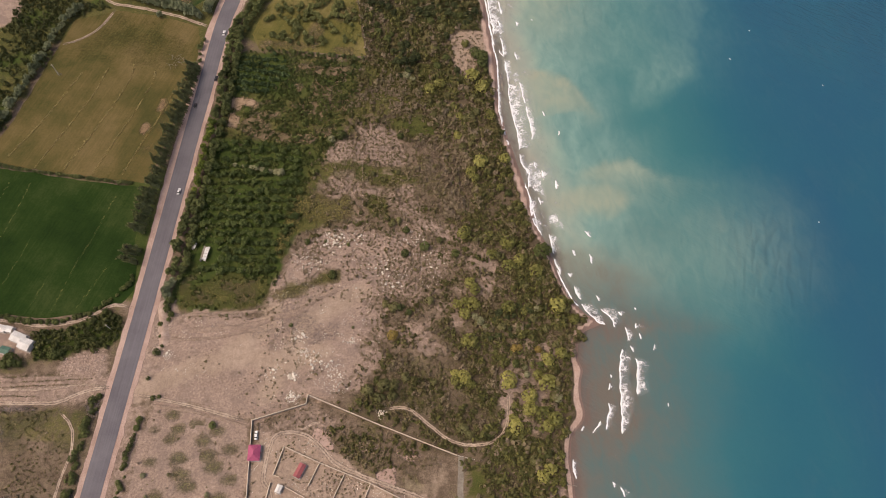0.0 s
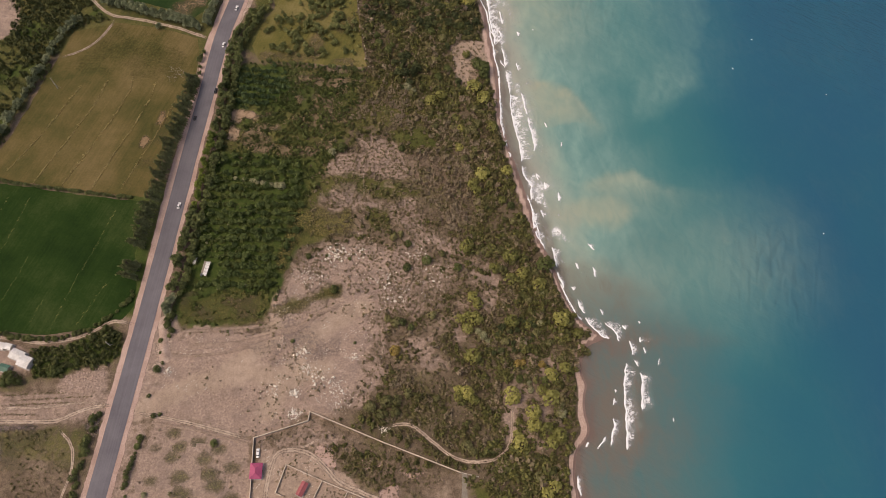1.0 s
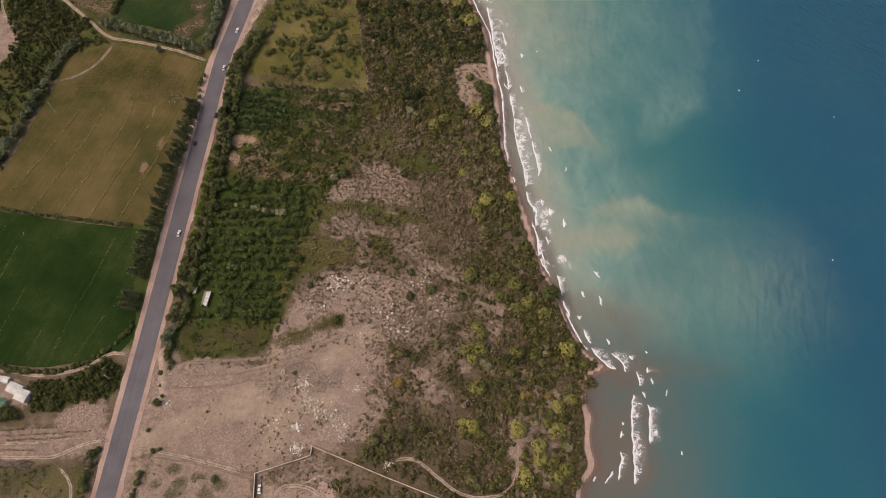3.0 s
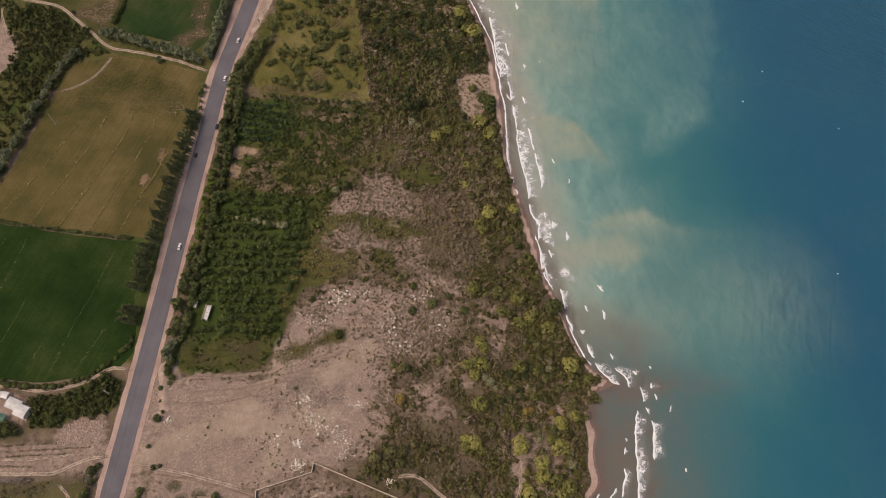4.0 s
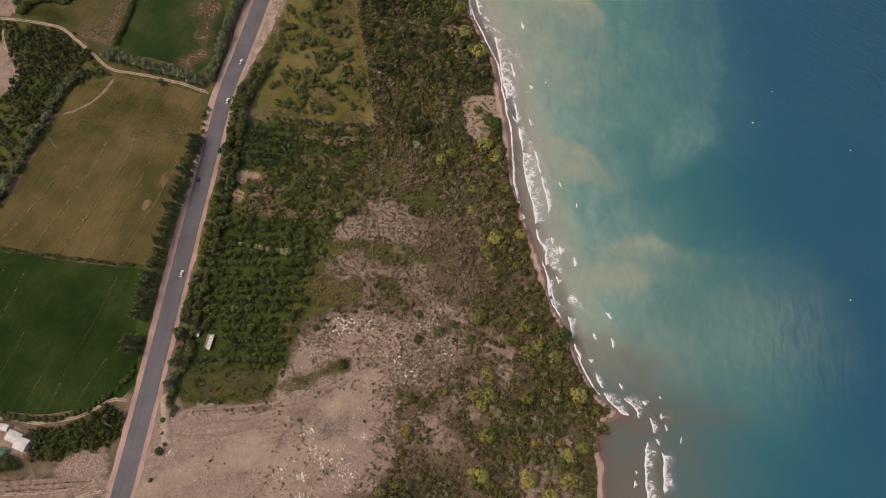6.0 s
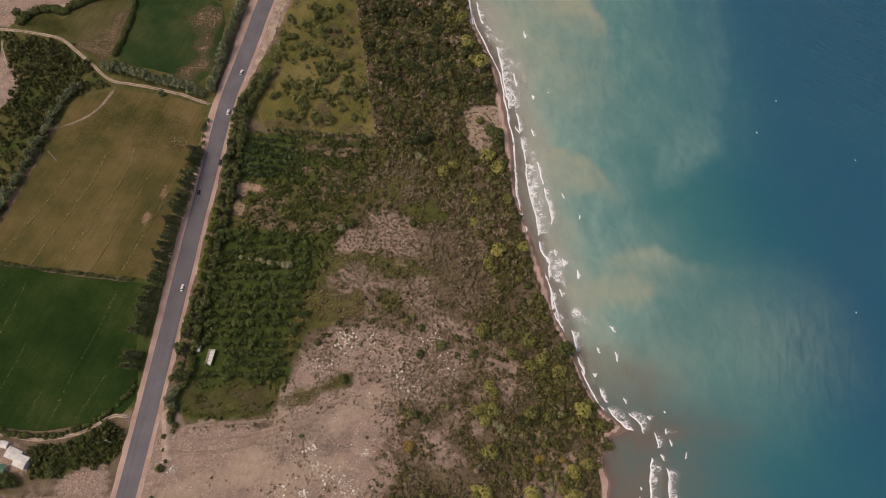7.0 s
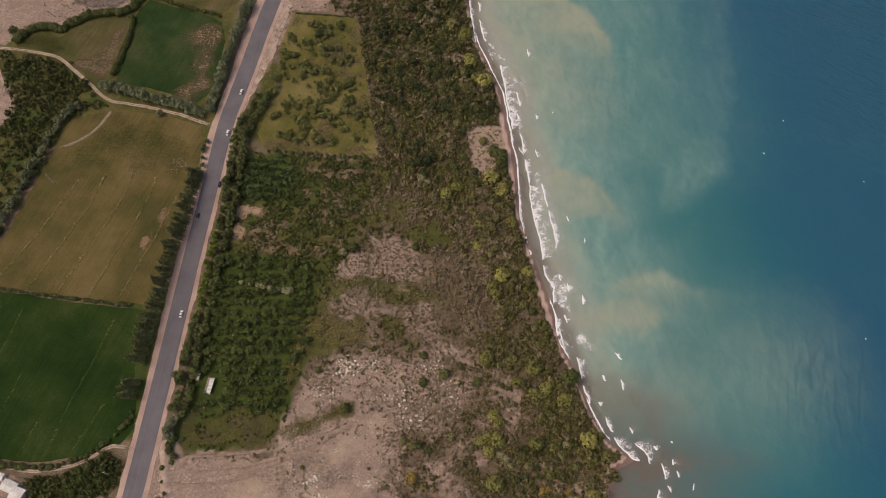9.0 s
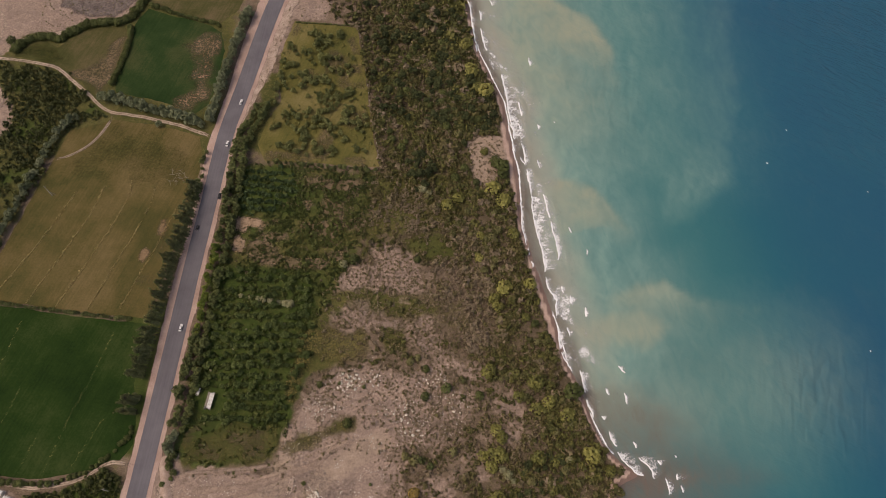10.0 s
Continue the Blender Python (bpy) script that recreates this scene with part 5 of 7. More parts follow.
while planted < 46:
    x, y = rng.uniform(-58, 28), rng.uniform(322, 500)
    if keep_free(x, y) and x > -49 - (y - 337) * 0.2 + 3 and float(bank(np.array([y]))[0]) - x > 5 and grain(np.array([x]), np.array([y]), 24, 181)[0] > 0.45:
        hedge_bushes.plant(x, y, rng.uniform(1.2, 2.3))
        planted += 1
placed = 0
while placed < 70:
    y = rng.uniform(30, 500)
    x = float(bank(np.array([y]))[0]) - 4.5 - abs(rng.normal()) * 30
    if keep_free(x, y) and grain(np.array([x]), np.array([y]), 18, 171)[0] > 0.45:
        olive_bushes.plant(x, y, rng.uniform(1.0, 2.3))
        placed += 1
for x, y, s in [(-3, 190, 2.3), (-15, 185, 1.9), (-79, 137, 1.0), (-43, 137, 0.7), (-50, 190, 0.9), (-64, 192, 0.8), (-16, 150, 1.8), (-11, 147, 1.5), (-115, 78, 1.6), (-150, 92, 1.2), (-147, 93, 0.9)]:
    dark_bushes.plant(x, y, s)
for x, y, s in [(31, 143, 2.1), (34, 140, 1.3), (65, 152, 1.6), (28, 146, 1.6), (75, 105, 1.6), (75, 99, 2.1), (57, 116, 1.4), (58, 112, 1.4), (67, 171, 1.4), (-20, 320, 2.3), (-16, 318, 1.7), (-67, 266, 1.9), (-97, 239, 2.0), (-100, 239.5, 1.6), (-104, 240, 1.3), (-109, 241, 1.5), (-113, 242, 1.7), (-116, 242, 1.4), (-121, 243, 1.2), (-127, 244, 1.1)]:
    pale_bushes.plant(x, y, s)
for x, y in [(-121, 223), (-99, 227), (-106, 204), (-115, 185), (-100, 188), (-127, 211), (-138, 198), (-122, 202), (-111, 171), (-137, 168), (-135, 156), (-127, 168)]:
    pale_bushes.plant(x, y, rng.uniform(0.45, 0.65))
for k in range(9):
    x, y = rng.uniform(-150, -98), rng.uniform(12, 78)
    pale_bushes.plant(x, y, rng.uniform(0.7, 1.3)) if k % 3 else dark_bushes.plant(x, y, rng.uniform(0.6, 1.1))


# ------------------------------------------------------------- wild scrub, past counting
def scrub_templates(count, tuft, leaf, seed):
    out = []
    for k in range(count):
        r = np.random.default_rng(seed + k)
        c, rad = lobes(r, 4, 0.55, 0.52, 0.15, 0.75)
        out.append(tufts(r, c, rad, tuft, leaf, -0.2))
    return out


def clear_of_tracks(x, y, gap):
    ok = np.ones(x.shape, bool)
    for line, width in TRACKS.values():
        ok &= near_line(line, x, y) > width / 2 + gap
    return ok & (near_line(ROAD, x, y) > 9.5) & (near_line(WALL_LINE, x, y) > gap + 0.8)


def scrub(name, box, gap, keep, tone, size, templates, label, category, material, seed, mixed=0.17, tall=1.1, loose=0.55, dead=0.0):
    """Shrubs over a box of the plan; keep, tone and size are functions of the place."""
    r = np.random.default_rng(seed)
    x, y = np.meshgrid(np.arange(box[0], box[2], gap), np.arange(box[1], box[3], gap))
    x, y = x.ravel() + r.uniform(-loose, loose, x.size) * gap, y.ravel() + r.uniform(-loose, loose, y.size) * gap
    ok = r.random(x.size) < keep(x, y)
    x, y = x[ok], y[ok]
    s = size(x, y) * r.uniform(0.6, 1.2, x.size) * np.where(r.random(x.size) < 0.08, 1.55, 1.0)
    t = np.clip(tone(x, y) + r.normal(size=x.size) * (mixed(x, y) if callable(mixed) else mixed), 0.02, 0.98)
    grey = r.random(x.size) < dead * (0.4 + 1.2 * step(0.4, 0.62, grain(x, y, 15, 193)))
    t = np.where(grey, r.uniform(0.02, 0.22, x.size), t)
    z = ground_z(x, y) - 0.05
    turn, pick = r.random(x.size) * 6.283, r.integers(0, len(templates), x.size)
    vs, fs, tones, ns, n = [], [], [], [], 0
    for k, (tv, tf, tn) in enumerate(templates):
        m = np.nonzero(pick == k)[0]
        c, d = np.cos(turn[m])[:, None], np.sin(turn[m])[:, None]
        px = (tv[None, :, 0] * c - tv[None, :, 1] * d) * s[m][:, None] + x[m][:, None]
        py = (tv[None, :, 0] * d + tv[None, :, 1] * c) * s[m][:, None] + y[m][:, None]
        pz = np.maximum(tv[None, :, 2], -0.05) * s[m][:, None] * tall + z[m][:, None]
        vs.append(np.stack([px, py, pz], -1).reshape(-1, 3))
        fs.append((tf[None] + (np.arange(len(m)) * len(tv))[:, None, None]).reshape(-1, 4) + n)
        tones.append(np.repeat(t[m], len(tv)))
        ns.append(np.stack([tn[None, :, 0] * c - tn[None, :, 1] * d, tn[None, :, 0] * d + tn[None, :, 1] * c, tn[None, :, 2] + 0 * c], -1).reshape(-1, 3))
        n += len(m) * len(tv)
    me = rounded(mesh_of(name, np.concatenate(vs), np.concatenate(fs), material), np.concatenate(ns))
    with_value(me, "tone", np.concatenate(tones))
    return tagged(new(name, me), label, category, kind="stuff")


LARGE, SMALL = scrub_templates(7, 30, 0.25, 600), scrub_templates(5, 16, 0.30, 650)


def keep_east(x, y):
    k = soft(EAST, x, y, 9, 30, 15)
    k = k * (1 - 0.9 * np.clip(bare_amount(x, y), 0, 1)) * (1 - 0.62 * soft(GREEN_A, x, y, 5, 12, 12)) * (1 - 0.8 * np.maximum(soft(LEA, x, y, 4, 8, 12), soft(LEA_NORTH, x, y, 4, 8, 12))) * (1 - 0.9 * soft(MEADOW, x, y, 3, 4, 12))
    k = k * (1 - 0.8 * soft(HEART, x, y, 5, 12, 18)) * step(0.6, 2.4, bank(y) - x) * (0.62 + 0.38 * step(0.3, 0.5, grain(x, y, 16, 91))) * (1 - 0.42 * soft(THIN, x, y, 8, 22, 18) * step(0.30, 0.55, grain(x, y, 11, 173))) * (0.72 + 0.28 * step(0.38, 0.50, grain(x, y, 6, 93, 2)))
    for bx, by, size in YELLOW + SHORE_BUSH + NORTH_BUSH + MID_BUSH:
        k = k * (np.hypot(x - bx, y - by) > 1.75 * size)
    k = np.maximum(np.maximum(k, soft(MIX, x, y, 5, 10, 15) * 0.8), soft(DARK, x, y, 4, 8, 15) * 0.92)
    k = np.maximum(k, soft(COURT, x, y, 3, 6, 15) * (0.22 + 0.63 * step(0.34, 0.52, grain(x, y, 7, 94, 2))))
    return k * clear_of_tracks(x, y, 0.7) * (inside(LAWN, x, y) < -0.6) * (inside(SAND, x, y) < 0.5)


def tone_east(x, y):
    near = step(60, 8, bank(y) - x)
    grey = np.maximum(soft(GREY, x, y, 8, 16, 18), soft(GREY_EAST, x, y, 12, 20, 18))
    thin = soft(THIN, x, y, 8, 22, 18) - 0.9 * step(118, 104, y)
    wild = 0.50 + 0.18 * near - 0.16 * thin + 1.0 * (grain(x, y, 26, 95) - 0.5) + 0.7 * (grain(x, y, 8, 96, 2) - 0.5) - 0.40 * grey
    lush = np.maximum(np.maximum(soft(DARK, x, y, 8, 16, 19), np.maximum(soft(COVE, x, y, 5, 10, 19), soft(COURT, x, y, 5, 10, 19) * 0.15)) * 0.95, step(290, 350, y + (grain(x, y, 30, 99) - 0.5) * 70) * (1 - 0.85 * grey))
    lush = np.maximum(lush, step(34, 8, bank(y) - x) * 0.75 * step(150, 185, y))
    return np.clip(wild + (0.72 + 0.3 * (grain(x, y, 9, 98, 2) - 0.5) + 0.45 * (grain(x, y, 19, 197, 2) - 0.5) - wild) * lush, 0, 1)


def mix_east(x, y):
    return 0.22 - 0.10 * step(318, 372, y)


def size_east(x, y):
    return (1.0 + 0.7 * step(70, 15, bank(y) - x) + 0.35 * step(300, 380, y)) * (0.72 + 0.85 * step(0.30, 0.66, grain(x, y, 6, 93, 2)))


BIG = scrub_templates(6, 64, 0.20, 630)
scrub("tall_scrub", (-80, 26, 110, 600), 4.3, lambda x, y: keep_east(x, y) * (0.25 + 0.75 * step(0.42, 0.55, grain(x, y, 13, 163))) * (0.35 + 0.65 * step(0.45, 0.62, tone_east(x, y))), lambda x, y: tone_east(x, y) + 0.04, lambda x, y: 1.75 + 1.1 * grain(x, y, 11, 165),
      BIG, "taller olive and dark green shrubs standing in the shore scrub", "shrubs", M_SCRUB, 31, 0.2, 1.25, 0.55, 0.08)
scrub("shore_scrub", (-80, 26, 110, 600), 1.58, keep_east, tone_east, size_east, LARGE, "dense olive, green and grey-brown wild scrub above the beach", "scrub", M_SCRUB, 11, mix_east, 1.15, 0.55, 0.17)


PITS = [[(-139, 300), (-122, 300), (-117, 294), (-122, 288), (-131, 285), (-138, 290)], [(-138, 284), (-134, 286), (-128, 281), (-131, 273), (-137, 274)]]


def keep_orchard(x, y):
    k = soft(ORCHARD, x, y, 3, 6, 15) * (1 - 0.2 * soft(CORE, x, y, 3, 6, 16)) * (0.30 + 0.70 * step(160, 172, y))
    lane = np.abs(((y - 171 - (x + 110) * 0.03 + 3.0) % 6.0) - 3.0)
    k = k * (1 - 0.72 * soft(CORE, x, y, 2, 4, 16) * (1 - step(2.3, 1.0, lane)))
    for poly in PITS:
        k = k * (inside(poly, x, y) < -0.5)
    return k * (np.hypot(x + 135, y - 180) > 8) * step(0.27, 0.48, grain(x, y * 1.8, 9, 101)) * clear_of_tracks(x, y, 0.5) * (1 - 0.8 * (inside(VINES, x, y) > -1))


scrub("orchard_undergrowth", (-152, 140, -45, 340), 1.9, keep_orchard, lambda x, y: 0.5 + 1.2 * (grain(x, y, 15, 103) - 0.5), lambda x, y: 0.6 + 1.5 * grain(x, y, 7, 107, 2), LARGE,
      "overgrown low green bushes between orchard rows", "undergrowth", M_UNDER, 12, 0.3)


scrub("lawn_growth", (-132, 338, -48, 462), 2.2, lambda x, y: soft(LAWN, x, y, 2, 4, 15) * step(0.44, 0.60, grain(x, y, 12, 187)) * 0.55, lambda x, y: 0.62 + 0.7 * (grain(x, y, 10, 189) - 0.5), lambda x, y: 0.55 + 0.7 * grain(x, y, 7, 191), SMALL,
      "rough low growth among orchard trees on the grass", "undergrowth", M_LAWN_ROUGH, 33, 0.25, 0.8)


def keep_west(x, y):
    k = np.maximum(soft(THICKET, x, y, 3, 6, 15) * step(0.12, 0.38, grain(x, y, 18, 111)), soft(DELL, x, y, 2, 4, 15))
    k = k * (1 - soft(SLUMP, x, y, 2, 4, 15)) * (1 - 0.55 * soft([(-345, 350), (-300, 350), (-270, 318), (-285, 262), (-345, 270)], x, y, 6, 12, 15))
    return k * clear_of_tracks(x, y, 0.8)


scrub("thicket", (-350, 108, -174, 420), 2.6, keep_west, lambda x, y: 0.3 + 1.0 * (grain(x, y, 14, 113) - 0.5), lambda x, y: 1.6 + 1.2 * grain(x, y, 9, 117), LARGE,
      "dense green thicket of bushes beside the fields", "thicket", M_THICKET, 13, 0.25, 1.2)


def keep_weeds(x, y):
    k = np.maximum.reduce([soft([(-60, 79), (-40, 81), (-8, 68), (-14, 57), (-36, 62), (-50, 70)], x, y, 3, 6, 15) * 0.95, soft(WEEDS, x, y, 3, 6, 15) * step(0.36, 0.6, grain(x, y, 14, 121)) * 0.75, soft(YARDS, x, y, 2, 4, 15) * (0.12 + 0.75 * step(0.42, 0.62, grain(x, y, 8, 185))), soft(PLOT, x, y, 2, 4, 15) * 0.06,
                           soft(BARE, x, y, 3, 6, 15) * step(0.42, 0.70, grain(x, y, 13, 123)) * (0.20 + 0.30 * step(-105, -75, x) + 0.12 * step(150, 180, y)),
                           soft(SAND, x, y, 1, 3, 15) * 0.10, soft(ORCHARD, x, y, 2, 4, 15) * step(258, 268, y) * step(0.42, 0.6, grain(x, y * 2.0, 12, 125)) * 0.8 * (inside(VINES, x, y) < -1), soft([(-97, 150), (-110, 143), (-140, 142), (-140, 138), (-90, 140), (-80, 160), (-88, 172)], x, y, 2, 4, 15) * 0.5, soft(DUMP, x, y, 3, 5, 15) * 0.16, soft([(-100, 80), (-64, 95), (16, 66), (-13, 48), (-60, 74), (-80, 78)], x, y, 2, 4, 15) * 0.7,
                           soft(VERGE, x, y, 2, 4, 15) * 0.2, soft([(-52, 200), (-20, 250), (20, 262), (45, 215), (30, 175), (10, 150), (-25, 140), (-20, 190)], x, y, 5, 9, 15) * 0.8])
    return k * clear_of_tracks(x, y, 0.3) * step(0.5, 2.0, bank(y) - x)


def keep_tussocks(x, y):
    dry = np.maximum.reduce([soft(HEART, x, y, 4, 10, 18) * (0.25 + 0.5 * step(0.4, 0.6, grain(x, y, 10, 183))), soft(SAND, x, y, 2, 4, 7) * 0.45, soft(PINK_A, x, y, 4, 10, 3), soft(PINK_B, x, y, 4, 8, 5), soft(NET, x, y, 4, 8, 5) * 0.9, soft(BARE, x, y, 3, 8, 15) * step(155, 182, y) * (0.2 + 0.8 * step(0.40, 0.56, grain(x, y, 12, 167))) * 0.85,
                             soft([(-38, 150), (-25, 190), (14, 190), (16, 170), (-2, 156), (-22, 145)], x, y, 4, 10, 7) * 0.75, soft(FRAY, x, y, 3, 8, 7) * 0.5])
    return dry * clear_of_tracks(x, y, 0.3)


scrub("dry_tussocks", (-90, 88, 42, 366), 1.75, keep_tussocks, lambda x, y: 0.24 + 0.35 * (grain(x, y, 14, 169) - 0.5), lambda x, y: 0.70 + 0.5 * grain(x, y, 9, 171), SMALL,
      "dark brown dry tussocks dotting bare pinkish ground", "tussocks", M_SCRUB, 32, 0.12, 1.1, 0.38)
scrub("vine_rows", (-139, 298, -96, 337), 1.3, lambda x, y: (np.abs(((y + x * 0.12 + 1.6 * (grain(x, y, 14, 175) - 0.5)) % 5.4) - 2.7) < 1.0) * 0.92 * (inside(VINES, x, y) > 0),
      lambda x, y: 0.42 + 0.5 * (grain(x, y, 8, 177) - 0.5), lambda x, y: 1.35 + 0.9 * grain(x, y, 6, 179), LARGE, "rows of low dark green fruit bushes", "bush rows", M_VINE, 16, 0.25, 1.25)
def ridge_keep(lines, dense):
    def keep(x, y):
        d = np.minimum.reduce([near_line(line, x + (grain(x, y, 8, 141) - 0.5) * 0.9, y) for line in lines])
        return step(0.75, 0.2, d) * step(0.16, 0.40, grain(x, y, 9, 143)) * dense
    return keep


STRAW = scrub_templates(4, 9, 0.34, 680)
M_STRAW = foliage("straw", (0.24, 0.19, 0.075), (0.42, 0.34, 0.16), "plant", 0.1)
scrub("hay_ridges", (-280, 234, -172, 352), 0.5, ridge_keep(RIDGES, 1.0), lambda x, y: 0.45 + 0 * x, lambda x, y: 0.46 + 0 * x, STRAW, "ragged ridges of dry straw in the hay field", "straw", M_STRAW, 17)
scrub("crop_ridges", (-270, 138, -190, 228), 0.6, ridge_keep(CROP_RIDGES, 0.4), lambda x, y: 0.0 + 0 * x, lambda x, y: 0.30 + 0 * x, STRAW, "thin dry grass lines in the green crop", "dry grass", M_STRAW, 18)
scrub("weeds", (-300, 8, 60, 500), 1.58, keep_weeds, lambda x, y: 0.22 + 0.5 * (grain(x, y, 12, 127) - 0.5) + 0.25 * step(-170, -190, x) + 0.1 * soft(PINK_A, x, y, 8, 10, 3), lambda x, y: 0.55 + 0.4 * grain(x, y, 9, 131) + 0.35 * np.maximum(soft(PINK_A, x, y, 4, 6, 15), soft(PINK_B, x, y, 4, 6, 15)), SMALL,
      "low grey-brown weeds on bare ground", "weeds", M_SCRUB, 14)
FURROWS = [[(-275, 96.5), (-235, 98), (-186, 102)], [(-275, 99.5), (-235, 101), (-200, 104)], [(-275, 93), (-235, 95.5), (-195, 98.5)], [(-275, 90), (-215, 91)]]
scrub("furrow_weeds", (-276, 88, -184, 105), 0.6, ridge_keep(FURROWS, 0.8), lambda x, y: 0.5 + 0 * x, lambda x, y: 0.42 + 0 * x, STRAW, "thin lines of dry weeds along old furrows", "weeds", M_SCRUB, 19)
scrub("far_woods", (-140, 465, 0, 720), 3.4, lambda x, y: (inside(LAWN, x, y) < -3) * (near_line(ROAD, x, y) > 12) * (bank(y) - x > 2) * (1 - soft(VERGE, x, y)) * 0.85 * (x < -46),
      lambda x, y: 0.55 + 0.5 * (grain(x, y, 16, 137) - 0.5), lambda x, y: 1.7 + 0.9 * grain(x, y, 14, 139), LARGE, "green scrub woods along the shore road", "woods", M_SCRUB, 15)


# ------------------------------------------------------------- stones
def stone_mesh(seed, flat):
    r = np.random.default_rng(seed)
    bm = bmesh.new()
    bmesh.ops.create_icosphere(bm, subdivisions=2, radius=0.5)
    cut = [(Vector(r.normal(size=3)).normalized(), r.uniform(0.28, 0.42)) for _ in range(7)]
    for v in bm.verts:
        for n, d in cut:
            over = v.co.dot(n) - d
            if over > 0:
                v.co -= n * over
        v.co.z *= flat
    me = bpy.data.meshes.new("stone")
    bm.to_mesh(me)
    bm.free()
    return me


STONES = [stone_mesh(700 + k, 0.7) for k in range(6)]
for me in STONES:
    me.materials.append(M_ROCK)
PLATES = [stone_mesh(720 + k, 0.35) for k in range(5)]
for me in PLATES:
    me.materials.append(M_SLAB)
HEAPS = [(-75, 107, 2.2, 26), (-73, 95, 3.4, 34), (-58, 195, 6.0, 12), (-9, 196, 5.0, 10), (-70, 121, 3.0, 10), (-43, 129, 2.0, 12), (-73, 131, 3.5, 16), (-55, 111, 7.0, 30), (-48, 103, 6.0, 20), (-59, 191, 6.0, 34), (-70, 178, 6.0, 22),
         (-27, 177, 9.0, 34), (-20, 165, 7.0, 26), (-66, 118, 7.0, 20), (-147, 117, 2.5, 8), (-88, 108, 5.0, 10), (-45, 196, 8.0, 24), (-24, 88, 2.0, 5), (5, 182, 7.0, 14)]
for hx, hy, hr, count in HEAPS:
    for k in range(count):
        x, y = hx + rng.normal() * hr * 0.6, hy + rng.normal() * hr * 0.5
        s = rng.uniform(0.55, 1.15) if rng.random() < 0.8 else rng.uniform(1.1, 1.9)
        ob = new("boulder", STONES[int(rng.integers(len(STONES)))])
        ob.matrix_world = pose(x, y, float(ground_z(x, y)) + 0.16 * s, 0, 0, rng.uniform(0, 360)) @ Matrix.Diagonal((s * rng.uniform(0.8, 1.3), s, s, 1))
        tagged(ob, "pale rough limestone boulder lying on bare earth", "boulder", "boulders on the bare lot")
for k in range(150):
    x, y = rng.uniform(-205, -181), rng.uniform(102, 118)
    if inside(SLABS, np.array([x]), np.array([y]))[0] < 0.5:
        continue
    s = rng.uniform(0.7, 1.8)
    ob = new("slab", PLATES[int(rng.integers(len(PLATES)))])
    ob.matrix_world = pose(x, y, float(ground_z(x, y)) + 0.12 * s, rng.uniform(-8, 8), rng.uniform(-8, 8), rng.uniform(0, 360)) @ Matrix.Diagonal((s, s * 0.8, s, 1))
    tagged(ob, "broken pinkish stone slab in a rubble heap", "stone slab", "rubble slabs")


def gravel(name, count, place, label, seed):
    r = np.random.default_rng(seed)
    v, f, n = [], [], 0
    base = np.array([(-0.5, -0.4, 0), (0.5, -0.5, 0), (0.45, 0.5, 0), (-0.5, 0.4, 0), (-0.3, -0.25, 0.5), (0.3, -0.3, 0.45), (0.25, 0.3, 0.55), (-0.3, 0.25, 0.5)])
    quad = np.array([(4, 5, 6, 7), (0, 1, 5, 4), (1, 2, 6, 5), (2, 3, 7, 6), (3, 0, 4, 7)])
    x, y = place(r, count)
    z = ground_z(x, y) - 0.03
    s, a = r.uniform(0.15, 0.55, len(x)), r.random(len(x)) * 6.283
    c, d = np.cos(a)[:, None], np.sin(a)[:, None]
    px = (base[None, :, 0] * c - base[None, :, 1] * d) * s[:, None] + x[:, None]
    py = (base[None, :, 0] * d + base[None, :, 1] * c) * s[:, None] + y[:, None]
    pz = base[None, :, 2] * s[:, None] + z[:, None]
    v = np.stack([px, py, pz], -1).reshape(-1, 3)
    f = (quad[None] + (np.arange(len(x)) * 8)[:, None, None]).reshape(-1, 4)
    return tagged(new(name, mesh_of(name, v, f, M_ROCK)), label, "stones", kind="stuff")


def on_lot(r, count):
    x, y = r.uniform(-155, 16, count), r.uniform(80, 206, count)
    ok = (inside(BARE, x, y) > 1) & (grain(x, y, 12, 151) > 0.53 + 0.16 * step(-60, -120, x)) & (grain(x, y, 4, 153) > 0.54)
    return x[ok], y[ok]


gravel("rubble", 13000, on_lot, "scattered pale stones on bare earth", 21)


def in_heaps(r, count):
    pick = r.integers(0, len(HEAPS), count)
    h = np.array(HEAPS)[pick]
    return h[:, 0] + r.normal(size=count) * h[:, 2] * 0.75, h[:, 1] + r.normal(size=count) * h[:, 2] * 0.6


def in_yards(r, count):
    x, y = r.uniform(-92, 16, count), r.uniform(10, 78, count)
    ok = (inside(YARDS, x, y) > 1) & (grain(x, y, 7, 155) > 0.5)
    return x[ok], y[ok]


gravel("yard_rubble", 2600, in_yards, "pale stones and rubble in dry yards", 23)
gravel("heap_stones", 1500, in_heaps, "small white stones round the boulder heaps", 22)


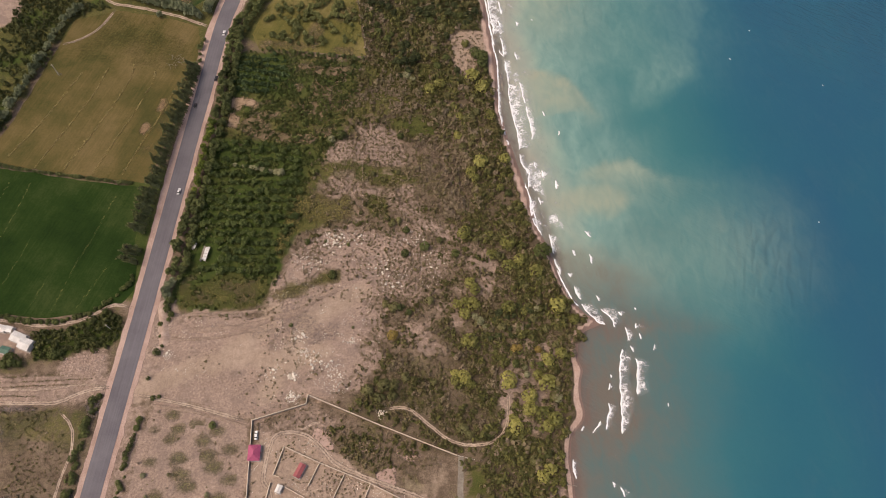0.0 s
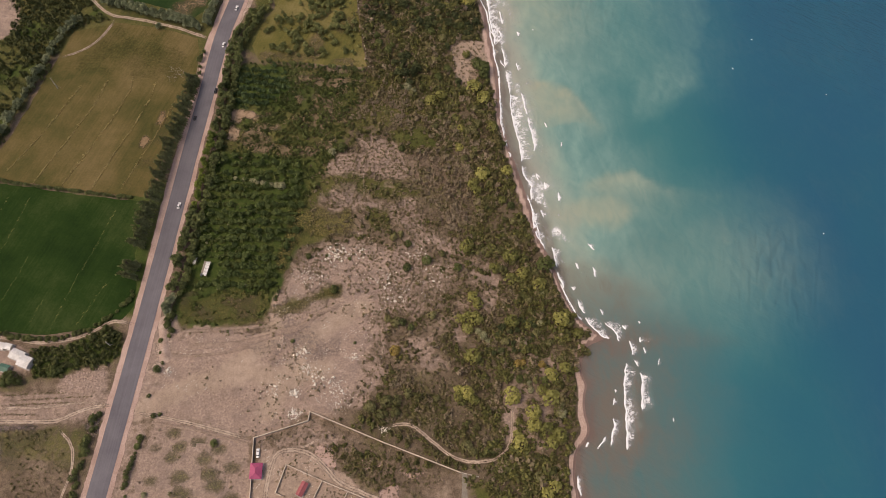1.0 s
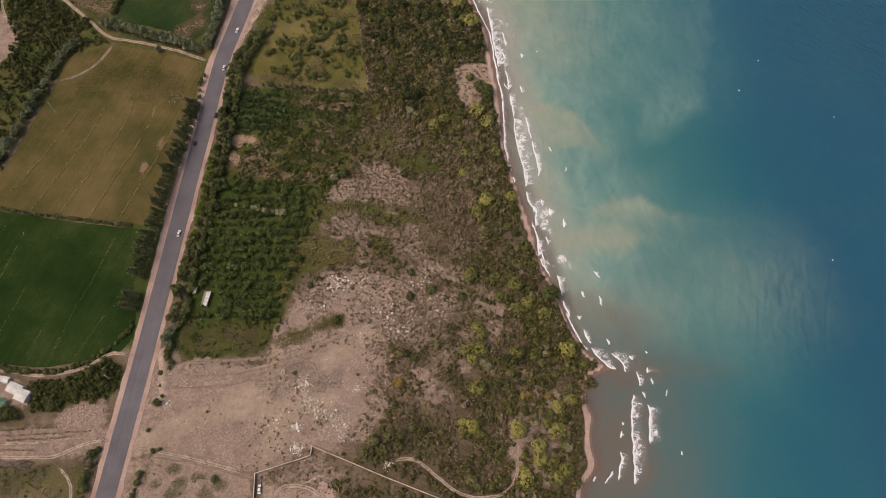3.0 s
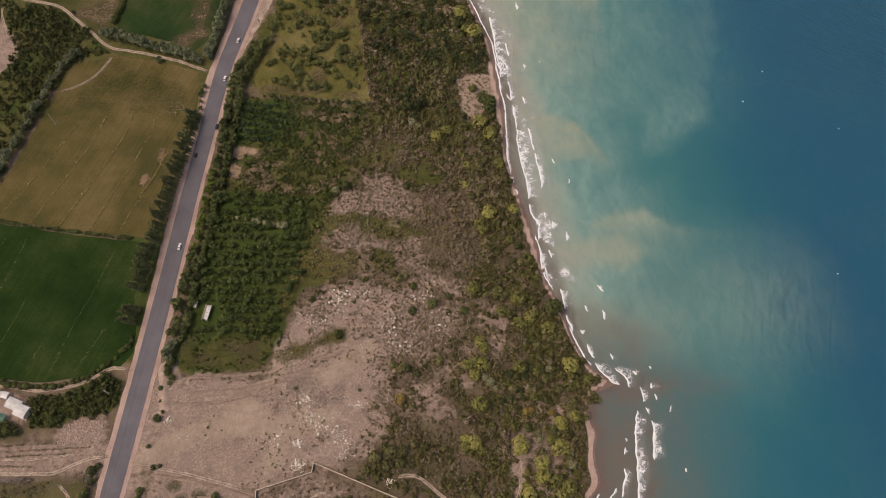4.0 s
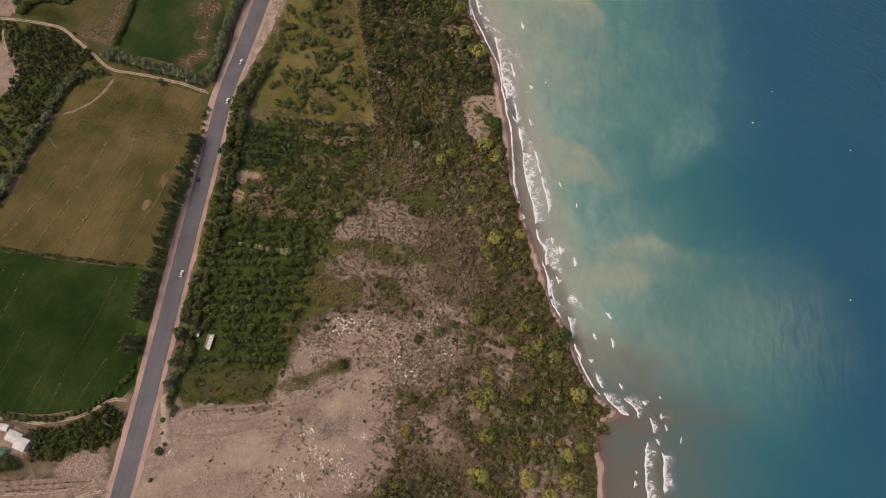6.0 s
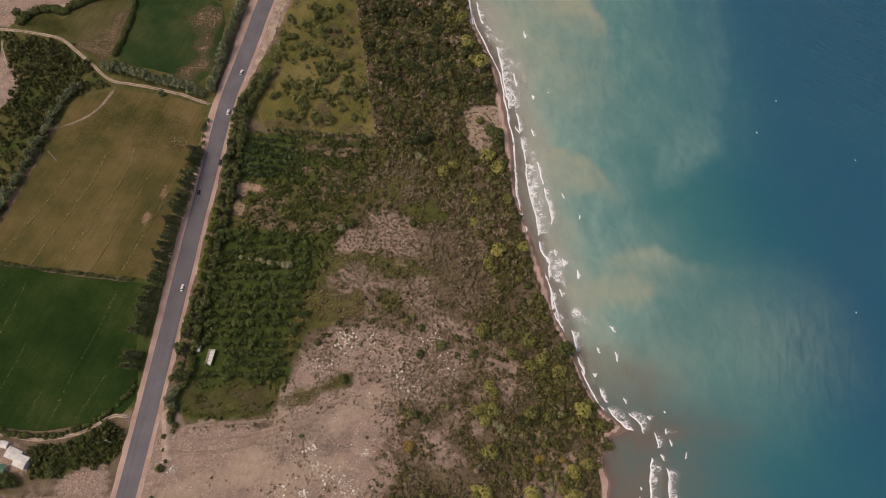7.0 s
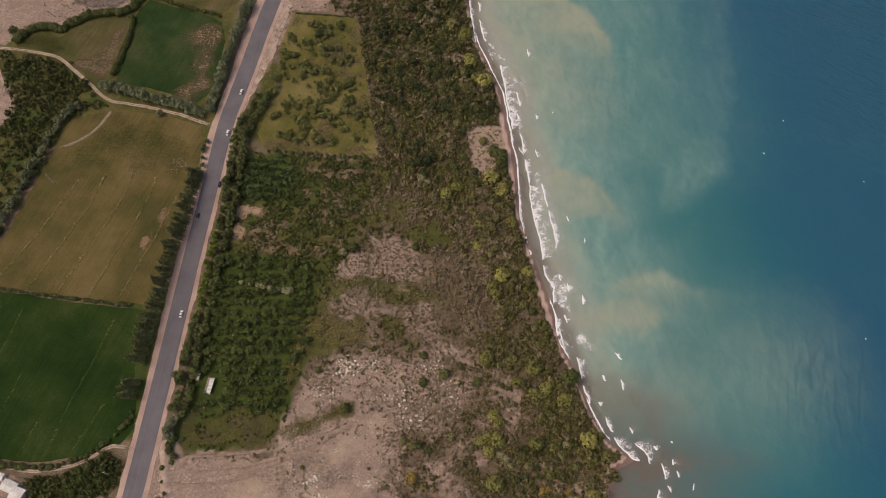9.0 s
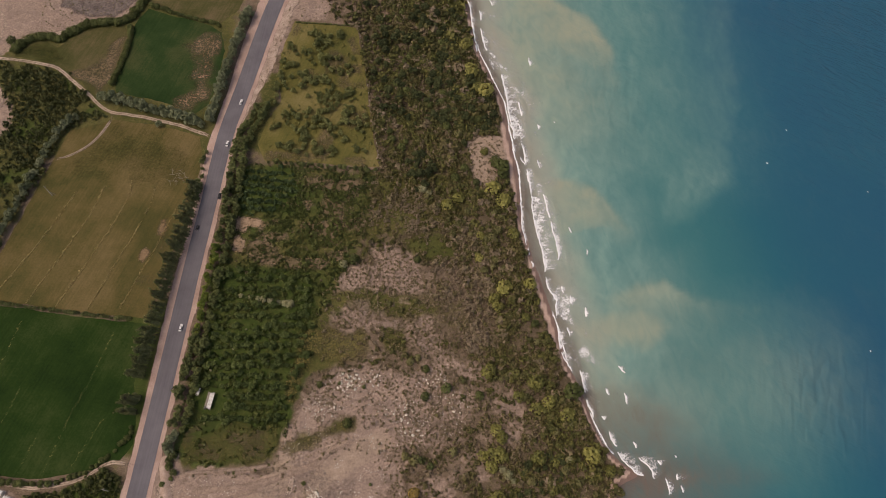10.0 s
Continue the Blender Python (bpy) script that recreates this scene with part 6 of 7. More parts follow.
# ------------------------------------------------------------- surf
# crest lines from north to south, and how far the wash trails behind them
SURF_FAR = [([(24.9, 487.5), (27.8, 480.9)], 5),
        ([(17.6, 477.2), (18.4, 466.2)], 3),
        ([(9.2, 486.9), (11.3, 470.3), (14.5, 443.6), (18.1, 425.6)], 2),
        ([(18.3, 459.7), (20.3, 446.5), (22.3, 437.6)], 3),
        ([(52.5, 433.7), (53.1, 424.9)], 2.5),
        ([(32.6, 418.5), (34.5, 406.8), (36.4, 391.2), (37.1, 383.5), (39.4, 370.9), (40.8, 362.1)], 7.5),
        ([(43.8, 394.6), (44.5, 388.9), (46, 381.3)], 3),
        ([(67.4, 377.4), (69.7, 376.5)], 0.8),
        ([(227.5, 376.3), (228.4, 374.9)], 0.8)]
SURF_NORTH = [([(43.9, 376.2), (44.6, 370.2)], 1.5),
        ([(56.7, 375.7), (57.4, 370.2)], 1.5),
        ([(38.8, 360), (40.3, 352.3)], 3),
        ([(45.2, 359.8), (46.3, 354.9), (47.3, 347.7), (48.3, 342)], 2.5),
        ([(209.4, 349.7), (210.9, 347.5)], 1),
        ([(44.2, 349), (47.1, 341)], 1.2),
        ([(55.1, 347.1), (56.4, 339)], 2.5),
        ([(272.6, 329.1), (274.1, 327.5)], 1),
        ([(48.3, 339.6), (49.9, 324.3), (50.1, 318.8)], 4),
        ([(58.2, 320.9), (60.1, 309.2), (61.8, 302.1)], 3.5),
        ([(72.9, 297.2), (74.9, 292)], 1.5)]
SURF_SAND = [([(50.1, 319.7), (50.6, 307.5), (51.8, 296.4), (54.5, 285.6), (56.3, 272.9), (56.8, 264.6)], 7.5),
        ([(42.8, 316.2), (43.3, 304.9), (43.9, 293.9), (46.2, 281), (48.9, 269.7), (49.8, 262.3)], 1.2),
        ([(62.1, 301.2), (63.3, 292.5), (64.5, 285.6), (65.4, 279.6), (65.5, 272.4)], 3),
        ([(83.6, 281.6), (83.7, 276)], 1),
        ([(66.3, 256.7), (67.1, 250.6)], 3),
        ([(57.1, 262.5), (58.6, 254.4), (62.3, 247.2), (64, 244.5)], 4),
        ([(71.5, 250.8), (71.9, 243.6)], 6)]
SURF_MIDDLE = [([(63.1, 248.5), (62.2, 234.5)], 3),
        ([(80.1, 243), (80.3, 235.2)], 2),
        ([(68.7, 229.7), (69.5, 223.2)], 4),
        ([(247.9, 219.2), (248.2, 217.5)], 0.8),
        ([(62.3, 228.7), (63.6, 217.3), (65.4, 209.8), (69.2, 202.5)], 4),
        ([(97.1, 207.1), (98.9, 203.4), (101.2, 201.6)], 3),
        ([(73.8, 203.4), (75.4, 195.4), (76.4, 188.9)], 4),
        ([(87.9, 193.2), (90, 188.2)], 2.5),
        ([(98.6, 190.6), (99.6, 185.3), (101.4, 183.2)], 3),
        ([(76.3, 187.1), (78.4, 181.1), (80.3, 174.9)], 2.5)]
SURF_REEF = [([(84.8, 177.1), (86.3, 173.7)], 2.5),
        ([(88, 169.2), (89.9, 162.4), (91.9, 159.1)], 3.5),
        ([(101.2, 163.4), (102.5, 158.7)], 2),
        ([(79.8, 171.4), (80.8, 165.6), (82.8, 160.5), (85.1, 155.5), (88.1, 151.6)], 3),
        ([(123.6, 155.9), (124.7, 154)], 1),
        ([(92.5, 157.4), (94.8, 153.1), (98.7, 148.6), (103.9, 144.5), (106.1, 143.9)], 4),
        ([(103.8, 155.1), (106.1, 151.1), (109.8, 148.2), (111.2, 142.4)], 4.5),
        ([(117.2, 144.2), (118.1, 139.4), (118.3, 134.3)], 3.5)]
SURF_CAPE = [([(114, 153.2), (116, 149.8)], 3),
        ([(123.8, 146.5), (123.7, 142.3)], 4),
        ([(124.9, 140.7), (125.7, 135.5)], 1.8),
        ([(133.8, 134.1), (133.2, 128.6)], 1.5),
        ([(119.1, 132.6), (121.3, 127.6)], 1.5),
        ([(114.3, 130.8), (113.1, 124), (111.9, 114.1), (111.4, 104.4), (111.2, 94.9), (110.8, 87.1), (110.8, 80.1)], 4.8),
        ([(122, 125), (122.6, 120.3), (122, 114.4), (121.2, 109.5), (121.1, 102.1)], 5),
        ([(106.1, 114.6), (106.2, 111.7)], 1.2),
        ([(137.6, 99.3), (137.9, 96.1)], 0.8)]
SURF_BAY = [([(105.4, 109.7), (104.7, 104.9)], 2),
        ([(104.1, 98.2), (104, 93.2), (103, 88.5), (101.3, 82.3)], 3.5),
        ([(99.5, 88.4), (97.1, 85.2), (94.2, 80.3)], 1.6),
        ([(89.6, 84.6), (87.4, 81.2)], 0.8),
        ([(81.9, 66.8), (82.1, 62.4), (83.6, 55.2)], 2.2),
        ([(102.7, 55.2), (103.6, 51.4)], 2),
        ([(107.4, 53), (109, 46.7)], 3)]


def foam_sheet(name, us, vs, line, cover, lift):
    """A thin sheet of foam along a line; v runs out to the lake."""
    u, v, f = sheet(us, vs)
    x, y = line(u, v)
    me = mesh_of(name, np.stack([x, y, WATER_Z + lift(u, v)], -1), f, M_FOAM, True)
    with_value(me, "cover", np.clip(cover(u, v), 0, 1))
    return new(name, me)


def breaker(crest_line, w, seed):
    """A crest that follows a line, with lacy wash behind it on the lake side."""
    p = np.array(smooth_line(crest_line, 0.8))
    w = w * 1.35 + 0.3 if w > 1 else w * 0.7
    run = np.concatenate([[0], np.cumsum(np.hypot(*np.diff(p, axis=0).T))])
    length = run[-1]
    d = np.gradient(p, axis=0)
    d /= np.hypot(d[:, 0], d[:, 1])[:, None] + 1e-9
    nx, ny = -d[:, 1], d[:, 0]
    turn = np.sign(nx.sum())
    nx, ny = nx * turn, ny * turn

    def line(u, v):
        bend = v + (grain(u + seed * 13.7, u * 0, 4.0, 5, 3) - 0.5) * 1.6
        return np.interp(u, run, p[:, 0]) + np.interp(u, run, nx) * bend, np.interp(u, run, p[:, 1]) + np.interp(u, run, ny) * bend

    def taper(u):
        return np.clip(np.minimum(u, length - u) / min(3.0, length * 0.4), 0, 1) ** 0.5

    def cover(u, v):
        wide = w * (0.45 + 1.1 * grain(u + seed * 7.1, u * 0, 7.0, 6, 2)) * taper(u) + 0.05
        crest = np.exp(-np.maximum(v - 0.45, 0) / 0.6) * (0.72 + 0.5 * grain(u + seed * 3.3, u * 0, 5.0, 8, 2)) * (0.78 if w < 2.9 else 1.0)
        wash = np.clip(1 - v / wide, 0, 1) ** 0.5 * 0.54
        return np.where(v < -0.05, 0, np.maximum(crest, wash)) * taper(u)
    vs = np.concatenate([[-0.25, 0.0, 0.2, 0.45], np.linspace(0.8, w * 1.5 + 0.6, max(4, int(w * 1.6)))])
    ob = foam_sheet("breaking_wave", np.linspace(0, length, max(6, int(length / 0.6))), vs, line, cover, lambda u, v: 0.06 + 0.5 * np.exp(-np.maximum(v, 0) / 0.8) * step(-0.25, 0.1, v) * taper(u))
    tagged(ob, "white foaming breaker rolling in on the lake shore", "wave", "breaking waves")


for k, (crest_line, w) in enumerate(SURF_FAR + SURF_NORTH + SURF_SAND + SURF_MIDDLE + SURF_REEF + SURF_CAPE + SURF_BAY):
    breaker(crest_line, w, k + 1)


def swash_cover(u, v):
    reach = 0.1 + 1.3 * grain(u, u * 0, 9, 61, 3)
    where = step(0.44, 0.60, grain(u, u * 0, 24, 62, 2)) * step(138, 152, u)
    return np.where(v < reach - 0.6, 0, np.exp(-np.maximum(v - reach, 0) / 0.6)) * where * 0.85


ob = foam_sheet("swash_foam", np.arange(5, 560, 0.8), np.arange(-1.0, 5.5, 0.45), lambda u, v: (shore(u) + v + 0.2, u), swash_cover, lambda u, v: 0.05 + 0 * u)
tagged(ob, "thin lacy white foam along the waterline", "foam", kind="stuff")


def drift_cover(u, v):
    return 0.42 * step(0.50, 0.70, grain(u * 0.8, v * 1.4, 10, 65, 3)) * step(30, 10, v) * step(1.5, 5, v) * step(140, 200, u)


ob = foam_sheet("drift_foam", np.arange(15, 540, 1.0), np.arange(1, 31, 1.0), lambda u, v: (shore(u) + v, u), drift_cover, lambda u, v: 0.03 + 0 * u)
tagged(ob, "loose white foam streaks drifting behind the breakers", "foam", kind="stuff")


# ------------------------------------------------------------- walls and buildings
PANEL = join_bm(box_bm(2.46, 0.18, 1.5, (0, 0, 0.75), 0.03), box_bm(2.5, 0.46, 0.12, (0, 0, 1.56), 0.03))
PANEL_ME = bpy.data.meshes.new("panel")
PANEL.to_mesh(PANEL_ME)
PANEL_ME.materials.append(M_ADOBE)
POST = join_bm(box_bm(0.34, 0.34, 1.85, (0, 0, 0.925), 0.03), box_bm(0.44, 0.44, 0.1, (0, 0, 1.9), 0.02))
POST_ME = bpy.data.meshes.new("post")
POST.to_mesh(POST_ME)
POST_ME.materials.append(M_ADOBE)


def wall(name, line, label, high=1.0):
    """A yard wall of block panels between posts, on a footing."""
    root = new(name)
    tagged(root, label, "wall", kind="structure")
    for (ax, ay), (bx, by) in zip(line, line[1:]):
        n = max(1, round(math.hypot(bx - ax, by - ay) / 2.6))
        turn = math.degrees(math.atan2(by - ay, bx - ax))
        size = math.hypot(bx - ax, by - ay) / n
        foot = box_bm(size * n, 0.4, 0.5, (0, 0, 0.0), 0.03)
        ob = part("footing", foot, M_CONCRETE, root)
        mid = ((ax + bx) / 2, (ay + by) / 2)
        ob.matrix_basis = pose(*mid, float(ground_z(*mid)), 0, 0, turn)
        for k in range(n):
            t = (k + 0.5) / n
            x, y = ax + (bx - ax) * t, ay + (by - ay) * t
            p = new("panel", PANEL_ME)
            p.parent = root
            p.matrix_basis = pose(x, y, float(ground_z(x, y)) + 0.1, 0, 0, turn) @ Matrix.Diagonal((size / 2.6, 1, high, 1))
            q = new("post", POST_ME)
            q.parent = root
            x, y = ax + (bx - ax) * k / n, ay + (by - ay) * k / n
            q.matrix_basis = pose(x, y, float(ground_z(x, y)) + 0.1, 0, 0, turn) @ Matrix.Diagonal((1, 1, high, 1))


wall("wall_outer", [(-92, 10), (-91.5, 42), (-94, 81.5), (-65.5, 91.5), (-65, 96.5), (-24, 81), (16, 67), (19, 66)], "long pale block wall round dry yards")
wall("wall_yards", [(-75, 68), (-55, 60), (-41, 55), (-27, 50), (-13, 44), (0, 38)], "pale block wall along small yards", 0.9)
for k, (a, b) in enumerate([((-75, 68), (-79, 53)), ((-55, 60), (-60, 48)), ((-41, 55), (-47, 40)), ((-27, 50), (-31, 38)), ((-72, 47), (-55, 39)), ((-80, 49), (-82, 36)), ((-79, 53), (-75.5, 52))]):
    wall("wall_cross_" + "abcdefg"[k], [a, b], "low pale block wall between yards", 0.75)


def slope_pose(run, rise, side):
    return Matrix.Rotation(0 if side > 0 else math.pi, 4, "Z") @ Matrix.Rotation(-math.atan2(rise, run), 4, "X")


def house(name, x, y, turn, length, width, high, rise, walls, roofing, label, roof_label, hip=False):
    root = new(name)
    root.matrix_basis = pose(x, y, float(ground_z(x, y)) + 0.05, 0, 0, turn)
    tagged(root, label, "house")
    part("wall", join_bm(box_bm(length, width, high + 0.4, (0, 0, high / 2 - 0.2), 0.04)), walls, root)
    part("plinth", box_bm(length + 1.4, width + 1.4, 0.34, (0, 0, 0.0), 0.03), M_CONCRETE, root, "pale concrete apron")
    if hip:
        bm = bmesh.new()
        a, b = length / 2 + 0.5, width / 2 + 0.5
        e = max(0.0, a - b) + 0.25
        low = [bm.verts.new((sx * a, sy * b, high)) for sx, sy in ((-1, -1), (1, -1), (1, 1), (-1, 1))]
        top = [bm.verts.new((-e, 0, high + rise)), bm.verts.new((e, 0, high + rise))]
        for f in ((low[0], low[1], top[1], top[0]), (low[1], low[2], top[1]), (low[2], low[3], top[0], top[1]), (low[3], low[0], top[0]), tuple(reversed(low))):
            bm.faces.new(f)
        roof = part("roof", bm, roofing, root, roof_label)
        for sx, sy in ((-1, -1), (1, -1), (1, 1), (-1, 1)):
            p, q = Vector((sx * a, sy * b, high)), Vector((sx * e, 0, high + rise))
            bar = box_bm(0.16, 0.16, (q - p).length, (0, 0, 0))
            bmesh.ops.transform(bar, matrix=Matrix.Translation((p + q) / 2 + Vector((0, 0, 0.04))) @ (q - p).to_track_quat("Z", "Y").to_matrix().to_4x4(), verts=bar.verts)
            part("hip_cap", bar, roofing, roof)
        part("ridge_cap", box_bm(2 * e + 0.2, 0.2, 0.14, (0, 0, high + rise + 0.03)), roofing, roof)
    else:
        for side in (1, -1):
            slope = math.hypot(width / 2, rise) + 0.35
            m = Matrix.Translation((0, 0, high + rise + 0.05)) @ slope_pose(width / 2, rise, side)
            bm = box_bm(length + 0.7, slope, 0.08, (0, slope / 2, 0), 0.01)
            bmesh.ops.transform(bm, matrix=m, verts=bm.verts)
            ob = part("roof_slope", bm, roofing, root, roof_label)
            seams = max(3, int(length / 1.2))
            for k in range(seams + 1):
                bm = box_bm(0.09, slope, 0.07, (-(length + 0.6) / 2 + (length + 0.6) * k / seams, slope / 2, 0.07))
                bmesh.ops.transform(bm, matrix=m, verts=bm.verts)
                part("seam", bm, roofing, ob)
        part("ridge_cap", box_bm(length + 0.7, 0.3, 0.1, (0, 0, high + rise + 0.13)), roofing, root)
        for sx in (-1, 1):
            bm = bmesh.new()
            f = bm.faces.new([bm.verts.new((sx * (length / 2 - 0.02), -width / 2, high)), bm.verts.new((sx * (length / 2 - 0.02), width / 2, high)), bm.verts.new((sx * (length / 2 - 0.02), 0, high + rise))])
            ext = bmesh.ops.extrude_face_region(bm, geom=[f])["geom"]
            bmesh.ops.translate(bm, vec=(-sx * 0.2, 0, 0), verts=[g for g in ext if isinstance(g, bmesh.types.BMVert)])
            part("gable", bm, walls, root)
    door = part("door", box_bm(0.95, 0.08, 2.0, (-length * 0.18, -width / 2 - 0.03, 1.0), 0.01), M_DARKWOOD, root, "dark wooden door")
    part("door_handle", box_bm(0.04, 0.06, 0.14, (-length * 0.18 + 0.36, -width / 2 - 0.09, 1.05)), M_STEEL, door)
    for px in (length * 0.22, ):
        win = part("window", box_bm(1.2, 0.08, 1.1, (px, -width / 2 - 0.03, 1.5), 0.01), M_WOOD, root)
        part("pane", box_bm(1.0, 0.04, 0.9, (px, -width / 2 - 0.07, 1.5)), M_GLASS, win)
    return root


house("pink_roof_house", -90.2, 64, 92, 7.4, 5.6, 2.8, 1.9, M_PLASTER, M_PINK, "small whitewashed house with a magenta hipped roof", "magenta sheet-metal hipped roof", True)
house("red_roof_shed", -65, 55.5, 66, 7.0, 3.2, 2.4, 0.9, M_ADOBE, M_RED, "small block shed with a dull red gable roof", "dull red sheet-metal roof")
house("farm_house", -231.8, 123.6, -20, 7.6, 5.2, 2.9, 0.7, M_PLASTER, M_WHITE_ROOF, "whitewashed farm house with a low white roof", "white sheet-metal roof")
house("farm_barn", -226.6, 119.9, -20, 6.4, 6.0, 3.4, 0.6, M_PLASTER, M_WHITE_ROOF, "whitewashed barn with a low white roof", "white sheet-metal roof")
house("farm_outhouse", -238.6, 128.6, -12, 3.6, 3.0, 2.3, 0.4, M_PLASTER, M_WHITE_ROOF, "tiny whitewashed outhouse with a pale roof", "pale sheet-metal roof")
house("farm_store", -243, 129, -12, 4.2, 3.4, 2.3, 0.4, M_PLASTER, M_WHITE_ROOF, "small whitewashed store with a pale roof", "pale sheet-metal roof")
house("green_roof_shed", -237.2, 116.2, -14, 5, 3.6, 2.3, 0.8, M_ADOBE, M_GREEN_ROOF, "small shed with a green sheet roof", "green sheet-metal roof")
house("white_hut", -75, 46, 70, 3.6, 2.4, 2.1, 0.5, M_PLASTER, M_WHITE_ROOF, "tiny white hut inside a walled yard", "white sheet-metal roof")


def shelter(x, y, turn, length, width, label):
    """A half-roofed field hut: posts, beams, and worn white sheets with gaps."""
    root = new("field_hut")
    root.matrix_basis = pose(x, y, float(ground_z(x, y)), 0, 0, turn)
    tagged(root, label, "hut")
    for sx in (-1, -0.33, 0.33, 1):
        for sy in (-1, 1):
            part("post", cyl_bm(0.09, 0.08, 2.6, (sx * length / 2, sy * width / 2, -0.2), 8), M_WOOD, root)
    for sy in (-1, 1):
        part("beam", box_bm(length + 0.6, 0.14, 0.16, (0, sy * width / 2, 2.44)), M_WOOD, root)
    part("back_wall", box_bm(length, 0.12, 2.1, (0, width / 2 - 0.1, 1.05), 0.02), M_PLASTER, root)
    for k, sy in enumerate((-0.33, 0.0, 0.33)):
        part("roof_sheet", box_bm(length * (1.0 - 0.10 * k), width * 0.345, 0.05, (0.2 * k, sy * width, 2.56 + 0.06 * k), 0.01, radians(0.8 * k - 0.6)), M_DULL if k == 2 else M_WHITE_ROOF, root)
    for k in range(5):
        part("batten", box_bm(0.12, width + 0.5, 0.1, (-length / 2 + 0.4 + k * (length - 0.8) / 4, 0, 2.66)), M_WOOD, root)
    return root


shelter(-135.4, 180, 82, 9.5, 3.6, "open field hut with worn white roof sheets")
shelter(-142.6, 185, 80, 4.0, 1.8, "small pale roofed shelter under the trees")


# ------------------------------------------------------------- vehicles, poles and small things
def car(x, y, heading, paint, label, length=4.5):
    root = new("car")
    root.matrix_basis = pose(x, y, float(ground_z(x, y)) + (0.32 if x < -140 else 0.22), 0, 0, heading)
    tagged(root, label, "car", "cars on the road")
    bm = box_bm(1.76, length, 0.62, (0, 0, 0.62), 0.16)
    for v in bm.verts:
        if v.co.z > 0.7 and abs(v.co.y) > length * 0.42:
            v.co.z -= 0.1
    part("body", bm, paint, root)
    cab = box_bm(1.58, length * 0.56, 0.5, (0, -0.15, 1.14), 0.05)
    for v in cab.verts:
        if v.co.z > 1.2:
            v.co.y = (v.co.y + 0.15) * 0.72 - 0.2
            v.co.x *= 0.86
    part("window_band", cab, M_GLASS, root, "dark car windows")
    part("roof_panel", box_bm(1.3, length * 0.38, 0.05, (0, -0.2, 1.40), 0.02), paint, root)
    for sx in (-1, 1):
        for sy in (-0.31, 0.30):
            turn = Matrix.Rotation(math.pi / 2, 3, "Y")
            tyre = part("tyre", cyl_bm(0.32, 0.32, 0.22, (sx * 0.80 - 0.11, sy * length, 0.32), 14, turn), M_RUBBER, root)
            part("rim", cyl_bm(0.2, 0.2, 0.24, (sx * 0.80 - 0.12, sy * length, 0.32), 10, turn), M_STEEL, tyre)
        part("headlight", box_bm(0.36, 0.1, 0.16, (sx * 0.62, length / 2 - 0.03, 0.70), 0.02), M_LIGHT, root)
        part("tail_light", box_bm(0.3, 0.1, 0.16, (sx * 0.64, -length / 2 + 0.03, 0.74), 0.02), M_RED, root)
    return root


car(-159.2, 223, -6, M_CAR_WHITE, "white saloon car driving on the asphalt road")
car(-146.2, 386, -9, M_CAR_WHITE, "white saloon car driving on the asphalt road")
car(-150.6, 352, -5, M_CAR_WHITE, "white saloon car driving on the asphalt road")
car(-149.9, 312, -4, M_CAR_DARK, "dark saloon car parked on the gravel shoulder")
car(-160.2, 289, 176, M_CAR_DARK, "dark saloon car driving on the asphalt road", 3.6)
car(-90.8, 73.5, 4, M_CAR_WHITE, "white van parked beside the yard wall", 4.9)


def utility_pole(x, y, high):
    root = new("utility_pole")
    root.matrix_basis = pose(x, y, float(ground_z(x, y)) - 0.1, 0, 0, 25)
    tagged(root, "pale wooden utility pole with a crossarm", "utility pole", "utility poles")
    part("pole", cyl_bm(0.26, 0.17, high, (0, 0, -0.4), 10), M_PLASTER, root)
    arm = part("crossarm", box_bm(2.0, 0.14, 0.14, (0, 0.12, high - 1.0), 0.02), M_WOOD, root)
    for k in (-0.85, 0.0, 0.85):
        part("insulator", cyl_bm(0.07, 0.05, 0.22, (k, 0.12, high - 0.93), 8), M_LIGHT, arm)
    part("brace", cyl_bm(0.12, 0.1, high * 0.55, (1.9, 0, -0.3), 8, Euler((0, radians(-19), 0)).to_matrix()), M_CONCRETE, root)


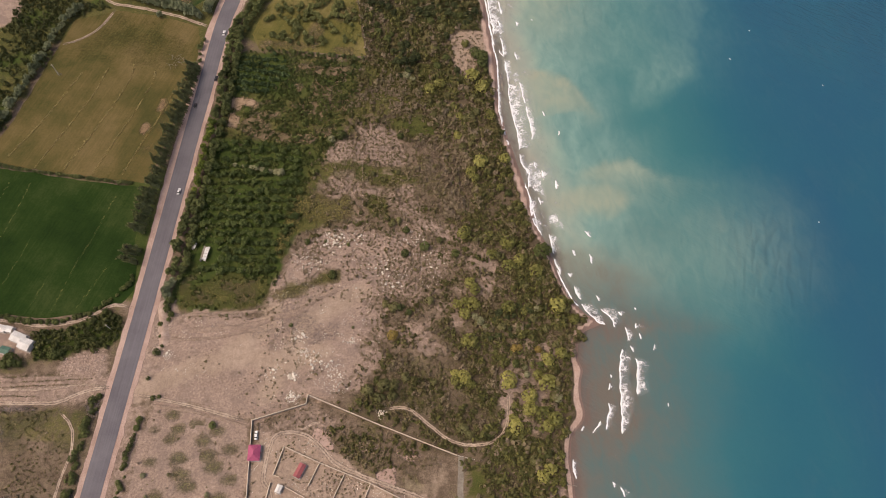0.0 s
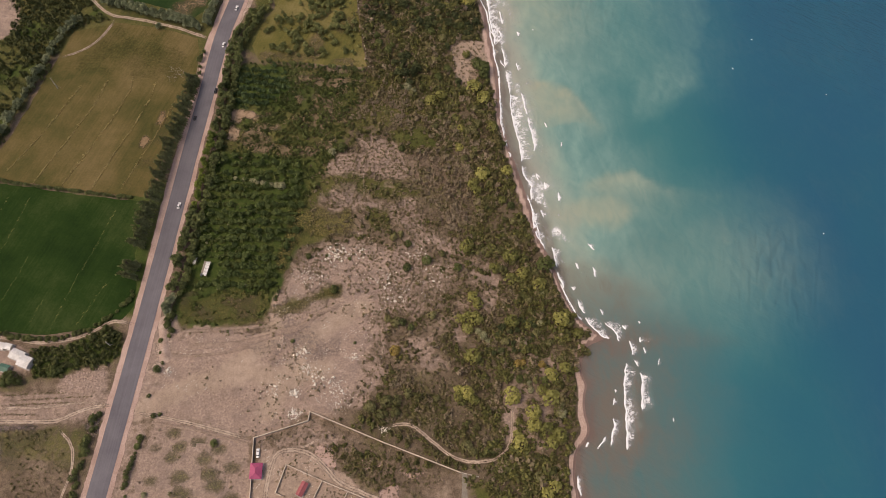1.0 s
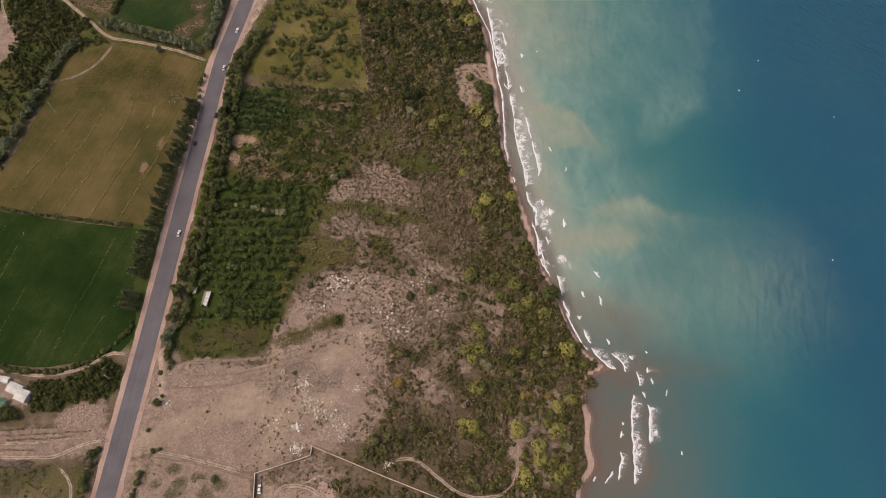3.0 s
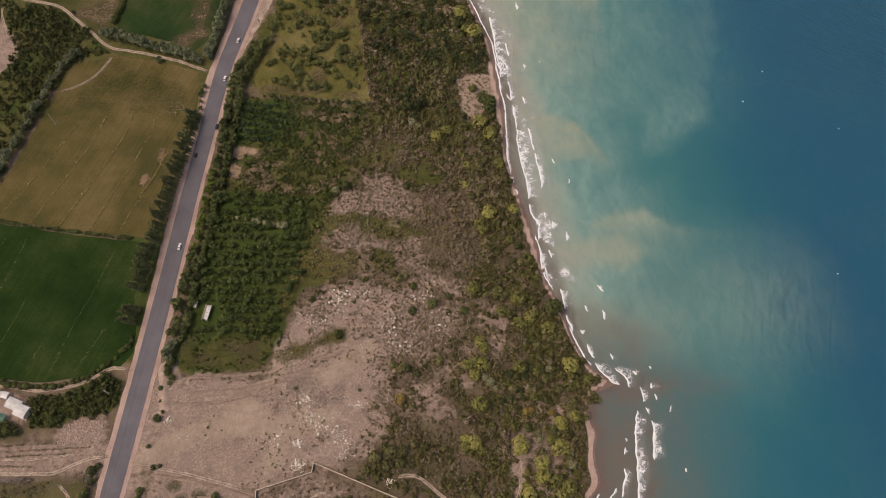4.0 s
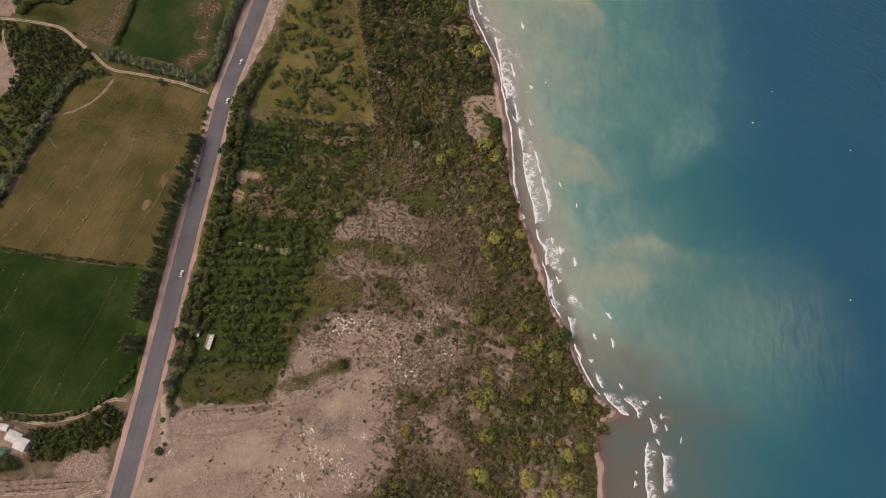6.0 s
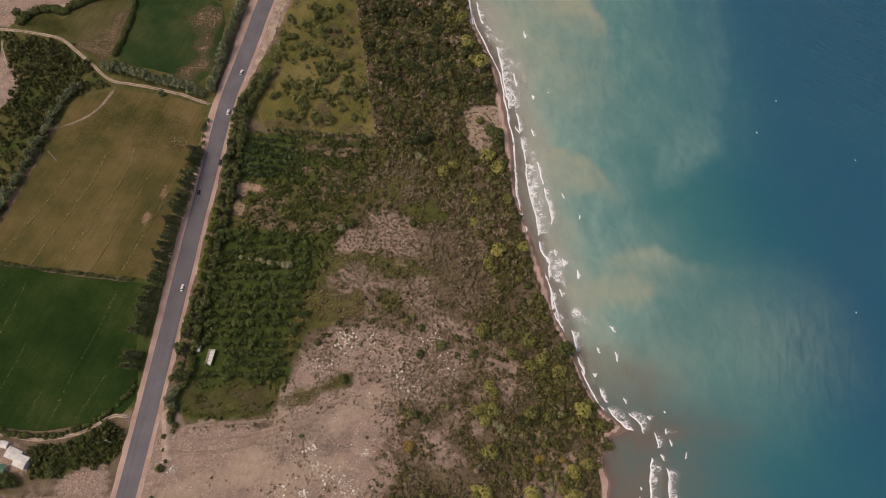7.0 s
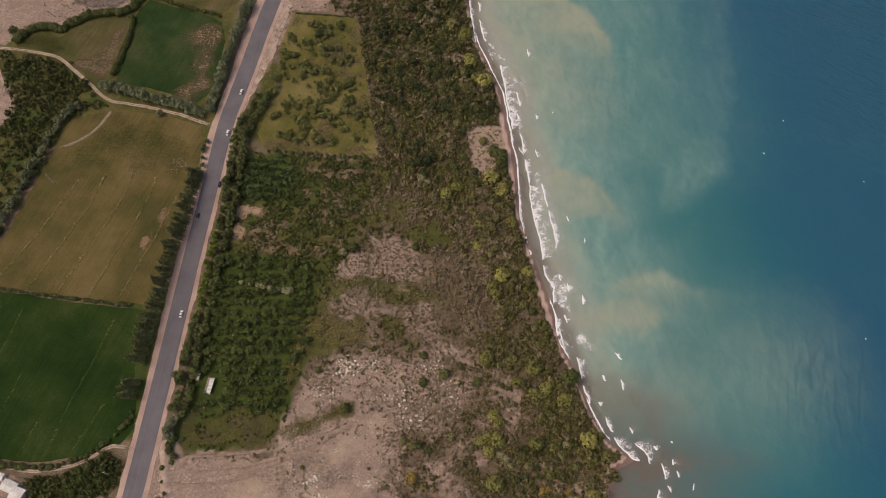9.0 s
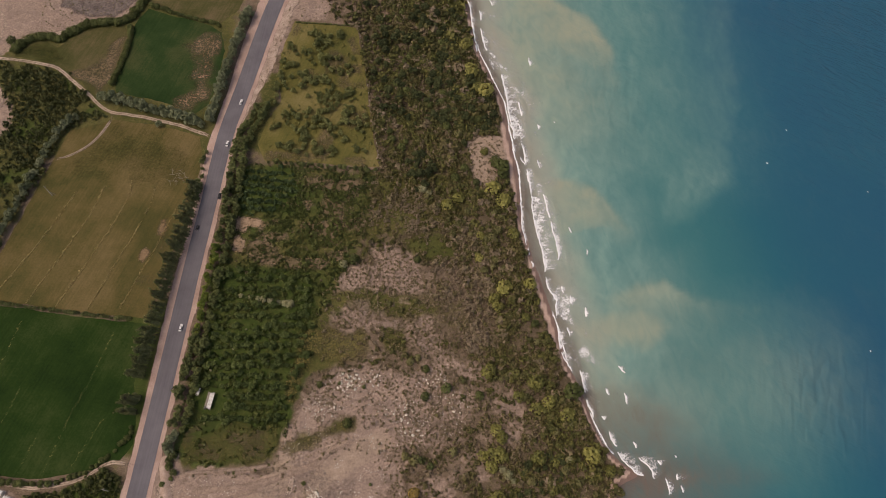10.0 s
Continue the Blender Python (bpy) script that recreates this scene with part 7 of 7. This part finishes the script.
utility_pole(-256, 310, 12)
utility_pole(-182, 131, 9)

root = new("brush_pile")
root.matrix_basis = pose(-179, 326, 0.1)
tagged(root, "heap of cut pale dry branches on the field", "brush pile")
for k in range(26):
    turn = Euler((radians(rng.uniform(70, 100)), 0, rng.uniform(0, 6.28))).to_matrix()
    part("branch", cyl_bm(0.09, 0.04, rng.uniform(2.0, 4.5), (rng.uniform(-4.5, 4.5), rng.uniform(-4, 4), rng.uniform(0.15, 0.6)), 5, turn), M_WOOD, root)

root = new("rail_fence")
root.matrix_basis = pose(24, 65, float(ground_z(24, 65)) + 0.02, 0, 0, -12)
tagged(root, "short white post-and-rail fence at the wall's end", "fence")
for k in range(8):
    part("post", box_bm(0.3, 0.3, 1.4, (-4.6 + k * 1.3, 0, 0.5), 0.02), M_PLASTER, root)
part("rail", box_bm(9.6, 0.14, 0.16, (0, 0, 1.05), 0.02), M_PLASTER, root)

root = new("plank_groyne")
root.matrix_basis = pose(79, 52.5, -0.9, 0, 0, -8)
tagged(root, "short weathered plank groyne running into the water", "groyne")
for k in range(6):
    part("pile", cyl_bm(0.16, 0.14, 2.0, (-4 + k * 1.7, 0, -1.2), 8), M_WOOD, root)
part("plank", box_bm(9.4, 0.2, 0.5, (0.2, 0.2, 0.45), 0.03), M_WOOD, root)


# ------------------------------------------------------------- orchard fence and low wall
root = new("wire_fence")
tagged(root, "line of pale wooden fence posts beside orchard grass", "fence")
POLE = cyl_bm(0.13, 0.11, 1.7, (0, 0, 0), 7)
POLE_ME = bpy.data.meshes.new("post")
POLE.to_mesh(POLE_ME)
POLE_ME.materials.append(M_PLASTER)
fence_line = smooth_line([(-71, 456), (-65, 430), (-57, 381), (-48, 337)], 3.0)
for x, y in fence_line:
    p = new("post", POLE_ME)
    p.parent = root
    p.matrix_basis = pose(x, y, float(ground_z(x, y)) - 0.2)
dark_bushes.row([(-117, 459), (-95, 458), (-72, 457)], 1.3, 0.6, 0.3, 0.25)
dark_bushes.plant(-314, 433, 2.6)
